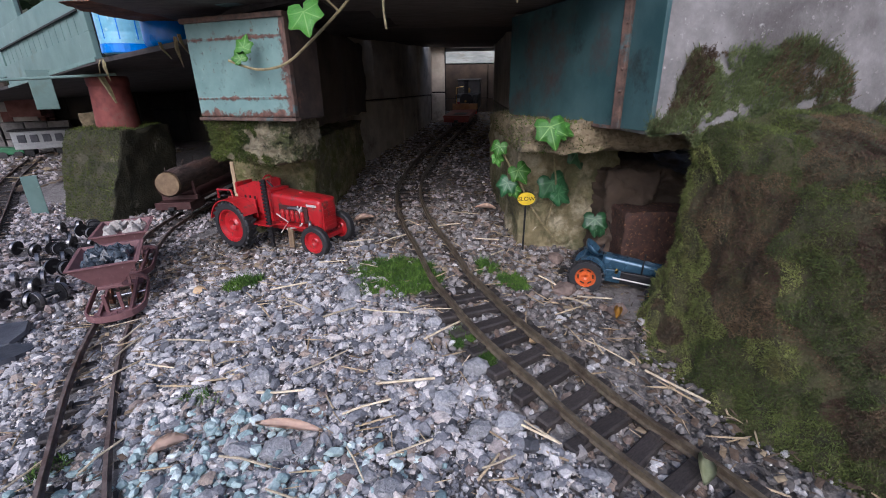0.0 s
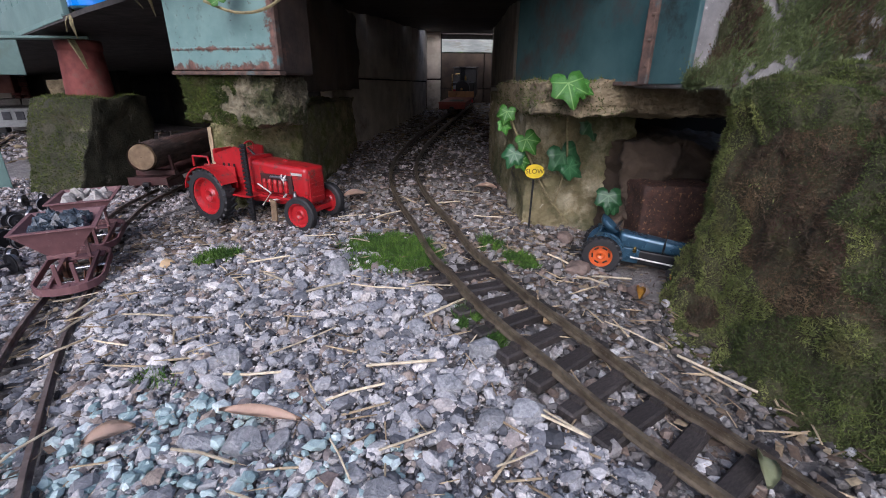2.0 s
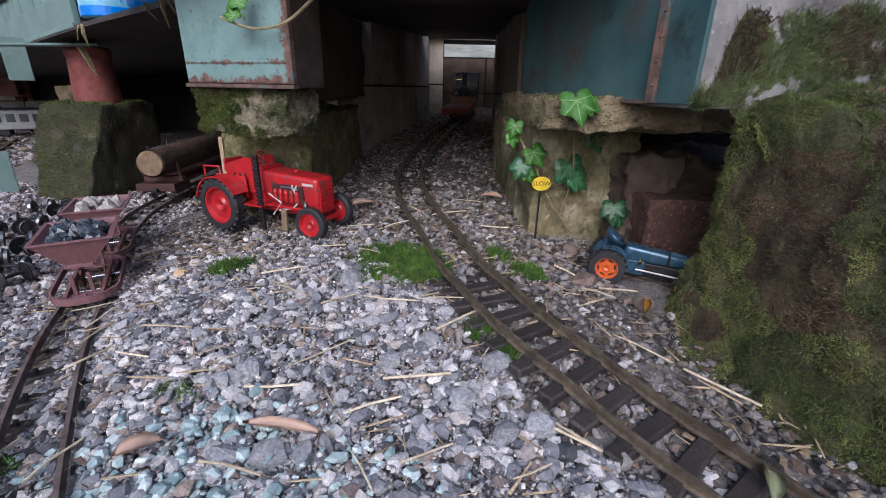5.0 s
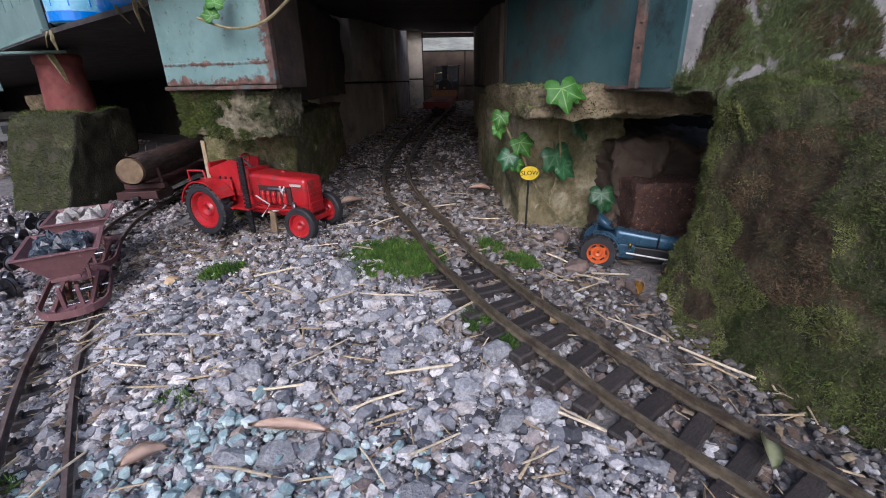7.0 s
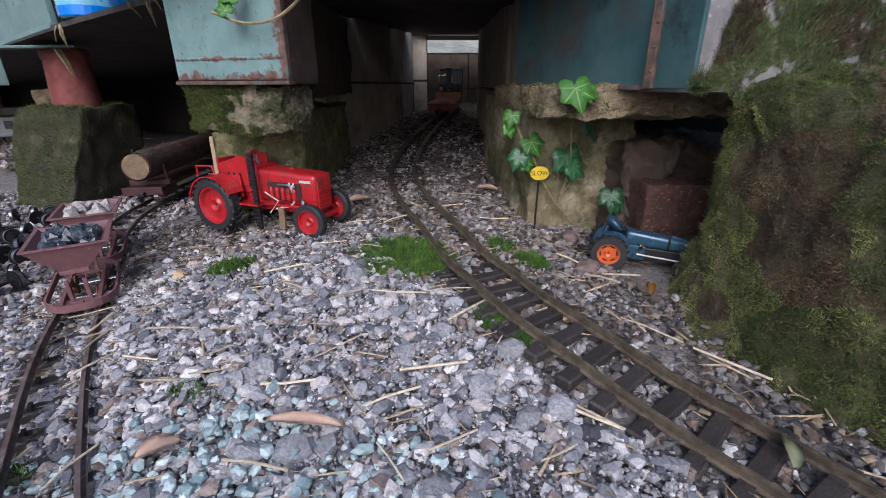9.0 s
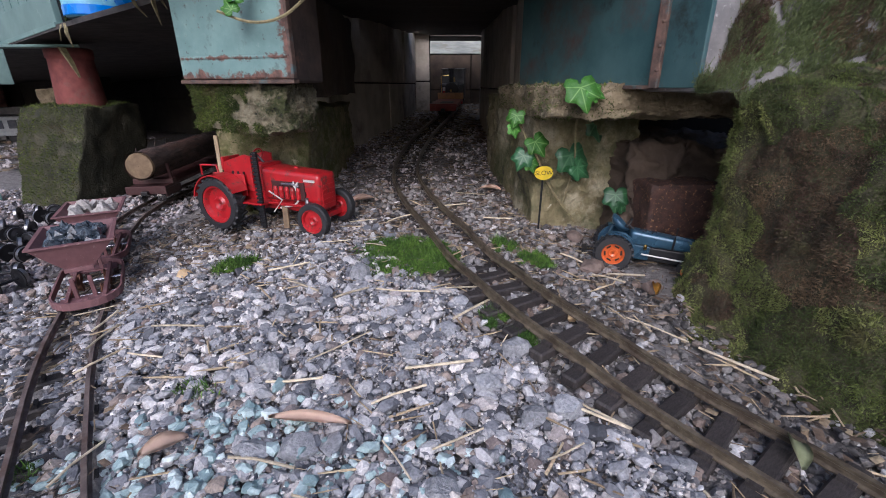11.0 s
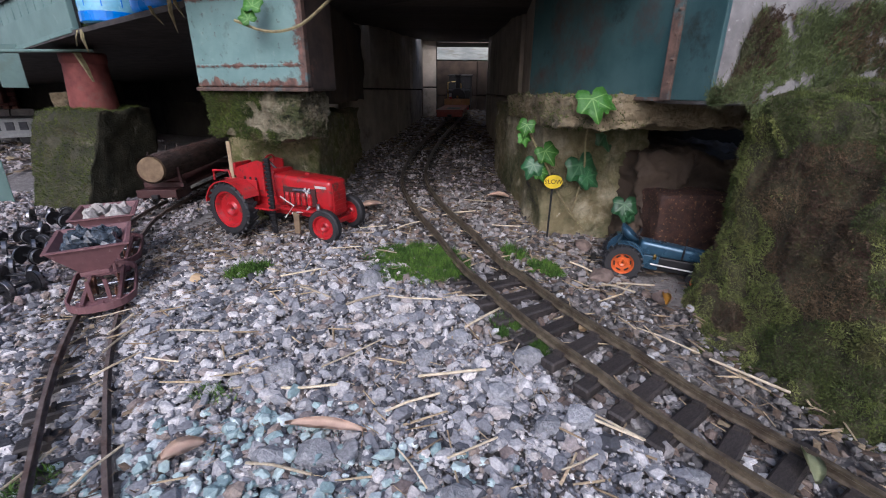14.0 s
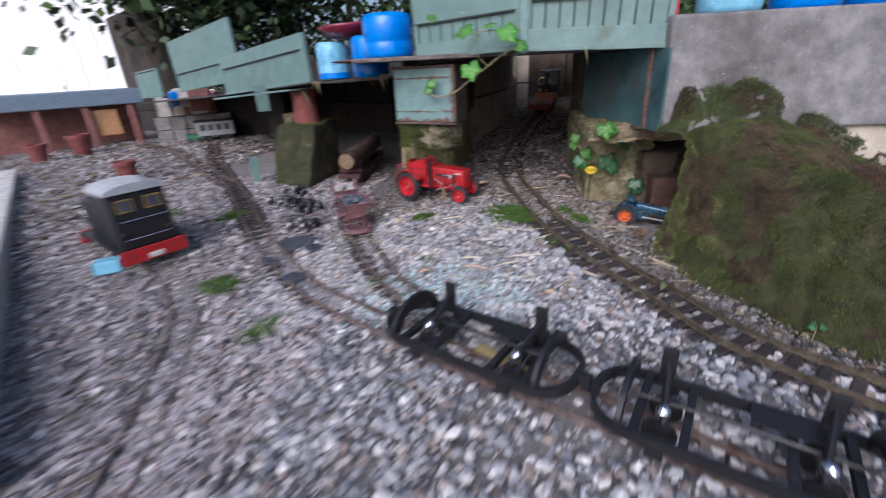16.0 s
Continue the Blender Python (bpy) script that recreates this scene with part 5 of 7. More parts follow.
        part("filter_bowl", lathe([(0.0022, 0), (0.0024, 0.004), (0.0016, 0.007), (0.0018, 0.009)], pose(0.0455, s * 0.0158, 0.031), 10), M_STEEL, t, "small steel filter bowl")
    part("filler_cap", lathe([(0.0026, 0), (0.0026, 0.0016), (0.0012, 0.0022)], pose(0.02, 0.003, 0.0665), 10), M_RED, t)
    for s in (-1, 1):
        part("badge_bar", box(0.043, 0.057, 0.0153 * s - 0.0004, 0.0153 * s + 0.0004, 0.0565, 0.059), M_GREYPIPE, t, "pale lettering strip")
    part("footplate", box(-0.034, -0.004, -0.03, 0.03, 0.03, 0.032, 0.0006), M_RED, t)
    return t


red_tractor(pose(-0.189, 0.518, 0.0185, 0, 0, -25.5))
stick = part("wooden_stick", box(-0.0022, 0.0022, -0.001, 0.001, 0.0, 0.102, 0.0006, pose(-0.279, 0.575, 0.012, 2, 1.5, 10)), M_WOOD)
chip = part("wooden_stake", tapered(-0.0035, 0.0035, 0.0012, 0.0012, 0.0, 0.024, 0.021, 0.0006), M_CUT)
chip.matrix_world = pose(-0.180, 0.488, 0.025, -6, -3, -20)
tagged(chip, "short weathered wooden stake leaning by the red tractor", "stake")
tagged(stick, "thin bare wooden stick standing behind the red tractor", "stick")


# ---- blue tractor ----
def blue_tractor(m):
    t = thing("model_tractor", "small metallic blue model tractor with orange wheels by the mossy bank", "model tractor", m)
    rr, rf, xb, xf = 0.0205, 0.0115, -0.036, 0.044
    for s in (-1, 1):
        wheel(t, "rear_wheel", pose(xb, 0.024 * s, rr, 0, 10, 0), rr, 0.011, 0.0125, M_TYRE, M_ORANGE, 18, 6)
        wheel(t, "front_wheel", pose(xf, 0.02 * s, rf), rf, 0.006, 0.0075, M_TYRE, M_ORANGE, 0, 4)
        part("mudguard", fender(xb, 0.014 * s, 0.0245 * s, rr + 0.0015, rr, 18, 112), M_BLUE, t)
        for k in range(6):
            part("rim_slot", box(-0.0026, 0.0026, 0.0012 * s, 0.0016 * s, 0.0078, 0.0096, 0.0, pose(xb, 0.024 * s, rr, 0, 60 * k + 20, 0)), M_BLACK, t, "dark slot in the rim")
        part("mudguard_side", lathe([(0.0205, -0.0007), (0.0205, 0.0007)], pose(xb + 0.003, 0.014 * s, rr + 0.003) @ Y90, 20), M_BLUE, t)
    part("bonnet", tapered(-0.02, 0.052, 0.0105, 0.009, 0.0285, 0.046, 0.041, 0.0045), M_BLUE, t, smooth=True)
    for y in (-0.004, 0.0, 0.004):
        part("bonnet_rib", box(-0.004, 0.048, y - 0.0005, y + 0.0005, 0.0425, 0.0438, 0.0003, pose(0, 0, 0, 0, 2, 0)), M_BLUE, t)
    part("engine", box(0.0, 0.046, -0.0075, 0.0075, 0.012, 0.028, 0.0015), M_BLACK, t)
    part("gearbox", box(-0.05, 0.004, -0.0085, 0.0085, 0.012, 0.03, 0.002), M_BLUE, t)
    part("rear_axle", lathe([(0.004, -0.02), (0.004, 0.02)], pose(xb, 0, rr) @ Y90, 12), M_BLUE, t)
    part("front_axle", box(xf - 0.002, xf + 0.002, -0.017, 0.017, 0.0105, 0.0135, 0.0006), M_BLUE, t)
    part("grille", box(0.051, 0.0535, -0.0075, 0.0075, 0.014, 0.039, 0.001), M_ORANGE, t)
    part("seat", lathe([(0.0005, 0.0), (0.006, 0.0008), (0.011, 0.004), (0.0135, 0.009), (0.0125, 0.0095), (0.0102, 0.0052), (0.0055, 0.002), (0.0005, 0.0012)], pose(-0.037, 0.004, 0.044, 0, 38, 0), 20, False), M_BLUE, t, "shiny blue pan seat", smooth=True)
    part("seat_post", tube([(-0.044, 0.003, 0.028), (-0.04, 0.004, 0.045)], 0.0016, 6), M_BLUE, t)
    part("fuel_tap", lathe([(0.0018, 0), (0.002, 0.004), (0.0012, 0.006)], pose(-0.002, -0.0102, 0.026), 8), M_BRASS, t)
    part("steering_wheel", tube([(-0.024 + 0.003 * math.cos(a), 0.0065 * math.sin(a), 0.05 + 0.0068 * math.cos(a)) for a in [2 * math.pi * i / 18 for i in range(18)]], 0.0008, 6, True), M_BLACK, t)
    part("steering_column", tube([(-0.012, 0, 0.042), (-0.024, 0, 0.05)], 0.0009, 6), M_BLACK, t)
    part("exhaust", tube([(0.026, -0.009, 0.03), (0.026, -0.0105, 0.04), (0.026, -0.0105, 0.056)], 0.0012, 8), M_BLACK, t)
    part("side_rail", tube([(-0.005, -0.0115, 0.02), (0.05, -0.0115, 0.0185)], 0.001, 6), M_GREYPIPE, t)
    for s in (-1, 1):
        part("lift_arm", tube([(-0.045, 0.006 * s, 0.016), (-0.066, 0.009 * s, 0.012)], 0.0011, 6), M_BLACK, t)
    part("draw_bar", box(-0.07, -0.064, -0.011, 0.011, 0.011, 0.013, 0.0004), M_BLACK, t)
    return t


bt = blue_tractor(pose(0.172, 0.405, 0.0055, 0, 3.5, -22))
bt.scale = (0.8, 0.8, 0.8)


# ---- tipper wagons ----
def rounded_loop(lx, ly, r, n=6):
    pts = []
    for cx, cy, a0 in ((lx - r, ly - r, 0), (-lx + r, ly - r, 90), (-lx + r, -ly + r, 180), (lx - r, -ly + r, 270)):
        for i in range(n + 1):
            a = radians(a0 + 90 * i / n)
            pts.append((cx + r * math.cos(a), cy + r * math.sin(a)))
    return pts


def wheelset(parent, y, z, r, mat_wheel, name="wheelset", gauge=0.0165):
    w = thing_part(name, parent, pose(0, y, z))
    part("axle", lathe([(0.0016, -0.031), (0.0016, 0.031)], pose(0, 0, 0, 0, 90, 0), 8), M_SILVER, w)
    for s in (-1, 1):
        part("wheel", lathe([(0.002, -0.002), (r * 0.8, -0.0015), (r, -0.002), (r, 0.002), (r * 1.14, 0.0022), (r * 1.14, 0.0034), (r * 0.8, 0.003), (0.002, 0.0034)], pose(gauge * s, 0, 0, 0, -90 * s, 0), 20), mat_wheel, w)
    return w


def tipper(m, label, load_mat, load_label, load_size, count):
    t = thing("tipper_wagon", label, "model wagon", m, group="tipper wagons")
    bm = bmesh.new()
    loop = rounded_loop(0.036, 0.064, 0.03)
    add_sweep(bm, [(x, y, 0.0155) for x, y in loop], [(-0.0012, -0.0035), (0.0012, -0.0035), (0.0012, 0.0035), (-0.0012, 0.0035)], True)
    part("frame_ring", bm, M_SKIP, t)
    for s in (-1, 1):
        part("sole_bar", box(s * 0.019 - 0.0022, s * 0.019 + 0.0022, -0.052, 0.052, 0.0125, 0.0175, 0.0006), M_SKIP, t)
    for s in (-1, 1):
        part("end_plate", box(-0.027, 0.027, s * 0.046 - 0.009, s * 0.046 + 0.009, 0.0125, 0.0145, 0.0006), M_SKIP, t)
        for k in (-1, 1):
            part("upright", box(k * 0.009 - 0.0022, k * 0.009 + 0.0022, s * 0.0395 - 0.0016, s * 0.0395 + 0.0016, 0.0145, 0.043, 0.0006, pose(0, 0, 0, -9 * s, 0, 0)), M_SKIP, t)
        part("cradle", box(-0.015, 0.015, s * 0.0345 - 0.002, s * 0.0345 + 0.002, 0.039, 0.043, 0.0008), M_SKIP, t)
        part("coupling", box(-0.004, 0.004, s * 0.058 - 0.001, s * 0.058 + 0.006, 0.0125, 0.018, 0.001), M_SKIP, t)
        for k in (-1, 1):
            part("bolt", lathe([(0.0016, 0), (0.0016, 0.001), (0.0008, 0.0016)], pose(k * 0.018, s * 0.046, 0.0145), 8), M_SKIP, t)
        wheelset(t, s * 0.021, 0.0085, 0.0088, M_RUST)
    bm = bmesh.new()
    outer = [(0.0125, 0.031, 0.040), (0.0405, 0.042, 0.0665), (0.043, 0.0445, 0.0672), (0.043, 0.0445, 0.0686), (0.0385, 0.040, 0.0686), (0.0115, 0.029, 0.0425)]
    rings = [[bm.verts.new((sx * x, sy * y, z)) for sx, sy in ((1, 1), (-1, 1), (-1, -1), (1, -1))] for x, y, z in outer]
    for a, b in zip(rings, rings[1:]):
        for i in range(4):
            bm.faces.new((a[i], a[(i + 1) % 4], b[(i + 1) % 4], b[i]))
    bm.faces.new(rings[0][::-1])
    bm.faces.new(rings[-1])
    bmesh.ops.recalc_face_normals(bm, faces=bm.faces[:])
    part("hopper", bm, M_SKIP, t)
    P = np.stack([rng.uniform(-0.027, 0.027, count), rng.uniform(-0.03, 0.03, count)], -1)
    z = 0.0625 + 0.008 * (1 - np.hypot(P[:, 0] / 0.036, P[:, 1] / 0.04)) + rng.uniform(-0.002, 0.002, count)
    lumps = scatter("load", stone_shapes(8, 0.85), np.column_stack([P, z]), rng.uniform(*load_size, count), 0.8, load_mat)
    lumps.parent = t
    tagged(lumps, load_label)
    t.scale = (0.66, 0.84, 0.87)
    return t


def on_line(line, y):
    pts = smooth_line([(a, b, 0) for a, b in line], 0.004)
    i = min(range(1, len(pts) - 1), key=lambda k: abs(pts[k].y - y))
    d = pts[i + 1] - pts[i - 1]
    return pts[i], math.degrees(math.atan2(-d.x, d.y))


p, a = on_line(LINE_SKIP, 0.404)
p.x += 0.005
tipper(pose(p.x, p.y, gz(p.x, p.y) + 0.004, 0, 0, a), "dusty red-brown tipper wagon heaped with black coal", M_COAL, "black glassy coal lumps", (0.005, 0.011), 80)
p, a = on_line(LINE_SKIP, 0.513)
p.x += 0.003
tipper(pose(p.x, p.y, gz(p.x, p.y) + 0.004, 0, 0, a), "dusty red-brown tipper wagon filled with whitish stones", M_LIME, "whitish stone lumps", (0.007, 0.0125), 22)


# ---- log wagon ----
def log_wagon(m):
    t = thing("log_wagon", "red-brown bogie wagon carrying one thick bark-covered log", "model wagon", m)
    part("deck", box(-0.028, 0.028, -0.03, 0.3, 0.021, 0.026, 0.001), M_SHADERED, t)
    for y in (0.0, 0.27):
        part("bolster", box(-0.031, 0.031, y - 0.006, y + 0.006, 0.0255, 0.034, 0.001), M_SHADERED, t)
        for s in (-1, 1):
            part("stake", box(s * 0.0285 - 0.002, s * 0.0285 + 0.002, y - 0.0025, y + 0.0025, 0.03, 0.056, 0.0006, pose(0, 0, 0, 0, -4 * s, 0)), M_SHADERED, t)
            part("bogie_frame", box(s * 0.026 - 0.0016, s * 0.026 + 0.0016, y - 0.026, y + 0.026, 0.008, 0.0205, 0.001), M_SHADERED, t)
        for d in (-0.017, 0.017):
            wheelset(t, y + d, 0.0095, 0.0095, M_SILVER, gauge=0.0155)
    part("buffer_beam", box(-0.03, 0.03, -0.034, -0.0305, 0.014, 0.027, 0.001), M_SHADERED, t)
    part("coupling", box(-0.005, 0.005, -0.042, -0.0345, 0.014, 0.02, 0.001), M_BLACK, t)
    return t


p, a = on_line(LINE_SKIP, 0.775)
wl_m = pose(p.x, p.y, gz(p.x, p.y) + 0.010, 0, 0, a)
log_wagon(wl_m)
log = thing("log", "thick round log with rough bark and a pale sawn end", "log", wl_m @ pose(0, -0.035, 0.0595, 0, 0, 0))
bm = bmesh.new()
n, rows = 22, []
for i in range(40):
    y = i * 0.0085
    rows.append([])
    for j in range(n):
        a = 2 * math.pi * j / n
        q = 0.0228 + 0.0014 * noise.noise(Vector((math.cos(a) * 2, math.sin(a) * 2, y * 40))) + 0.0022 * noise.noise(Vector((math.cos(a) * 6, math.sin(a) * 6, y * 150)))
        rows[-1].append(bm.verts.new((q * math.cos(a) + 0.003 * math.sin(y * 12), y, q * math.sin(a))))
for a, b in zip(rows, rows[1:]):
    for j in range(n):
        bm.faces.new((a[j], b[j], b[(j + 1) % n], a[(j + 1) % n]))
part("bark", bm, M_BARK, log, smooth=True)
part("sawn_end", lathe([(0.0005, -0.0018), (0.008, -0.0016), (0.0195, -0.0012), (0.0208, 0.004)], pose(0, 0, 0, -90, 0, 0), 22, False), M_CUT, log, "pale sawn end")
part("sawn_end", lathe([(0.0208, -0.004), (0.0195, 0.001), (0.0005, 0.0015)], pose(0.003 * math.sin(0.3315 * 12), 0.3315, 0, -90, 0, 0), 22, False), M_CUT, log, "pale sawn end")
for i in range(6):
    a, y = random.uniform(0.3, 2.8), random.uniform(0.02, 0.2)
    part("bark_splinter", tube([(0.0228 * math.cos(a), y, 0.0228 * math.sin(a)), (0.027 * math.cos(a), y + 0.004, 0.0275 * math.sin(a)), (0.031 * math.cos(a), y + 0.012, 0.031 * math.sin(a))], 0.0009, 5), M_BARK, log)


# ---- black underframes ----
def underframe(m):
    t = thing("wagon_underframe", "bare black wagon underframe with arched cradles and upright posts", "model wagon", m, group="black underframes")
    loop = rounded_loop(0.096, 0.036, 0.03)
    part("frame_ring", add_sweep(bmesh.new(), [(x, y, 0.02) for x, y in loop], [(-0.0022, -0.0045), (0.0022, -0.0045), (0.0022, 0.0045), (-0.0022, 0.0045)], True), M_BLACK, t)
    for s in (-1, 1):
        part("cross_member", box(s * 0.062 - 0.003, s * 0.062 + 0.003, -0.034, 0.034, 0.017, 0.023, 0.0008), M_BLACK, t)
        part("cross_member", box(s * 0.03 - 0.003, s * 0.03 + 0.003, -0.034, 0.034, 0.017, 0.023, 0.0008), M_BLACK, t)
        for dx in (0.072,):
            part("cradle", add_sweep(bmesh.new(), [(s * dx, 0.031 * math.cos(a), 0.022 + 0.021 * math.sin(a)) for a in [math.pi * i / 12 for i in range(13)]], [(-0.0058, -0.002), (0.0058, -0.002), (0.0058, 0.002), (-0.0058, 0.002)], up=Vector((1, 0, 0))), M_BLACK, t)
        part("post", box(s * 0.05 - 0.0055, s * 0.05 + 0.0055, 0.029, 0.034, 0.02, 0.054, 0.001), M_BLACK, t)
        part("brace", tube([(s * 0.05, 0.03, 0.042), (s * 0.044, -0.02, 0.022)], 0.0024, 6), M_BLACK, t)
        part("axle_box", box(s * 0.046 - 0.006, s * 0.046 + 0.006, -0.0395, -0.0345, 0.008, 0.022, 0.001), M_BLACK, t)
        part("axle_box", box(s * 0.046 - 0.006, s * 0.046 + 0.006, 0.0345, 0.0395, 0.008, 0.022, 0.001), M_BLACK, t)
        w = wheelset(t, 0, 0.0105, 0.0105, M_BLACK)
        w.matrix_basis = pose(s * 0.046, 0, 0.0105, 0, 0, 90)
        part("coupling", box(s * 0.1 - 0.007, s * 0.1 + 0.007, -0.005, 0.005, 0.015, 0.024, 0.001), M_BLACK, t)
    part("side_plate", box(0.006, 0.05, 0.012, 0.036, 0.0245, 0.0265, 0.0006), M_BLACK, t, "flat black plate")
    part("brake_rod", tube([(-0.07, 0.004, 0.0245), (0.0, 0.004, 0.0265), (0.07, 0.004, 0.0245)], 0.0017, 6), M_BLACK, t)
    for s in (-1, 1):
        part("bearing", lathe([(0.001, 0), (0.0048, 0.0005), (0.0052, 0.006), (0.003, 0.0085), (0.0008, 0.009)], pose(s * 0.046, -0.012, 0.0245), 14), M_SILVER, t, "bright steel bearing cap")
    return t


uf = underframe(pose(-0.074, 0.016, gz(-0.074, 0.016) + 0.009, 0, 0, -26))
copy_thing(uf, pose(0.113, -0.072, gz(0.113, -0.072) + 0.009, 0, 0, -25))

strip_m = part("wooden_strip", box(-0.03, 0.03, -0.0045, 0.0045, 0, 0.004, 0.0008, pose(-0.05, 0.022, gz(-0.05, 0.022) + 0.004, 2, 0, -30)), mat("dull_yellow_wood", (0.2, 0.16, 0.06), (0.34, 0.27, 0.12), 90, 0.8, bump=0.4, depth=0.0006, stretch=(0.3, 3, 1)))
tagged(strip_m, "dull yellow wooden strip lying under the black underframe", "wood strip")

# ---- spare wheelsets and slates in the yard ----
def spare_wheels(m):
    t = thing("spare_wheelset", "spare black wheelset with bright steel rims lying on the gravel", "wheelset", m, group="spare wheelsets")
    part("axle", lathe([(0.0025, -0.033), (0.0025, 0.033)], pose(0, 0, 0, 0, 90, 0), 8), M_BLACK, t)
    for s in (-1, 1):
        w = part("wheel", lathe([(0.003, -0.003), (0.010, -0.002), (0.0135, -0.003), (0.0145, -0.003), (0.0145, 0.003), (0.017, 0.0034), (0.017, 0.005), (0.010, 0.004), (0.003, 0.005)], pose(0.0215 * s, 0, 0, 0, -90 * s, 0), 24), M_BLACK, t)
        part("rim", lathe([(0.0146, -0.0031), (0.0149, -0.0028), (0.0149, 0.0031), (0.0146, 0.0032)], pose(0.0215 * s, 0, 0, 0, -90 * s, 0), 24, False), M_STEEL, w, "bright steel tread")
    return t


SPARE = [(-0.44, 0.44, 70), (-0.5, 0.48, 35), (-0.62, 0.69, 20), (-0.59, 0.7, -50), (-0.48, 0.545, -10), (-0.462, 0.462, 20), (-0.492, 0.515, -15), (-0.53, 0.545, 40), (-0.555, 0.585, -30), (-0.535, 0.605, 10), (-0.585, 0.625, 35), (-0.575, 0.665, -20), (-0.51, 0.57, 80), (-0.60, 0.585, 5)]
sw = spare_wheels(pose(-0.47, 0.43, gz(-0.47, 0.43) + 0.0102, 4, 8, 12))
sw.scale = (0.6, 0.6, 0.6)
for x, y, a in SPARE:
    copy_thing(sw, pose(x, y, gz(x, y) + 0.0102, random.uniform(0, 90), random.uniform(-12, 12), a))


def slate(m, sx, sy, seed, label):
    bm = bmesh.new()
    r = random.Random(seed)
    pts = [(sx * math.cos(a) * r.uniform(0.75, 1.15), sy * math.sin(a) * r.uniform(0.75, 1.15)) for a in [2 * math.pi * i / 7 for i in range(7)]]
    lo, hi = [bm.verts.new((x, y, 0)) for x, y in pts], [bm.verts.new((x * 0.96, y * 0.96, 0.004 + r.uniform(-0.0006, 0.0006))) for x, y in pts]
    bm.faces.new(lo[::-1])
    bm.faces.new(hi)
    for i in range(7):
        bm.faces.new((lo[i], lo[(i + 1) % 7], hi[(i + 1) % 7], hi[i]))
    bmesh.ops.transform(bm, matrix=m, verts=bm.verts[:])
    return tagged(part("slate", bm, M_SLATE), label, "slate", group="broken slates")


slate(pose(-0.437, 0.362, gz(-0.437, 0.362) + 0.003, 3, -4, 20), 0.04, 0.032, 1, "broken piece of dark slate lying on the chippings")
slate(pose(-0.452, 0.287, gz(-0.452, 0.287) + 0.006, -2, 3, -20), 0.016, 0.012, 2, "small dark slate by the siding rail")
slate(pose(-0.385, 0.24, gz(-0.385, 0.24) + 0.004, 3, 2, 50), 0.022, 0.019, 3, "dark slate fragment beside the siding")
slate(pose(-0.39, 0.335, gz(-0.39, 0.335) + 0.004, 3, 8, 80), 0.02, 0.018, 5, "dark slate fragment beside the tipper siding")


# ---- black locomotive in the yard ----
def yard_loco(m):
    t = thing("model_locomotive", "boxy black model locomotive with a grey roof and red buffer beam", "model locomotive", m)
    part("cab", box(-0.042, 0.042, 0.0, 0.075, 0.034, 0.128, 0.003), M_BLACK, t)
    part("bonnet", box(-0.033, 0.033, 0.0745, 0.19, 0.034, 0.098, 0.005), M_BLACK, t)
    bm = bmesh.new()
    sec = [(-0.047, 0.0)] + [(0.047 * math.cos(math.pi - math.pi * i / 10), 0.002 + 0.012 * math.sin(math.pi * i / 10)) for i in range(11)] + [(0.047, 0.0)]
    add_sweep(bm, [(0, -0.005, 0.128), (0, 0.08, 0.128)], [(a, b) for a, b in sec])
    part("roof", bm, paint("dull_grey_roof", (0.4, 0.42, 0.43), 0.5), t, "dull pale grey cab roof")
    part("footplate", box(-0.05, 0.05, -0.004, 0.196, 0.029, 0.0345, 0.001), M_BLACK, t)
    part("buffer_beam", box(-0.051, 0.051, -0.009, -0.0038, 0.012, 0.036, 0.001), M_RED, t, "bright red buffer beam")
    part("front_beam", box(-0.051, 0.051, 0.1958, 0.201, 0.012, 0.036, 0.001), M_RED, t, "bright red buffer beam")
    part("coupling", box(-0.011, 0.011, -0.0135, -0.0088, 0.016, 0.024, 0.001), M_GREYPIPE, t, "pale coupling block")
    for s in (-1, 1):
        w = part("window_frame", box(s * 0.021 - 0.0125, s * 0.021 + 0.0125, -0.0015, 0.0003, 0.096, 0.118, 0.0008), M_BRASS, t, "brass window surround")
        part("pane", box(s * 0.021 - 0.010, s * 0.021 + 0.010, -0.0021, -0.0012, 0.0985, 0.1155), M_SLATE, w, "dark cab window")
        part("running_board", box(s * 0.05 - 0.004, s * 0.05 + 0.004, 0.0, 0.19, 0.0345, 0.0365, 0.0006), M_BLACK, t)
        part("side_frame", box(s * 0.032 - 0.002, s * 0.032 + 0.002, 0.01, 0.185, 0.008, 0.029, 0.001), M_BLACK, t)
        part("lamp", lathe([(0.001, 0), (0.005, 0.001), (0.0055, 0.005), (0.004, 0.006)], pose(s * 0.036, -0.0015, 0.06, 90, 0, 0), 12), M_BLACK, t)
    part("handrail", tube([(-0.036, -0.004, 0.083), (0.036, -0.004, 0.083)], 0.001, 6), M_SILVER, t, "bright steel handrail")
    part("handrail", tube([(-0.036, -0.004, 0.052), (0.036, -0.004, 0.052)], 0.001, 6), M_SILVER, t, "bright steel handrail")
    for y in (0.045, 0.14):
        wheelset(t, y, 0.0145, 0.0145, M_BLACK)
    part("chimney", lathe([(0.007, 0), (0.006, 0.002), (0.006, 0.02), (0.008, 0.022), (0.008, 0.025)], pose(0, 0.16, 0.096), 14), M_BLACK, t)
    return t


yard_loco(pose(-0.652, 0.272, gz(-0.652, 0.272) + 0.009, 0, 0, 62.5))
box_pale = part("pale_blue_box", box(-0.02, 0.02, -0.014, 0.014, 0, 0.022, 0.002, pose(-0.735, 0.255, gz(-0.73, 0.255), 0, 0, 30)), M_DRUM_PALE)
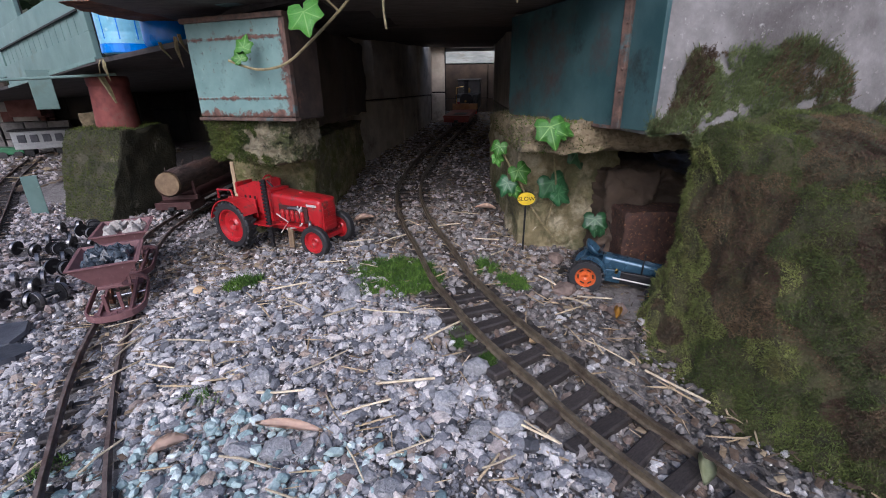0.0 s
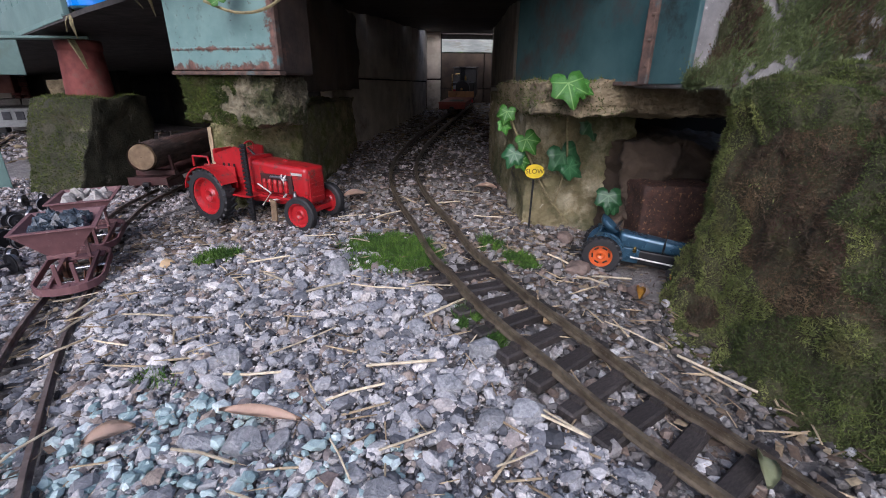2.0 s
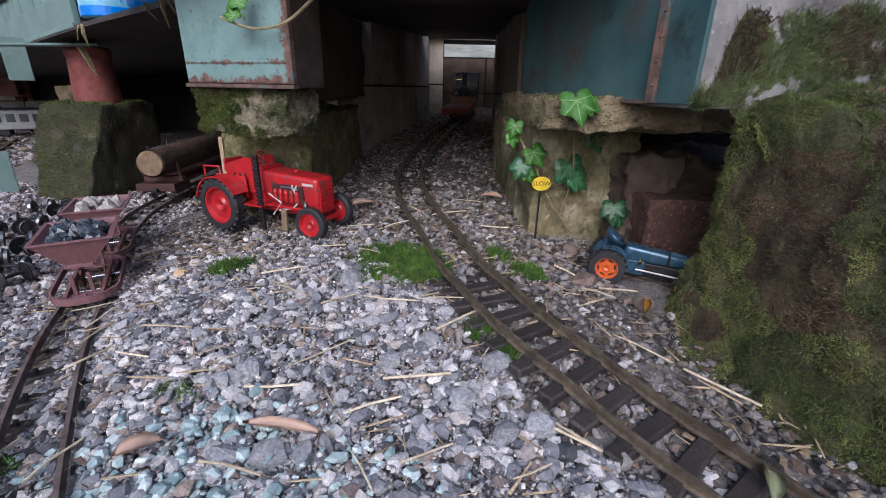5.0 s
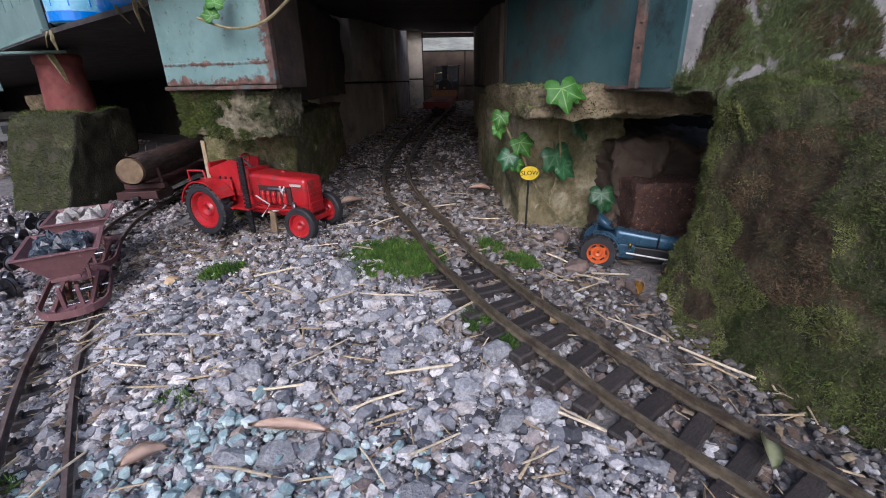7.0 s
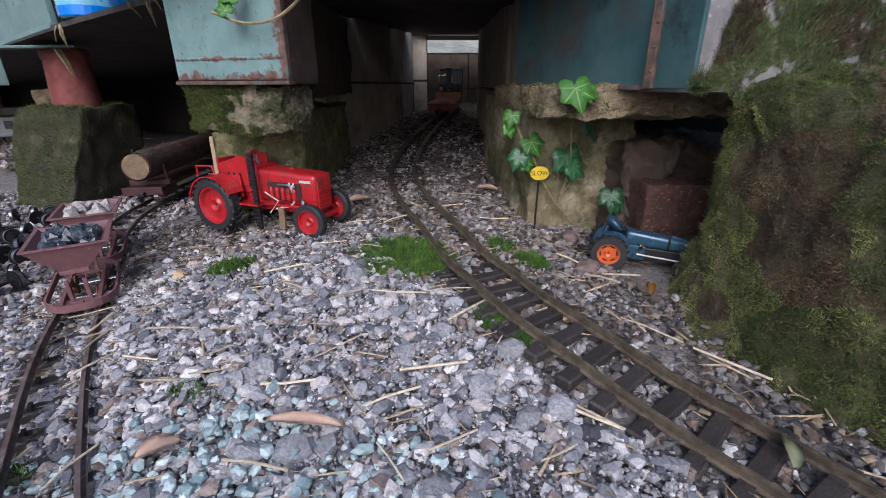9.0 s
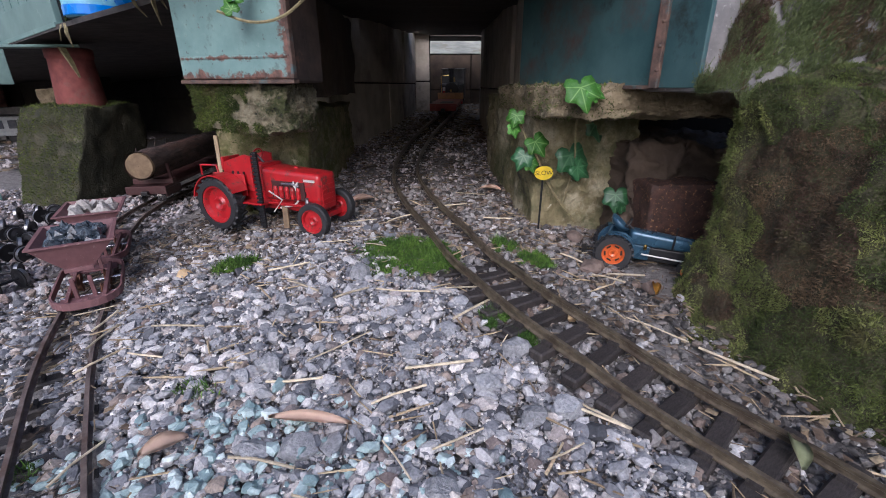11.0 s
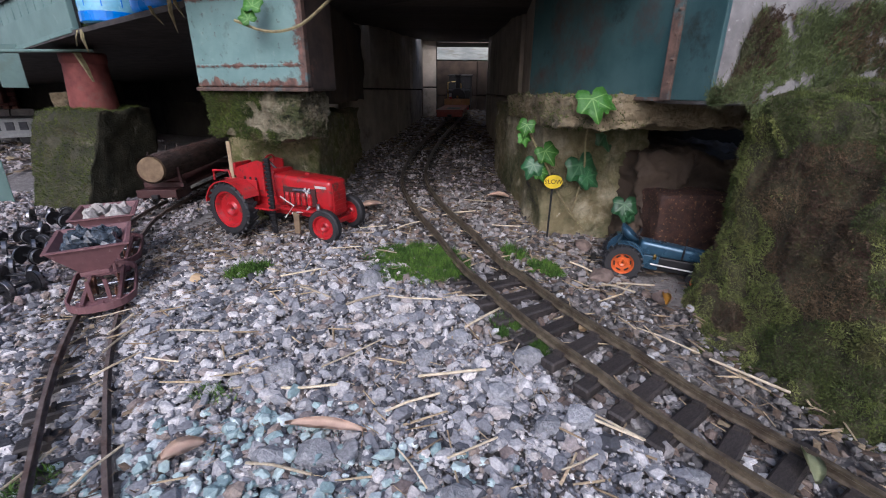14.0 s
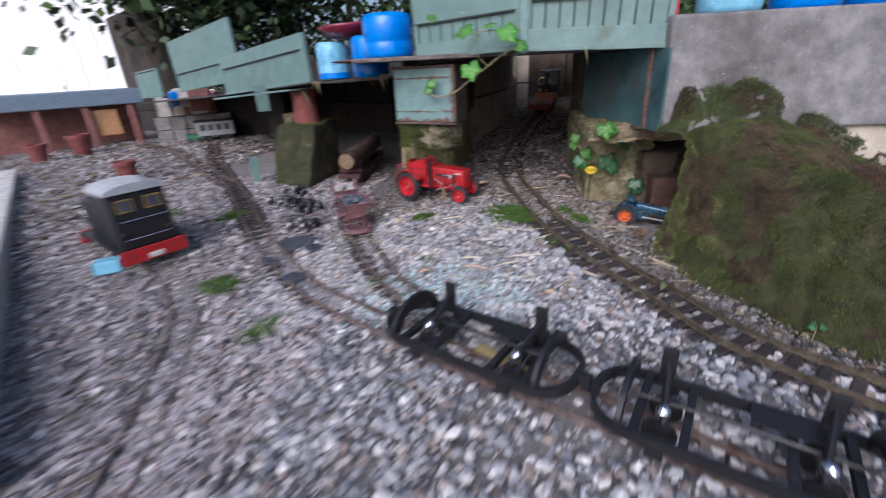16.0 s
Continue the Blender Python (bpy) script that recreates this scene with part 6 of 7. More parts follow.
tagged(box_pale, "small pale blue box on the ground beside the black locomotive", "box")


# ---- the train in the tunnel ----
def flat_wagon(m):
    t = thing("flat_wagon", "long dull red flat wagon with a buff end board", "model wagon", m)
    M = paint("dull_red_paint", (0.3, 0.055, 0.05), 0.5)
    part("deck", box(-0.042, 0.042, 0.0, 0.21, 0.03, 0.036, 0.0015), M, t)
    part("dark_patch", box(-0.014, 0.026, 0.035, 0.085, 0.0358, 0.0372, 0.0006), M_SLATE, t, "dark slate-coloured patch")
    for k, x in enumerate((-0.03, 0.0, 0.03)):
        part("end_board", box(x - 0.0145, x + 0.0145, 0.198, 0.206, 0.036, 0.056, 0.001), M_BUFF, t, "buff wooden end board")
    part("tail_lamp", lathe([(0.004, 0), (0.0045, 0.004), (0.003, 0.008), (0.002, 0.012)], pose(-0.022, 0.194, 0.056), 10), M_RED, t, "red tail lamp")
    part("lamp_body", box(-0.0262, -0.0178, 0.1905, 0.1975, 0.062, 0.074, 0.001), M_GREYPIPE, t, "white lamp body")
    for s in (-1, 1):
        part("sole_bar", box(s * 0.034 - 0.002, s * 0.034 + 0.002, 0.004, 0.206, 0.018, 0.03, 0.0008), M, t)
    part("buffer_beam", box(-0.04, 0.04, -0.003, 0.001, 0.016, 0.031, 0.0008), M, t)
    part("coupling", box(-0.006, 0.006, -0.012, -0.003, 0.016, 0.023, 0.001), M_BLACK, t)
    for y in (0.04, 0.17):
        wheelset(t, y, 0.0125, 0.0125, M_BLACK)
    return t


def steam_loco(m):
    t = thing("steam_locomotive", "small black steam locomotive with brass fittings in the tunnel", "model locomotive", m)
    part("frame", box(-0.036, 0.036, 0, 0.2, 0.022, 0.03, 0.001), M_BLACK, t)
    part("boiler", lathe([(0.001, 0), (0.025, 0.0), (0.0275, 0.003), (0.0275, 0.13), (0.001, 0.131)], pose(0, 0.004, 0.062, -90, 0, 0), 24, False), M_BLACK, t, smooth=False)
    part("smokebox_dart", lathe([(0.004, 0), (0.003, 0.003), (0.001, 0.004)], pose(0, 0.003, 0.062, 90, 0, 0), 10), M_BRASS, t, "brass door dart")
    part("chimney", lathe([(0.011, 0), (0.0085, 0.004), (0.0085, 0.042), (0.012, 0.045), (0.012, 0.05), (0.008, 0.05)], pose(0, 0.022, 0.085), 16), M_BLACK, t)
    part("dome", lathe([(0.011, 0), (0.0105, 0.012), (0.007, 0.018), (0.001, 0.02)], pose(0, 0.07, 0.087), 16), M_BRASS, t, "brass dome")
    part("tank", box(-0.042, -0.022, 0.03, 0.13, 0.03, 0.082, 0.003), M_BLACK, t)
    part("tank", box(0.022, 0.042, 0.03, 0.13, 0.03, 0.082, 0.003), M_BLACK, t)
    part("cab", box(-0.042, 0.042, 0.13, 0.19, 0.03, 0.128, 0.002), M_BLACK, t)
    part("cab_roof", box(-0.046, 0.046, 0.122, 0.196, 0.128, 0.132, 0.0015), M_BLACK, t)
    for s in (-1, 1):
        part("spectacle_ring", tube([(s * 0.022 + 0.009 * math.cos(a), 0.1295, 0.108 + 0.009 * math.sin(a)) for a in [2 * math.pi * i / 16 for i in range(16)]], 0.0012, 6, True), M_BLACK, t)
        part("cylinder", lathe([(0.011, 0), (0.011, 0.03)], pose(s * 0.036, 0.012, 0.03, -90, 0, 0), 14), M_BLACK, t)
    part("buffer_beam", box(-0.042, 0.042, -0.004, 0.0005, 0.018, 0.036, 0.001), M_RED, t, "red buffer beam")
    part("whistle_pipe", tube([(-0.034, 0.01, 0.03), (-0.034, 0.006, 0.11), (-0.008, 0.006, 0.112)], 0.0016, 6), M_BRASS, t, "brass pipe")
    for y in (0.05, 0.1, 0.15):
        wheelset(t, y, 0.0135, 0.0135, M_BLACK)
    return t


p, a = on_line(LINE_MAIN, 1.43)
flat_wagon(pose(p.x, p.y, gz(p.x, p.y) + 0.0125, 2.7, 0, a))
p, a = on_line(LINE_MAIN, 1.665)
steam_loco(pose(p.x, p.y, gz(p.x, p.y) + 0.0125, 2.7, 0, a))


# ---- chimney pot, drums and bowl on the viaduct ----
def drum(m, r, h, material, label, band=None, ribs=0):
    t = thing("drum", label, "drum", m, group="drums on the viaduct")
    part("shell", lathe([(r * 0.9, 0), (r * 0.97, h * 0.03), (r, h * 0.1), (r, h * 0.34), (r * 0.985, h * 0.36), (r, h * 0.38), (r, h * 0.72), (r * 0.97, h * 0.88), (r * 0.88, h * 0.97), (r * 0.8, h * 0.99), (r * 0.78, h * 0.955), (0.0005, h * 0.955)], None, 36, False), material, t, smooth=True)
    part("base", lathe([(0.0005, 0.0004), (r * 0.9, 0.0004), (r * 0.9, 0.002)], None, 24, False), material, t)
    for s in (-1, 1):
        part("bung", lathe([(0.005, 0), (0.005, 0.004), (0.003, 0.0045)], pose(s * r * 0.5, 0, h * 0.95), 12), material, t)
    if band:
        part("band", lathe([(r * 1.004, 0), (r * 1.02, 0.001), (r * 1.02, h * 0.15), (r * 1.004, h * 0.155)], pose(0, 0, h * 0.02), 32, False), band, t, "deep blue lower band")
    for i in range(ribs):
        a = 360 * i / ribs
        part("stave_line", box(r * 0.995, r * 1.008, -0.0008, 0.0008, h * 0.24, h * 0.8, 0.0003, pose(0, 0, 0, 0, 0, a)), M_DRUM, t, "dark vertical seam")
    return t


drum(pose(-0.287, 0.57, 0.286), 0.047, 0.077, M_DRUM, "tall bright blue plastic drum on the rusty plate")
drum(pose(-0.346, 0.63, 0.2535), 0.037, 0.079, M_DRUM, "bright blue plastic drum under the bowl's rim")
drum(pose(-0.458, 0.704, 0.251), 0.035, 0.078, M_DRUM_PALE, "pale blue drum with a deep blue lower band", M_DRUM, 10)
drum(pose(0.345, 0.425, 0.314), 0.042, 0.085, M_DRUM, "bright blue drum standing on the concrete wall")
drum(pose(0.243, 0.408, 0.314), 0.04, 0.075, M_DRUM_PALE, "pale blue drum standing on the concrete wall")
drum(pose(0.445, 0.437, 0.314), 0.044, 0.085, M_DRUM, "bright blue drum at the wall's far end")
bowl = part("bowl", lathe([(0.001, 0), (0.03, 0.001), (0.052, 0.012), (0.06, 0.022), (0.062, 0.027), (0.058, 0.028), (0.05, 0.016), (0.03, 0.006), (0.001, 0.005)], pose(-0.415, 0.705, 0.3335, 2, -3, 0), 36, False), M_MAROON, None, smooth=True)
tagged(bowl, "shallow maroon plastic bowl balanced on the drums", "bowl")
plate = part("rusty_plate", crag(-0.375, -0.15, 0.478, 0.625, 0.281, 0.2845, 0.0016, 14, 40, 41, None, 0.4), M_RUST)
tagged(plate, "flat rusty plate under the tall blue drum", "plate")
post_red = part("red_post", box(-0.004, 0.004, -0.004, 0.004, 0.3135, 0.36, 0.001, pose(0.164, 0.372, 0)), M_RED)
tagged(post_red, "short red post at the end of the concrete wall", "post")

pot = thing("chimney_pot", "weathered red terracotta pot upside down on the mossy block", "pot", pose(-0.624, 0.868, 0.1355, 0, 0, 0))
part("pot_body", lathe([(0.038, 0), (0.0385, 0.004), (0.034, 0.064), (0.0345, 0.066), (0.036, 0.0665), (0.036, 0.078), (0.033, 0.08), (0.03, 0.079), (0.03, 0.06), (0.033, 0.002)], None, 32, False), M_TERRA, pot, smooth=True)
pot.scale = (0.93, 0.93, 1.16)
part("pot_base", lathe([(0.0305, 0.072), (0.03, 0.074), (0.001, 0.074)], None, 24, False), M_TERRA, pot)
strip = part("torn_strip", add_sweep(bmesh.new(), [(-0.615, 0.835, 0.232), (-0.605, 0.83, 0.226), (-0.594, 0.826, 0.205), (-0.586, 0.824, 0.182)], [(-0.005, -0.0008), (0.005, -0.0008), (0.004, 0.0008), (-0.004, 0.0008)], scales=[0.6, 1.2, 1.0, 0.4]), M_STEM)
tagged(strip, "torn brown strip hanging over the terracotta pot", "strip")
tarp = part("drip_board", box(-0.24, 0.0, -0.004, 0.03, 0.0, 0.004, 0.001, pose(-0.585, 0.84, 0.2285, 0, -3, 33)), M_TEAL_CLEAN)
tagged(tarp, "thin faded teal board bridging from the pot to the viaduct", "board")


# ---- ivy ----
def leaf_mesh(name, material, fold=0.22):
    """An ivy leaf of five soft lobes, folded a little along its midrib."""
    outline = ((165, 0.3), (148, 0.5), (128, 0.62), (110, 0.66), (92, 0.58), (78, 0.62), (62, 0.8), (50, 0.8), (36, 0.68), (26, 0.66), (14, 0.8), (6, 0.95))
    bm = bmesh.new()
    mids = [bm.verts.new((x, 0, -0.05 * x * x)) for x in (-0.1, 0.1, 0.35, 0.62, 1.04)]
    for s in (-1, 1):
        rows = []
        for a, q in outline:
            x, y = math.cos(radians(a)) * q, math.sin(radians(a)) * q
            z = fold * y - 0.35 * y * y - 0.12 * max(x, 0) ** 2 + 0.035 * math.sin(a * 0.16)
            rows.append(bm.verts.new((x, s * y, z)))
        inner = [bm.verts.new((v.co.x * 0.55 + 0.04, v.co.y * 0.5, v.co.z * 0.42)) for v in rows]
        for k in range(len(rows) - 1):
            f = (rows[k], rows[k + 1], inner[k + 1], inner[k])
            bm.faces.new(f[::-1] if s > 0 else f)
        n = len(rows)
        hub = [0, 0, 0, 1, 1, 1, 1, 2, 2, 2, 3, 3]
        for k in range(n - 1):
            f = [inner[k], inner[k + 1], mids[hub[k + 1]]] + ([mids[hub[k]]] if hub[k] != hub[k + 1] else [])
            bm.faces.new(f[::-1] if s > 0 else f)
        for f in ((mids[0], rows[0], inner[0]), (rows[-1], mids[4], inner[-1]), (inner[-1], mids[4], mids[3])):
            bm.faces.new(f[::-1] if s > 0 else f)
    bmesh.ops.recalc_face_normals(bm, faces=bm.faces[:])
    bmesh.ops.solidify(bm, geom=bm.faces[:], thickness=0.02)
    me = bpy.data.meshes.new(name)
    bm.to_mesh(me)
    bm.free()
    me.materials.append(material)
    me.shade_smooth()
    return me


def veined(m, tint, width=0.035):
    """Pale veins that fan out from the leaf's stalk."""
    nt = m.node_tree
    bsdf = nt.nodes["Principled BSDF"]
    old = bsdf.inputs["Base Color"].links[0].from_socket
    co = nt.nodes.new("ShaderNodeTexCoord").outputs["Object"]
    best = None
    for a in (0, 48, -48, 100, -100):
        turn = nt.nodes.new("ShaderNodeVectorRotate")
        turn.rotation_type = "Z_AXIS"
        turn.inputs["Angle"].default_value = radians(-a)
        nt.links.new(co, turn.inputs["Vector"])
        sep = nt.nodes.new("ShaderNodeSeparateXYZ")
        nt.links.new(turn.outputs[0], sep.inputs[0])
        off, behind, both = nt.nodes.new("ShaderNodeMath"), nt.nodes.new("ShaderNodeMath"), nt.nodes.new("ShaderNodeMath")
        off.operation, behind.operation, both.operation = "ABSOLUTE", "LESS_THAN", "ADD"
        nt.links.new(sep.outputs["Y"], off.inputs[0]), nt.links.new(sep.outputs["X"], behind.inputs[0])
        behind.inputs[1].default_value = 0.0
        nt.links.new(off.outputs[0], both.inputs[0]), nt.links.new(behind.outputs[0], both.inputs[1])
        if best is None:
            best = both.outputs[0]
        else:
            low = nt.nodes.new("ShaderNodeMath")
            low.operation = "MINIMUM"
            nt.links.new(best, low.inputs[0]), nt.links.new(both.outputs[0], low.inputs[1])
            best = low.outputs[0]
    r = ramp(nt, (0.42, 0.42, 0.42), (0, 0, 0), 0.004, width)
    mx = nt.nodes.new("ShaderNodeMix")
    mx.data_type = "RGBA"
    mx.inputs[7].default_value = (*tint, 1)
    nt.links.new(best, r.inputs[0]), nt.links.new(r.outputs[0], mx.inputs[0]), nt.links.new(old, mx.inputs[6]), nt.links.new(mx.outputs[2], bsdf.inputs["Base Color"])


veined(M_LEAF, (0.3, 0.48, 0.16))
veined(M_LEAF_DARK, (0.14, 0.26, 0.13), 0.05)
LEAF, LEAF_DARK = leaf_mesh("leaf", M_LEAF), leaf_mesh("leaf", M_LEAF_DARK)


def put_leaf(parent, me, place, size, facing, turn, tip=-90):
    """A leaf at place that faces a way, its tip turned in its own plane."""
    z = Vector(facing).normalized()
    x = Vector((0, 0, 1)).cross(z).normalized()
    y = z.cross(x)
    m = Matrix(((x.x, y.x, z.x, place[0]), (x.y, y.y, z.y, place[1]), (x.z, y.z, z.z, place[2]), (0, 0, 0, 1)))
    ob = shared("leaf", me, parent, m @ pose(0, 0, 0, 0, 0, turn) @ Matrix.Diagonal((size, size, size, 1)))
    return ob


vine = thing("ivy_vine", "ivy shoot trailing from the girder across the steel box", "ivy")
part("stem", tube(smooth_line([(-0.030, 0.404, 0.287), (-0.058, 0.408, 0.282), (-0.09, 0.432, 0.262), (-0.122, 0.45, 0.241), (-0.15, 0.456, 0.223), (-0.178, 0.457, 0.219), (-0.206, 0.457, 0.228)], 0.006), 0.0013, 6), M_STEM, vine)
part("stem", tube(smooth_line([(-0.042, 0.404, 0.284), (-0.046, 0.403, 0.265), (-0.044, 0.402, 0.24)], 0.006), 0.001, 6), M_STEM, vine, "thin hanging root")
part("stem", tube(smooth_line([(-0.088, 0.431, 0.263), (-0.1, 0.42, 0.275), (-0.106, 0.415, 0.283)], 0.006), 0.001, 6), M_STEM, vine)
part("stem", tube(smooth_line([(-0.034, 0.404, 0.289), (-0.05, 0.397, 0.3), (-0.075, 0.395, 0.312), (-0.118, 0.394, 0.308)], 0.006), 0.001, 6), M_STEM, vine)
for pl, sz, fc, tn in (((-0.116, 0.42, 0.262), 0.024, (-0.2, -0.9, 0.5), -70), ((-0.058, 0.386, 0.31), 0.024, (0.1, -0.8, 0.6), -60), ((-0.115, 0.386, 0.314), 0.023, (-0.3, -0.6, 0.8), -150),
                       ((-0.168, 0.392, 0.335), 0.012, (0.1, -0.7, 0.7), -90), ((-0.08, 0.388, 0.318), 0.016, (-0.1, -0.4, 1.0), 160), ((-0.04, 0.392, 0.29), 0.016, (0.2, -0.8, 0.5), -20),
                       ((-0.187, 0.456, 0.238), 0.013, (-0.1, -0.9, 0.3), 80), ((-0.191, 0.455, 0.228), 0.011, (0.1, -0.9, 0.4), 120)):
    put_leaf(vine, LEAF, pl, sz, fc, tn)
ivy = thing("ivy_plant", "young ivy climbing on the stone pier", "ivy")
part("stem", tube(smooth_line([(0.135, 0.49, 0.025), (0.118, 0.488, 0.045), (0.1, 0.487, 0.07), (0.085, 0.486, 0.1), (0.072, 0.487, 0.12), (0.062, 0.487, 0.142)], 0.006), 0.0012, 6), M_STEM, ivy)
part("stem", tube(smooth_line([(0.118, 0.488, 0.045), (0.125, 0.484, 0.09), (0.115, 0.46, 0.13), (0.1, 0.41, 0.166)], 0.006), 0.001, 6), M_STEM, ivy)
for pl, sz, fc, tn, dk in (((0.096, 0.405, 0.166), 0.022, (0.0, -0.85, 0.5), -80, 0), ((0.106, 0.406, 0.164), 0.014, (0.3, -0.8, 0.5), -30, 0), ((0.061, 0.482, 0.14), 0.014, (-0.4, -0.9, 0.3), -100, 0), ((0.059, 0.483, 0.128), 0.011, (0.2, -0.9, 0.3), -80, 0),
                           ((0.082, 0.482, 0.114), 0.018, (0.0, -0.9, 0.4), -60, 0), ((0.071, 0.482, 0.1), 0.017, (-0.3, -0.9, 0.3), -110, 1), ((0.078, 0.481, 0.093), 0.012, (0.1, -0.9, 0.3), -70, 0),
                           ((0.119, 0.480, 0.1), 0.026, (0.2, -0.95, 0.2), -75, 1), ((0.127, 0.478, 0.088), 0.018, (0.3, -0.9, 0.3), -40, 1), ((0.168, 0.47, 0.06), 0.02, (-0.1, -0.9, 0.4), -90, 1), ((0.175, 0.468, 0.052), 0.015, (0.3, -0.9, 0.3), -50, 1),
                           ((0.15, 0.50, 0.13), 0.02, (0.2, -0.95, 0.2), -75, 1)):
    put_leaf(ivy, LEAF_DARK if dk else LEAF, pl, sz, fc, tn)

seedling = thing("seedling", "small round-leaved green seedling at the foot of the bank", "plant")
part("stem", tube([(0.262, 0.102, gz(0.262, 0.102)), (0.261, 0.1, 0.008)], 0.0007, 6), M_STEM, seedling)
for pl, sz, fc, tn in (((0.258, 0.1, 0.007), 0.0055, (-0.3, -0.5, 0.9), 200), ((0.264, 0.098, 0.009), 0.006, (0.1, -0.6, 0.9), -30), ((0.262, 0.105, 0.008), 0.005, (-0.1, -0.3, 1.0), 80)):
    put_leaf(seedling, LEAF_DARK, pl, sz, fc, tn)

# ---- speed sign ----
sign = thing("speed_sign", "yellow oval sign lettered SLOW on a thin black post", "sign", pose(0.0915, 0.476, 0.0, 0, 0, 0))
part("post", tube([(-0.001, 0.0015, gz(0.09, 0.476) - 0.004), (0.0, 0.0015, 0.084)], 0.0011, 8), M_BLACK, sign)
plate = part("sign_plate", lathe([(0.0095, 0), (0.0098, 0.0004), (0.0095, 0.0012)], pose(0, 0, 0.083, 90, 0, 0) @ Matrix.Diagonal((1, 0.74, 1, 1)), 32), M_YELLOW, sign, "yellow oval plate")
fc = bpy.data.curves.new("lettering", "FONT")
fc.body, fc.size, fc.align_x, fc.align_y, fc.extrude = "SLOW", 0.0066, "CENTER", "CENTER", 0.0001
fo = new("lettering_source", fc)
bpy.context.view_layer.update()
lm = bpy.data.meshes.new_from_object(fo.evaluated_get(bpy.context.evaluated_depsgraph_get()))
bpy.data.objects.remove(fo)
lm.materials.clear()
lm.materials.append(M_BLACK)
lo = new("lettering", lm)
lo.parent = plate
lo.matrix_basis = pose(0, -0.00135, 0.083, 90, 0, 0)
lo["label"] = "black letters SLOW"

# ---- grass tufts, straw, sticks and single stones ----
def tuft(x0, y0, rx, ry, n, length, label, material=M_GRASS):
    n = int(n * 4)
    a, q = rng.uniform(0, 2 * np.pi, n), np.sqrt(rng.uniform(0, 1, n)) * rng.uniform(0.6, 1.1, n)
    X, Y = x0 + rx * q * np.cos(a), y0 + ry * q * np.sin(a)
    P = np.column_stack([X, Y, ground_z(X, Y) + 0.001 + 0.004 * (1 - np.clip(q, 0, 1)) * rng.uniform(0.3, 1, n)])
    P = P[clump(P, 110, x0) + 0.5 * (1 - q[: len(P)]) > -0.02]
    N = np.tile([0.0, 0.0, 1.0], (len(P), 1))
    blades("grass_tuft", P, N, rng.uniform(0.3, 1.0, len(P)) * length * 0.6, 0.0004, material, 0.8, label, "grass")


tuft(-0.055, 0.425, 0.045, 0.032, 6000, 0.0048, "bright green mossy tuft beside the track")
tuft(-0.045, 0.388, 0.045, 0.02, 2400, 0.004, "low green moss spreading beside the track")
tuft(-0.02, 0.41, 0.02, 0.03, 3000, 0.0052, "bright green mossy tuft beside the track")
tuft(0.068, 0.398, 0.018, 0.02, 1500, 0.0044, "small green tuft beside the rail")
tuft(0.045, 0.43, 0.014, 0.02, 500, 0.007, "small green tuft beside the rail")
tuft(-0.205, 0.408, 0.022, 0.016, 900, 0.007, "flat green tuft among the chippings")
tuft(0.014, 0.302, 0.012, 0.014, 750, 0.0050, "green tuft between the sleepers")
tuft(0.03, 0.278, 0.01, 0.012, 600, 0.0050, "green tuft between the sleepers")
tuft(-0.232, 0.2, 0.014, 0.012, 60, 0.006, "sparse green tuft by the siding")
tuft(-0.165, 0.245, 0.02, 0.01, 45, 0.006, "sparse green blades among the chippings")
tuft(-0.66, 0.50, 0.035, 0.04, 1750, 0.0050, "green grassy patch beside the yard track")
tuft(-0.5, 0.22, 0.04, 0.03, 700, 0.008, "thin green grass between the sidings")
tuft(-0.36, 0.1, 0.03, 0.04, 500, 0.008, "thin green grass between the sidings")
tuft(-0.85, 0.5, 0.07, 0.05, 900, 0.009, "thin green grass along the outer siding")

ST = [(-0.01, 0.338, 0.04, -3), (-0.051, 0.336, 0.05, -9), (-0.204, 0.304, 0.033, 1), (-0.212, 0.278, 0.026, -7), (-0.089, 0.273, 0.038, 33), (-0.027, 0.254, 0.038, -3), (-0.05, 0.232, 0.038, 20), (0.054, 0.215, 0.034, -42),
      (-0.112, 0.192, 0.036, -11), (0.055, 0.21, 0.03, -40), (0.02, 0.28, 0.03, 60), (-0.13, 0.35, 0.03, -25), (-0.09, 0.335, 0.03, 35), (-0.2, 0.2, 0.03, 70), (-0.26, 0.31, 0.03, 75), (-0.245, 0.28, 0.03, 60), (-0.275, 0.335, 0.03, 85),
      (-0.05, 0.19, 0.03, -60), (0.03, 0.19, 0.024, 15), (-0.11, 0.245, 0.03, 5), (0.0, 0.31, 0.04, 40), (-0.15, 0.385, 0.03, 10), (0.12, 0.36, 0.03, -45), (0.105, 0.395, 0.04, -60), (0.14, 0.37, 0.03, -20), (0.13, 0.42, 0.03, 15),
      (0.085, 0.145, 0.05, -80), (0.16, 0.255, 0.04, -50), (0.125, 0.29, 0.045, -55), (-0.225, 0.17, 0.025, 65), (-0.24, 0.2, 0.04, 72), (-0.3, 0.36, 0.03, 40), (-0.08, 0.43, 0.03, -30), (-0.12, 0.44, 0.035, 15), (-0.1, 0.5, 0.03, 5),
      (-0.06, 0.51, 0.03, 40), (0.05, 0.5, 0.03, -20), (0.06, 0.46, 0.03, 50), (0.0, 0.55, 0.04, 25), (0.03, 0.6, 0.04, -35), (-0.02, 0.2, 0.03, 25), (-0.08, 0.17, 0.03, -15), (-0.14, 0.155, 0.025, 40)]
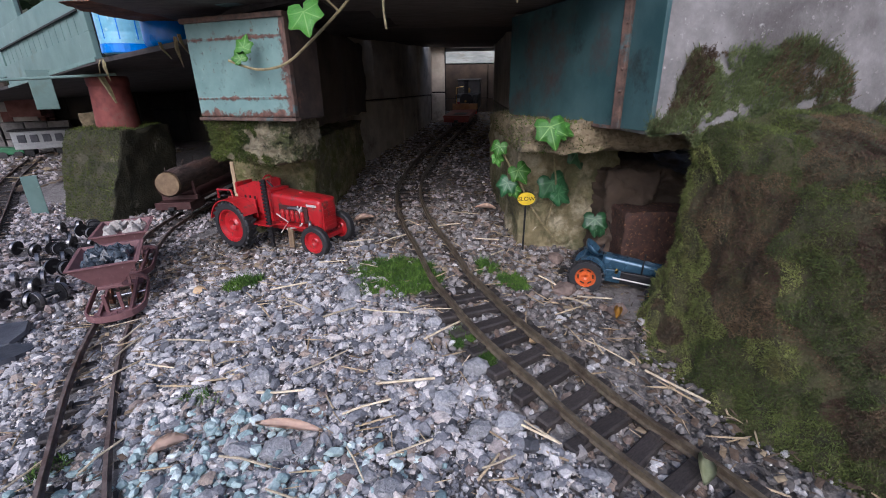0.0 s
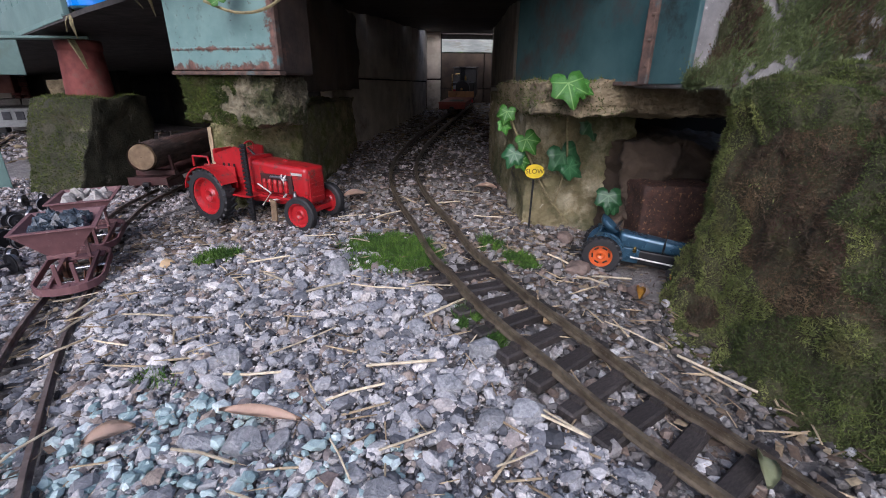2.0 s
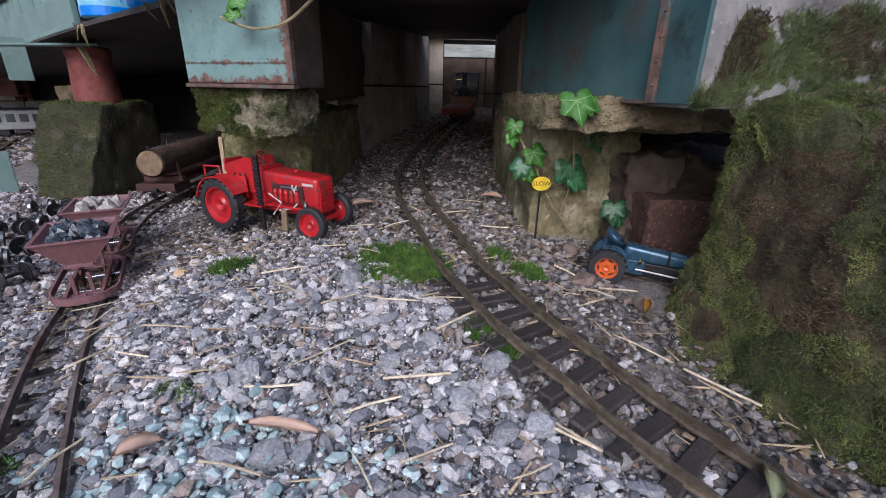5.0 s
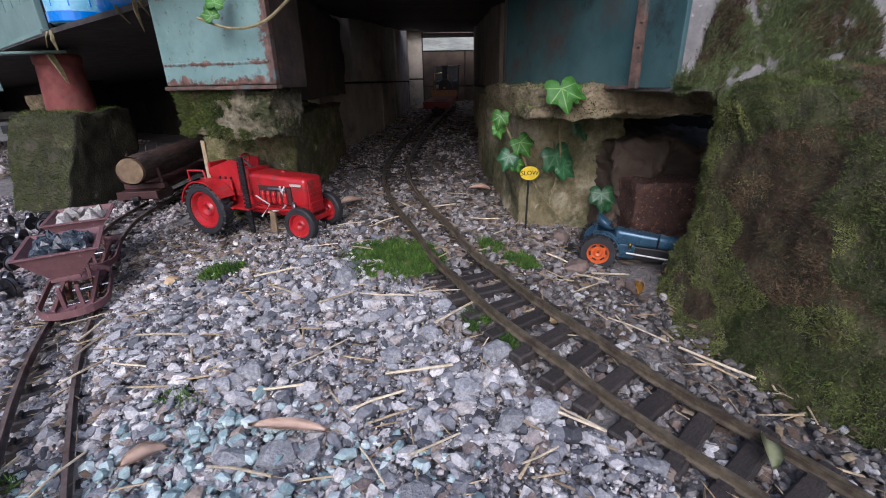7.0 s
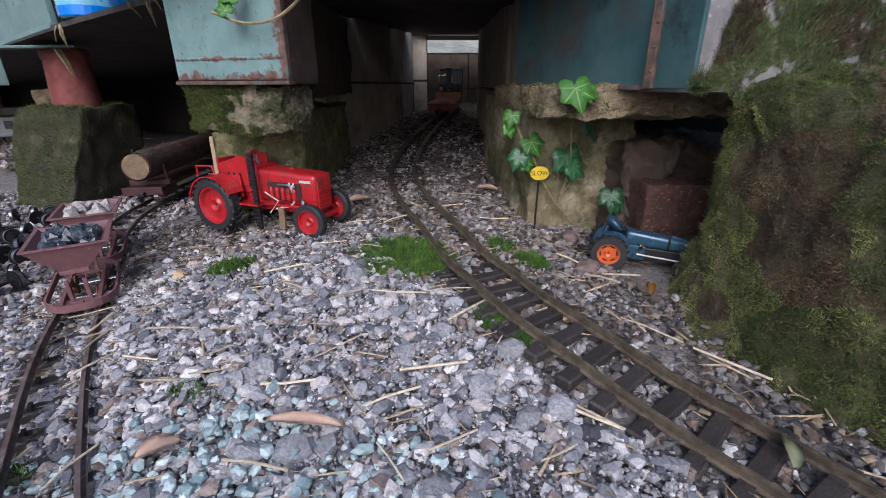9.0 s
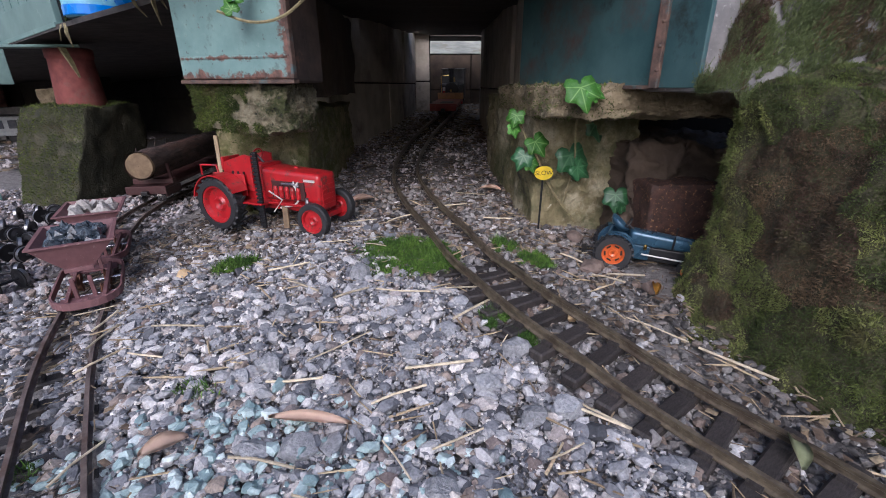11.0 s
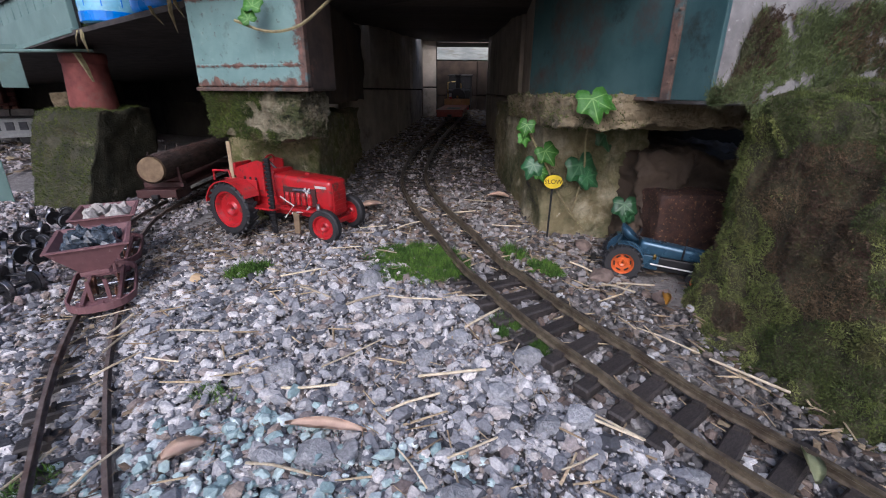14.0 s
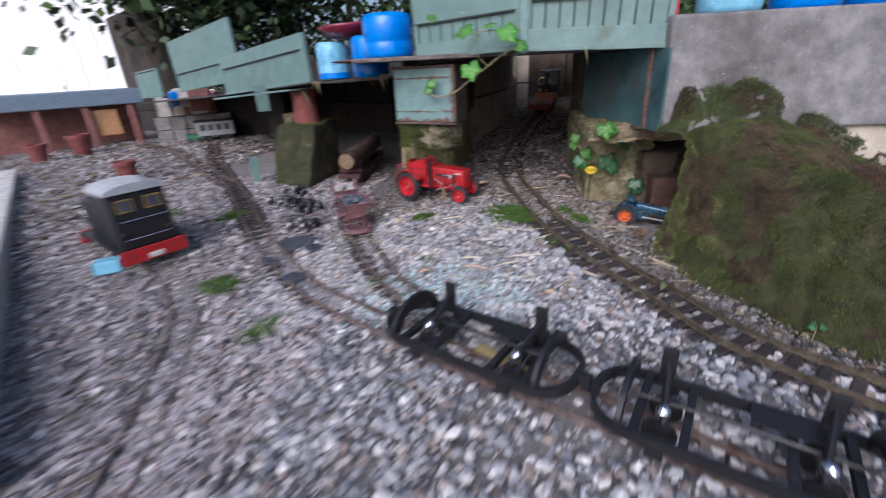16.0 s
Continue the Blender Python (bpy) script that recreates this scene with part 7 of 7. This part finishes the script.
for x, y, ln, a in ST:
    ln *= random.uniform(0.8, 1.15)
    z = gz(x, y) + 0.0055
    r = random.uniform(0.00045, 0.0009)
    s = part("straw", tube([(-ln / 2, 0, 0), (-ln * 0.1, random.uniform(-1, 1) * 0.0012, random.uniform(0, 0.0012)), (ln / 2, 0, random.uniform(-0.001, 0.002))], r, 6), M_STRAW)
    s.matrix_world = pose(x, y, z, 0, random.uniform(-5, 5), a + random.uniform(-6, 6))
    tagged(s, "dry straw stalk lying on the chippings", "straw", group="straw stalks")


def dead_leaf(x, y, ln, w, a, material, label, lift=0.006, roll=8):
    bm = bmesh.new()
    n = 9
    rows = []
    for i in range(n):
        f = i / (n - 1)
        hw = w * math.sin(math.pi * min(max(f, 0.03), 0.97)) ** 0.7
        rows.append([bm.verts.new(((f - 0.5) * ln, k * hw, 0.0016 * abs(k) + 0.003 * math.sin(f * 3.1))) for k in (-1, 0, 1)])
    for p_, q in zip(rows, rows[1:]):
        for k in (0, 1):
            bm.faces.new((p_[k], q[k], q[k + 1], p_[k + 1]))
    bmesh.ops.solidify(bm, geom=bm.faces[:], thickness=0.0006)
    ob = part("dead_leaf", bm, material, smooth=True)
    ob.matrix_world = pose(x, y, gz(x, y) + lift, roll, 0, a)
    return tagged(ob, label, "leaf")


dead_leaf(-0.095, 0.215, 0.044, 0.0038, -9, M_DRYLEAF, "long pinkish-brown dry leaf on the chippings")
dead_leaf(-0.161, 0.203, 0.021, 0.0055, 32, M_DRYLEAF, "curled orange-brown leaf on the chippings")
dead_leaf(0.149, 0.338, 0.024, 0.0034, 65, M_YLEAF, "yellow fading leaf at the foot of the bank", 0.008)
dead_leaf(0.141, 0.187, 0.024, 0.005, 62, M_PALELEAF, "pale green fallen leaf on the sleepers", 0.0105, 18)
dead_leaf(-0.11, 0.58, 0.03, 0.01, 30, M_DRYLEAF, "brown dead leaf by the tunnel mouth")
dead_leaf(0.06, 0.62, 0.03, 0.009, -20, M_DRYLEAF, "brown dead leaf on the tunnel floor")


def single_stone(x, y, r, material, label, seed):
    rr = random.Random(seed)
    bm = bmesh.new()
    for i in range(22):
        d = Vector((rr.gauss(0, 1), rr.gauss(0, 1), rr.gauss(0, 1))).normalized()
        bm.verts.new(Vector((d.x * r * rr.uniform(0.8, 1.2), d.y * r * 0.8, d.z * r * 0.62)))
    bmesh.ops.convex_hull(bm, input=bm.verts[:])
    bmesh.ops.delete(bm, geom=[v for v in bm.verts if not v.link_faces], context="VERTS")
    ob = part("stone", bm, material)
    ob.matrix_world = pose(x, y, gz(x, y) + r * 0.35, 0, 0, rr.uniform(0, 360))
    return tagged(ob, label, "stone", group="single stones")


M_BROWNCHIP = mat("grey_brown_chip", (0.09, 0.065, 0.052), (0.2, 0.15, 0.125), 120, 0.85, bump=0.7, depth=0.0012)
M_GREYSTONE = mat("grey_limestone", (0.19, 0.195, 0.205), (0.38, 0.385, 0.395), 420, 0.75, bump=0.9, depth=0.0014, bscale=900, rand=0.25, stains=[((0.5, 0.5, 0.49), 260, 0.6, 0.68), ((0.13, 0.11, 0.1), 180, 0.62, 0.7)])
M_TANSTONE = mat("tan_pebble", (0.4, 0.27, 0.14), (0.56, 0.42, 0.24), 150, 0.5, bump=0.2, depth=0.0004)
single_stone(-0.252, 0.408, 0.0085, M_TANSTONE, "smooth yellow-tan pebble on the chippings", 1)
single_stone(0.07, 0.302, 0.0055, M_TANSTONE, "orange-brown pebble between the rails", 2)
single_stone(0.036, 0.318, 0.005, M_TANSTONE, "round cream pebble between the rails", 3)
single_stone(0.004, 0.165, 0.0065, M_TANSTONE, "orange-brown stone on the grey chippings", 9)
single_stone(-0.088, 0.372, 0.0125, M_GREYSTONE, "angular grey stone beside the moss", 4)
single_stone(-0.008, 0.324, 0.0075, M_GREYSTONE, "greyish angular stone beside the sleepers", 5)
single_stone(0.085, 0.185, 0.0065, M_GREYSTONE, "pale grey stone against the sleeper ends", 6)
for i, (x, y, r) in enumerate([(0.022, 0.268, 0.0115), (-0.128, 0.262, 0.011), (-0.142, 0.253, 0.008), (-0.02, 0.29, 0.009), (-0.082, 0.204, 0.008), (-0.097, 0.202, 0.0105), (0.04, 0.22, 0.0115), (-0.165, 0.34, 0.008), (-0.21, 0.33, 0.008), (0.0, 0.24, 0.009),
                              (-0.135, 0.315, 0.0085), (-0.045, 0.27, 0.009), (-0.2, 0.37, 0.0085), (-0.12, 0.2, 0.0095), (0.02, 0.215, 0.009), (-0.13, 0.41, 0.008), (-0.03, 0.175, 0.009), (-0.18, 0.155, 0.009)]):
    single_stone(x, y, r, M_GREYSTONE, "angular grey stone among the chippings", 20 + i)
for i, (x, y, r) in enumerate([(0.155, 0.352, 0.014), (0.115, 0.385, 0.016), (0.125, 0.46, 0.014)]):
    rk = single_stone(x, y, r * 0.8, M_BROWNCHIP, "flat brown stone chip beside the track", 60 + i)


# twigs and torn shreds that hang from the edge of the viaduct
for x, y, z, dx, dz in ((-0.30, 0.55, 0.258, 0.004, -0.032), (-0.293, 0.546, 0.26, 0.008, -0.02), (-0.335, 0.577, 0.255, 0.012, -0.018), (-0.52, 0.725, 0.247, -0.004, -0.02), (-0.505, 0.712, 0.247, 0.004, -0.03), (-0.24, 0.51, 0.272, 0.006, -0.02), (0.055, 0.388, 0.282, 0.004, -0.022)):
    ob = part("hanging_shred", add_sweep(bmesh.new(), [(x, y - 0.004, z), (x + dx * 0.3, y - 0.007, z + dz * 0.4), (x + dx, y - 0.006, z + dz)], [(-0.0026, -0.0004), (0.0026, -0.0004), (0.0018, 0.0004), (-0.0018, 0.0004)], scales=[0.8, 1.0, 0.4]), M_STEM)
    tagged(ob, "dry brown shred hanging from the viaduct's edge", "shred", group="hanging shreds")

# ---- the far end of the yard ----
M_WHITEPOST = mat("weathered_white_paint", (0.42, 0.4, 0.37), (0.62, 0.6, 0.56), 40, 0.75, bump=0.4, depth=0.001, stains=[((0.25, 0.2, 0.16), 18, 0.55, 0.68)])
M_BROWNBOX = mat("faded_red_brown_board", (0.16, 0.06, 0.05), (0.25, 0.11, 0.095), 40, 0.75, bump=0.4, depth=0.001)
M_PINK = mat("pinkish_brick", (0.32, 0.14, 0.12), (0.45, 0.24, 0.2), 60, 0.85, bump=0.5, depth=0.001, rand=0.25)
M_CREAM = paint("grey_white_coach_paint", (0.36, 0.38, 0.39), 0.5)
M_GREEN = paint("green_machine_paint", (0.03, 0.16, 0.07), 0.45)


def facing_box(name, x, y, w, h, d, z, turn, material, label, category, bev=0.004):
    ob = part(name, box(-w / 2, w / 2, 0, d, 0, h, bev, pose(x, y, z, 0, 0, turn)), material)
    return tagged(ob, label, category)



for x, w, h, lean in ((-1.45, 0.028, 0.20, 2), (-1.41, 0.03, 0.19, -2), (-1.375, 0.026, 0.17, 3)):
    ob = part("gate_post", box(-w / 2, w / 2, 0, 0.03, 0, h, 0.003, pose(x, 1.42, -0.01, 0, lean, 35)), M_WHITEPOST)
    tagged(ob, "weathered white wooden post at the end of the yard", "post", group="white posts")
facing_box("blue_sack", -1.352, 1.4, 0.035, 0.075, 0.03, 0.14, 35, M_DRUM, "bright blue bag hung beside the white posts", "bag", 0.01)
house = thing("model_house", "pale plaster model house with a pink brick corner", "model house", pose(-1.31, 1.43, 0.075, 0, 0, 32))
part("wall", box(-0.055, 0.055, 0, 0.14, -0.09, 0.15, 0.003), M_WHITEPOST, house)
for k in range(8):
    for j in range(2):
        part("brick", box(0.0555 + j * 0.021 + (0.005 if k % 2 else 0), 0.0555 + j * 0.021 + 0.019, -0.004, 0.1, 0.0 + k * 0.0165, 0.015 + k * 0.0165, 0.0015), M_PINK, house)
part("door", box(-0.03, -0.005, -0.003, 0.001, 0.0, 0.06, 0.001), M_BROWNBOX, house, "brown door")
part("window", box(0.012, 0.036, -0.003, 0.001, 0.05, 0.085, 0.001), M_SLATE, house, "dark window")
facing_box("brown_crate", -1.215, 1.36, 0.075, 0.105, 0.08, 0.118, 30, M_BROWNBOX, "faded red-brown wooden crate on the low wall", "crate")
low = thing("low_wall", "low grey wall of rough blocks below the model house", "wall", pose(-1.26, 1.35, -0.024, 0, 0, 32), kind="structure")
for k in range(2):
    for i in range(5):
        part("block", crag(-0.13 + i * 0.054, -0.079 + i * 0.054, 0, 0.06, k * 0.062, k * 0.062 + 0.06, 0.003, 3, 30, i + 7 * k, None, 0.1), M_CONCRETE, low)
coach = thing("model_coach", "grey-white model coach with dark window bars", "model coach", pose(-1.13, 1.29, -0.012, 0, 0, 30))
coach.scale = (0.85, 0.85, 0.85)
part("body", box(-0.065, 0.065, 0, 0.06, 0.02, 0.085, 0.004), M_CREAM, coach)
for i in range(4):
    part("window", box(-0.052 + i * 0.028, -0.034 + i * 0.028, -0.002, 0.001, 0.045, 0.072, 0.001), M_SLATE, coach, "dark window")
part("roof", box(-0.07, 0.07, -0.004, 0.064, 0.085, 0.09, 0.002), M_BLACK, coach)
for i in (-1, 1):
    part("bogie", box(i * 0.04 - 0.015, i * 0.04 + 0.015, 0.004, 0.056, 0.0, 0.02, 0.002), M_BLACK, coach)
machine = thing("green_machine", "small green model machine standing by the low wall", "model machine", pose(-1.205, 1.27, -0.018, 0, 0, 20))
part("body", tapered(-0.03, 0.03, 0.018, 0.014, 0.012, 0.04, 0.03, 0.003), M_GREEN, machine)
for sx in (-0.018, 0.018):
    for sy in (-0.016, 0.016):
        part("wheel", lathe([(0.002, -0.003), (0.011, -0.003), (0.011, 0.003), (0.002, 0.003)], pose(sx, sy, 0.011) @ Y90, 14), M_TYRE, machine)
facing_box("hanging_plate", -0.75, 0.868, 0.034, 0.07, 0.004, 0.172, 35, M_TEAL_CLEAN, "small teal plate hung under the viaduct", "plate", 0.001)
ledge = part("ledge_stone", crag(-0.016, 0.012, -0.01, 0.016, 0, 0.03, 0.003, 8, 40, 91, pose(-0.678, 0.874, 0.134, 0, 0, 20), 0.15), M_SLAB, None, smooth=True)
tagged(ledge, "small buff stone beside the pot on the mossy block", "stone")
facing_box("teal_scrap", -0.784, 0.815, 0.024, 0.075, 0.006, -0.02, 40, M_TEAL_CLEAN, "teal scrap plate leaning beside the mossy block", "plate", 0.001)
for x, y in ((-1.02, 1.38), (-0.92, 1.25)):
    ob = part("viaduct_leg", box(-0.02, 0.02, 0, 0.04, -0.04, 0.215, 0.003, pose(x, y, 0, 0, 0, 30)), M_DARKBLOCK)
    tagged(ob, "block leg under the viaduct, blackened as shade", "leg", group="viaduct legs")
backw = blocks_wall("yard_wall", "wall behind the yard below the viaduct, blackened as shade", [(-2.6, 2.25), (-1.2, 1.76)], 0, [(-0.05, 0.1), (0.101, 0.2)], 0.08, 0.35, M_DARKBLOCK, 1)

# the group at the yard's end stands a step further back
FAR = pose(-0.012, -0.184, 0, 0, 0, 1.8) @ Matrix.Diagonal((1.27, 1.27, 1, 1)) @ pose(0.012, 0.184, 0)
for ob in [o for o in scene.objects if o.parent is None and o.name.split(".")[0] in ("gate_post", "blue_sack", "model_house", "brown_crate", "low_wall", "model_coach", "green_machine")]:
    ob.matrix_world = FAR @ ob.matrix_world

# far left: shelter, pots and pale shed
sh = thing("model_shelter", "low brown shelter with a blue-grey roof beyond the yard", "model shelter", pose(-2.15, 1.5, -0.03, 0, 0, 48))
part("roof", box(-0.32, 0.32, -0.06, 0.2, 0.2, 0.27, 0.006), paint("blue_grey_roof", (0.16, 0.22, 0.28), 0.6), sh)
part("back_wall", box(-0.3, 0.3, 0.12, 0.15, 0, 0.2, 0.004), M_BROWNBOX, sh)
for x in (-0.28, -0.1, 0.08, 0.26):
    part("post", box(x - 0.014, x + 0.014, -0.05, -0.02, 0, 0.2, 0.003), M_BROWNBOX, sh)
part("plank", box(0.1, 0.2, -0.03, -0.01, 0.06, 0.18, 0.002), M_BUFF, sh, "buff board")
for x, y, s in ((-1.93, 1.33, 1.0), (-1.98, 1.18, 0.8), (-1.25, 0.85, 0.7)):
    ob = part("flower_pot", lathe([(0.03 * s, 0), (0.042 * s, 0.07 * s), (0.046 * s, 0.071 * s), (0.046 * s, 0.088 * s), (0.04 * s, 0.09 * s), (0.038 * s, 0.075 * s), (0.001, 0.074 * s)], pose(x, y, gz(x, y) - 0.002), 24, False), M_TERRA)
    tagged(ob, "terracotta flower pot on the ground in the yard", "flower pot", group="flower pots")
kerb = part("kerb", box(-0.06, 0.06, -0.62, 1.1, -0.03, 0.03, 0.006, pose(-0.965, 0.19, -0.024, 0, 0, 50.7)), M_WHITEPOST)
tagged(kerb, "pale concrete path edge along the yard", "kerb", kind="structure")
M_SHED = mat("white_shed_boards", (0.86, 0.87, 0.88), (0.92, 0.92, 0.93), 8, 0.6, bump=0.1, depth=0.002)
shed = thing("garden_shed", "bright white boarded garden shed beyond the trees", "shed", pose(-6.0, 4.2, -0.1, 0, 0, 22))
for i in range(22):
    part("board", box(-2.4 + i * 0.22, -2.4 + i * 0.22 + 0.212, 0, 0.03, 0, 2.3, 0.004), M_SHED, shed)
part("wall", box(-2.42, 2.46, 0.03, 2.0, 0, 2.25, 0.01), M_SHED, shed)

# trees and shrubs behind
M_TRUNK = mat("dark_tree_bark", (0.03, 0.025, 0.022), (0.09, 0.075, 0.06), 14, 0.95, bump=1, depth=0.02, bscale=30, stretch=(1, 1, 0.3))
M_FOLI = mat("dark_tree_leaf", (0.02, 0.045, 0.012), (0.06, 0.11, 0.03), 3, 0.6, bump=0, islands=[(0.0, (0.3, 0.3, 0.3)), (0.7, (1, 1, 1)), (1.0, (2.2, 2.0, 1.4))])


def tree(x, y, h, r, crown_r, n, seed, leaf=0.05, low=0.35):
    t = thing("tree", "dark broadleaf tree with a rough trunk behind the viaduct", "tree", pose(x, y, -0.1), group="trees behind")
    q = random.Random(seed)
    part("trunk", tube(smooth_line([(0, 0, 0), (q.uniform(-0.1, 0.1), q.uniform(-0.1, 0.1), h * 0.3), (q.uniform(-0.2, 0.2), q.uniform(-0.2, 0.2), h * 0.65), (q.uniform(-0.3, 0.3), q.uniform(-0.3, 0.3), h)], 0.15), r, 14, scales=None), M_TRUNK, t, smooth=True)
    cents = []
    for i in range(11):
        a, z = q.uniform(0, 6.28), h * q.uniform(low, 0.95)
        e = Vector((math.cos(a) * crown_r * q.uniform(0.5, 1), math.sin(a) * crown_r * q.uniform(0.5, 1), z + q.uniform(-0.2, 0.5)))
        part("limb", tube([(0, 0, z * 0.8), e * 0.5 + Vector((0, 0, z * 0.42)), e], r * 0.22, 6, scales=[1, 0.7, 0.3]), M_TRUNK, t)
        cents.append(e)
    c = np.array([e[:] for e in cents])[rng.integers(0, len(cents), n)]
    P = c + rng.normal(0, crown_r * 0.2, (n, 3))
    N = rng.normal(size=(n, 3)) + np.array([0, 0, -0.2])
    N /= np.linalg.norm(N, axis=1)[:, None]
    side = np.cross(N, rng.normal(size=(n, 3)))
    side /= np.linalg.norm(side, axis=1)[:, None]
    L = leaf * rng.uniform(0.6, 1.2, n)[:, None]
    v = np.stack([P - N * L * 0.5, P + side * L * 0.32, P + N * L * 0.5, P - side * L * 0.32], 1).reshape(-1, 3)
    ob = from_arrays("crown", v, np.arange(4 * n).reshape(-1, 4), M_FOLI)
    ob.parent = t
    return t


tree(-2.72, 2.85, 3.2, 0.24, 1.2, 22000, 1, 0.07, 0.2)
tree(-2.0, 3.3, 3.0, 0.13, 1.15, 30000, 2, 0.07, 0.12)
tree(-0.8, 3.6, 3.0, 0.13, 1.2, 26000, 3, 0.07, 0.12)
tree(0.6, 3.7, 3.0, 0.13, 1.2, 14000, 4, 0.07, 0.12)
tree(2.0, 3.6, 3.0, 0.13, 1.2, 12000, 5, 0.07, 0.12)


def hedge(x0, y0, x1, y1, h, n, leaf=0.05):
    t = thing("hedge", "dense dark green hedge behind the viaduct", "hedge")
    f = rng.uniform(0, 1, n)
    top = h * (0.85 + 0.2 * np.sin(f * 23) * np.sin(f * 57 + 1))
    P = np.column_stack([x0 + (x1 - x0) * f + rng.normal(0, 0.05, n), y0 + (y1 - y0) * f + rng.normal(0, 0.12, n), -0.05 + top * rng.uniform(0, 1, n)])
    N = rng.normal(size=(n, 3))
    N /= np.linalg.norm(N, axis=1)[:, None]
    side = np.cross(N, rng.normal(size=(n, 3)))
    side /= np.linalg.norm(side, axis=1)[:, None]
    L = leaf * rng.uniform(0.6, 1.2, n)[:, None]
    v = np.stack([P - N * L * 0.5, P + side * L * 0.32, P + N * L * 0.5, P - side * L * 0.32], 1).reshape(-1, 3)
    ob = from_arrays("leaves", v, np.arange(4 * n).reshape(-1, 4), M_FOLI)
    ob.parent = t
    for i in range(9):
        q = (i + 0.5) / 9
        part("stem", tube([(x0 + (x1 - x0) * q, y0 + (y1 - y0) * q, -0.1), (x0 + (x1 - x0) * q + 0.05, y0 + (y1 - y0) * q, h * 0.8)], 0.025, 6), M_TRUNK, t)


hedge(-2.6, 3.0, 2.2, 3.2, 1.7, 26000)
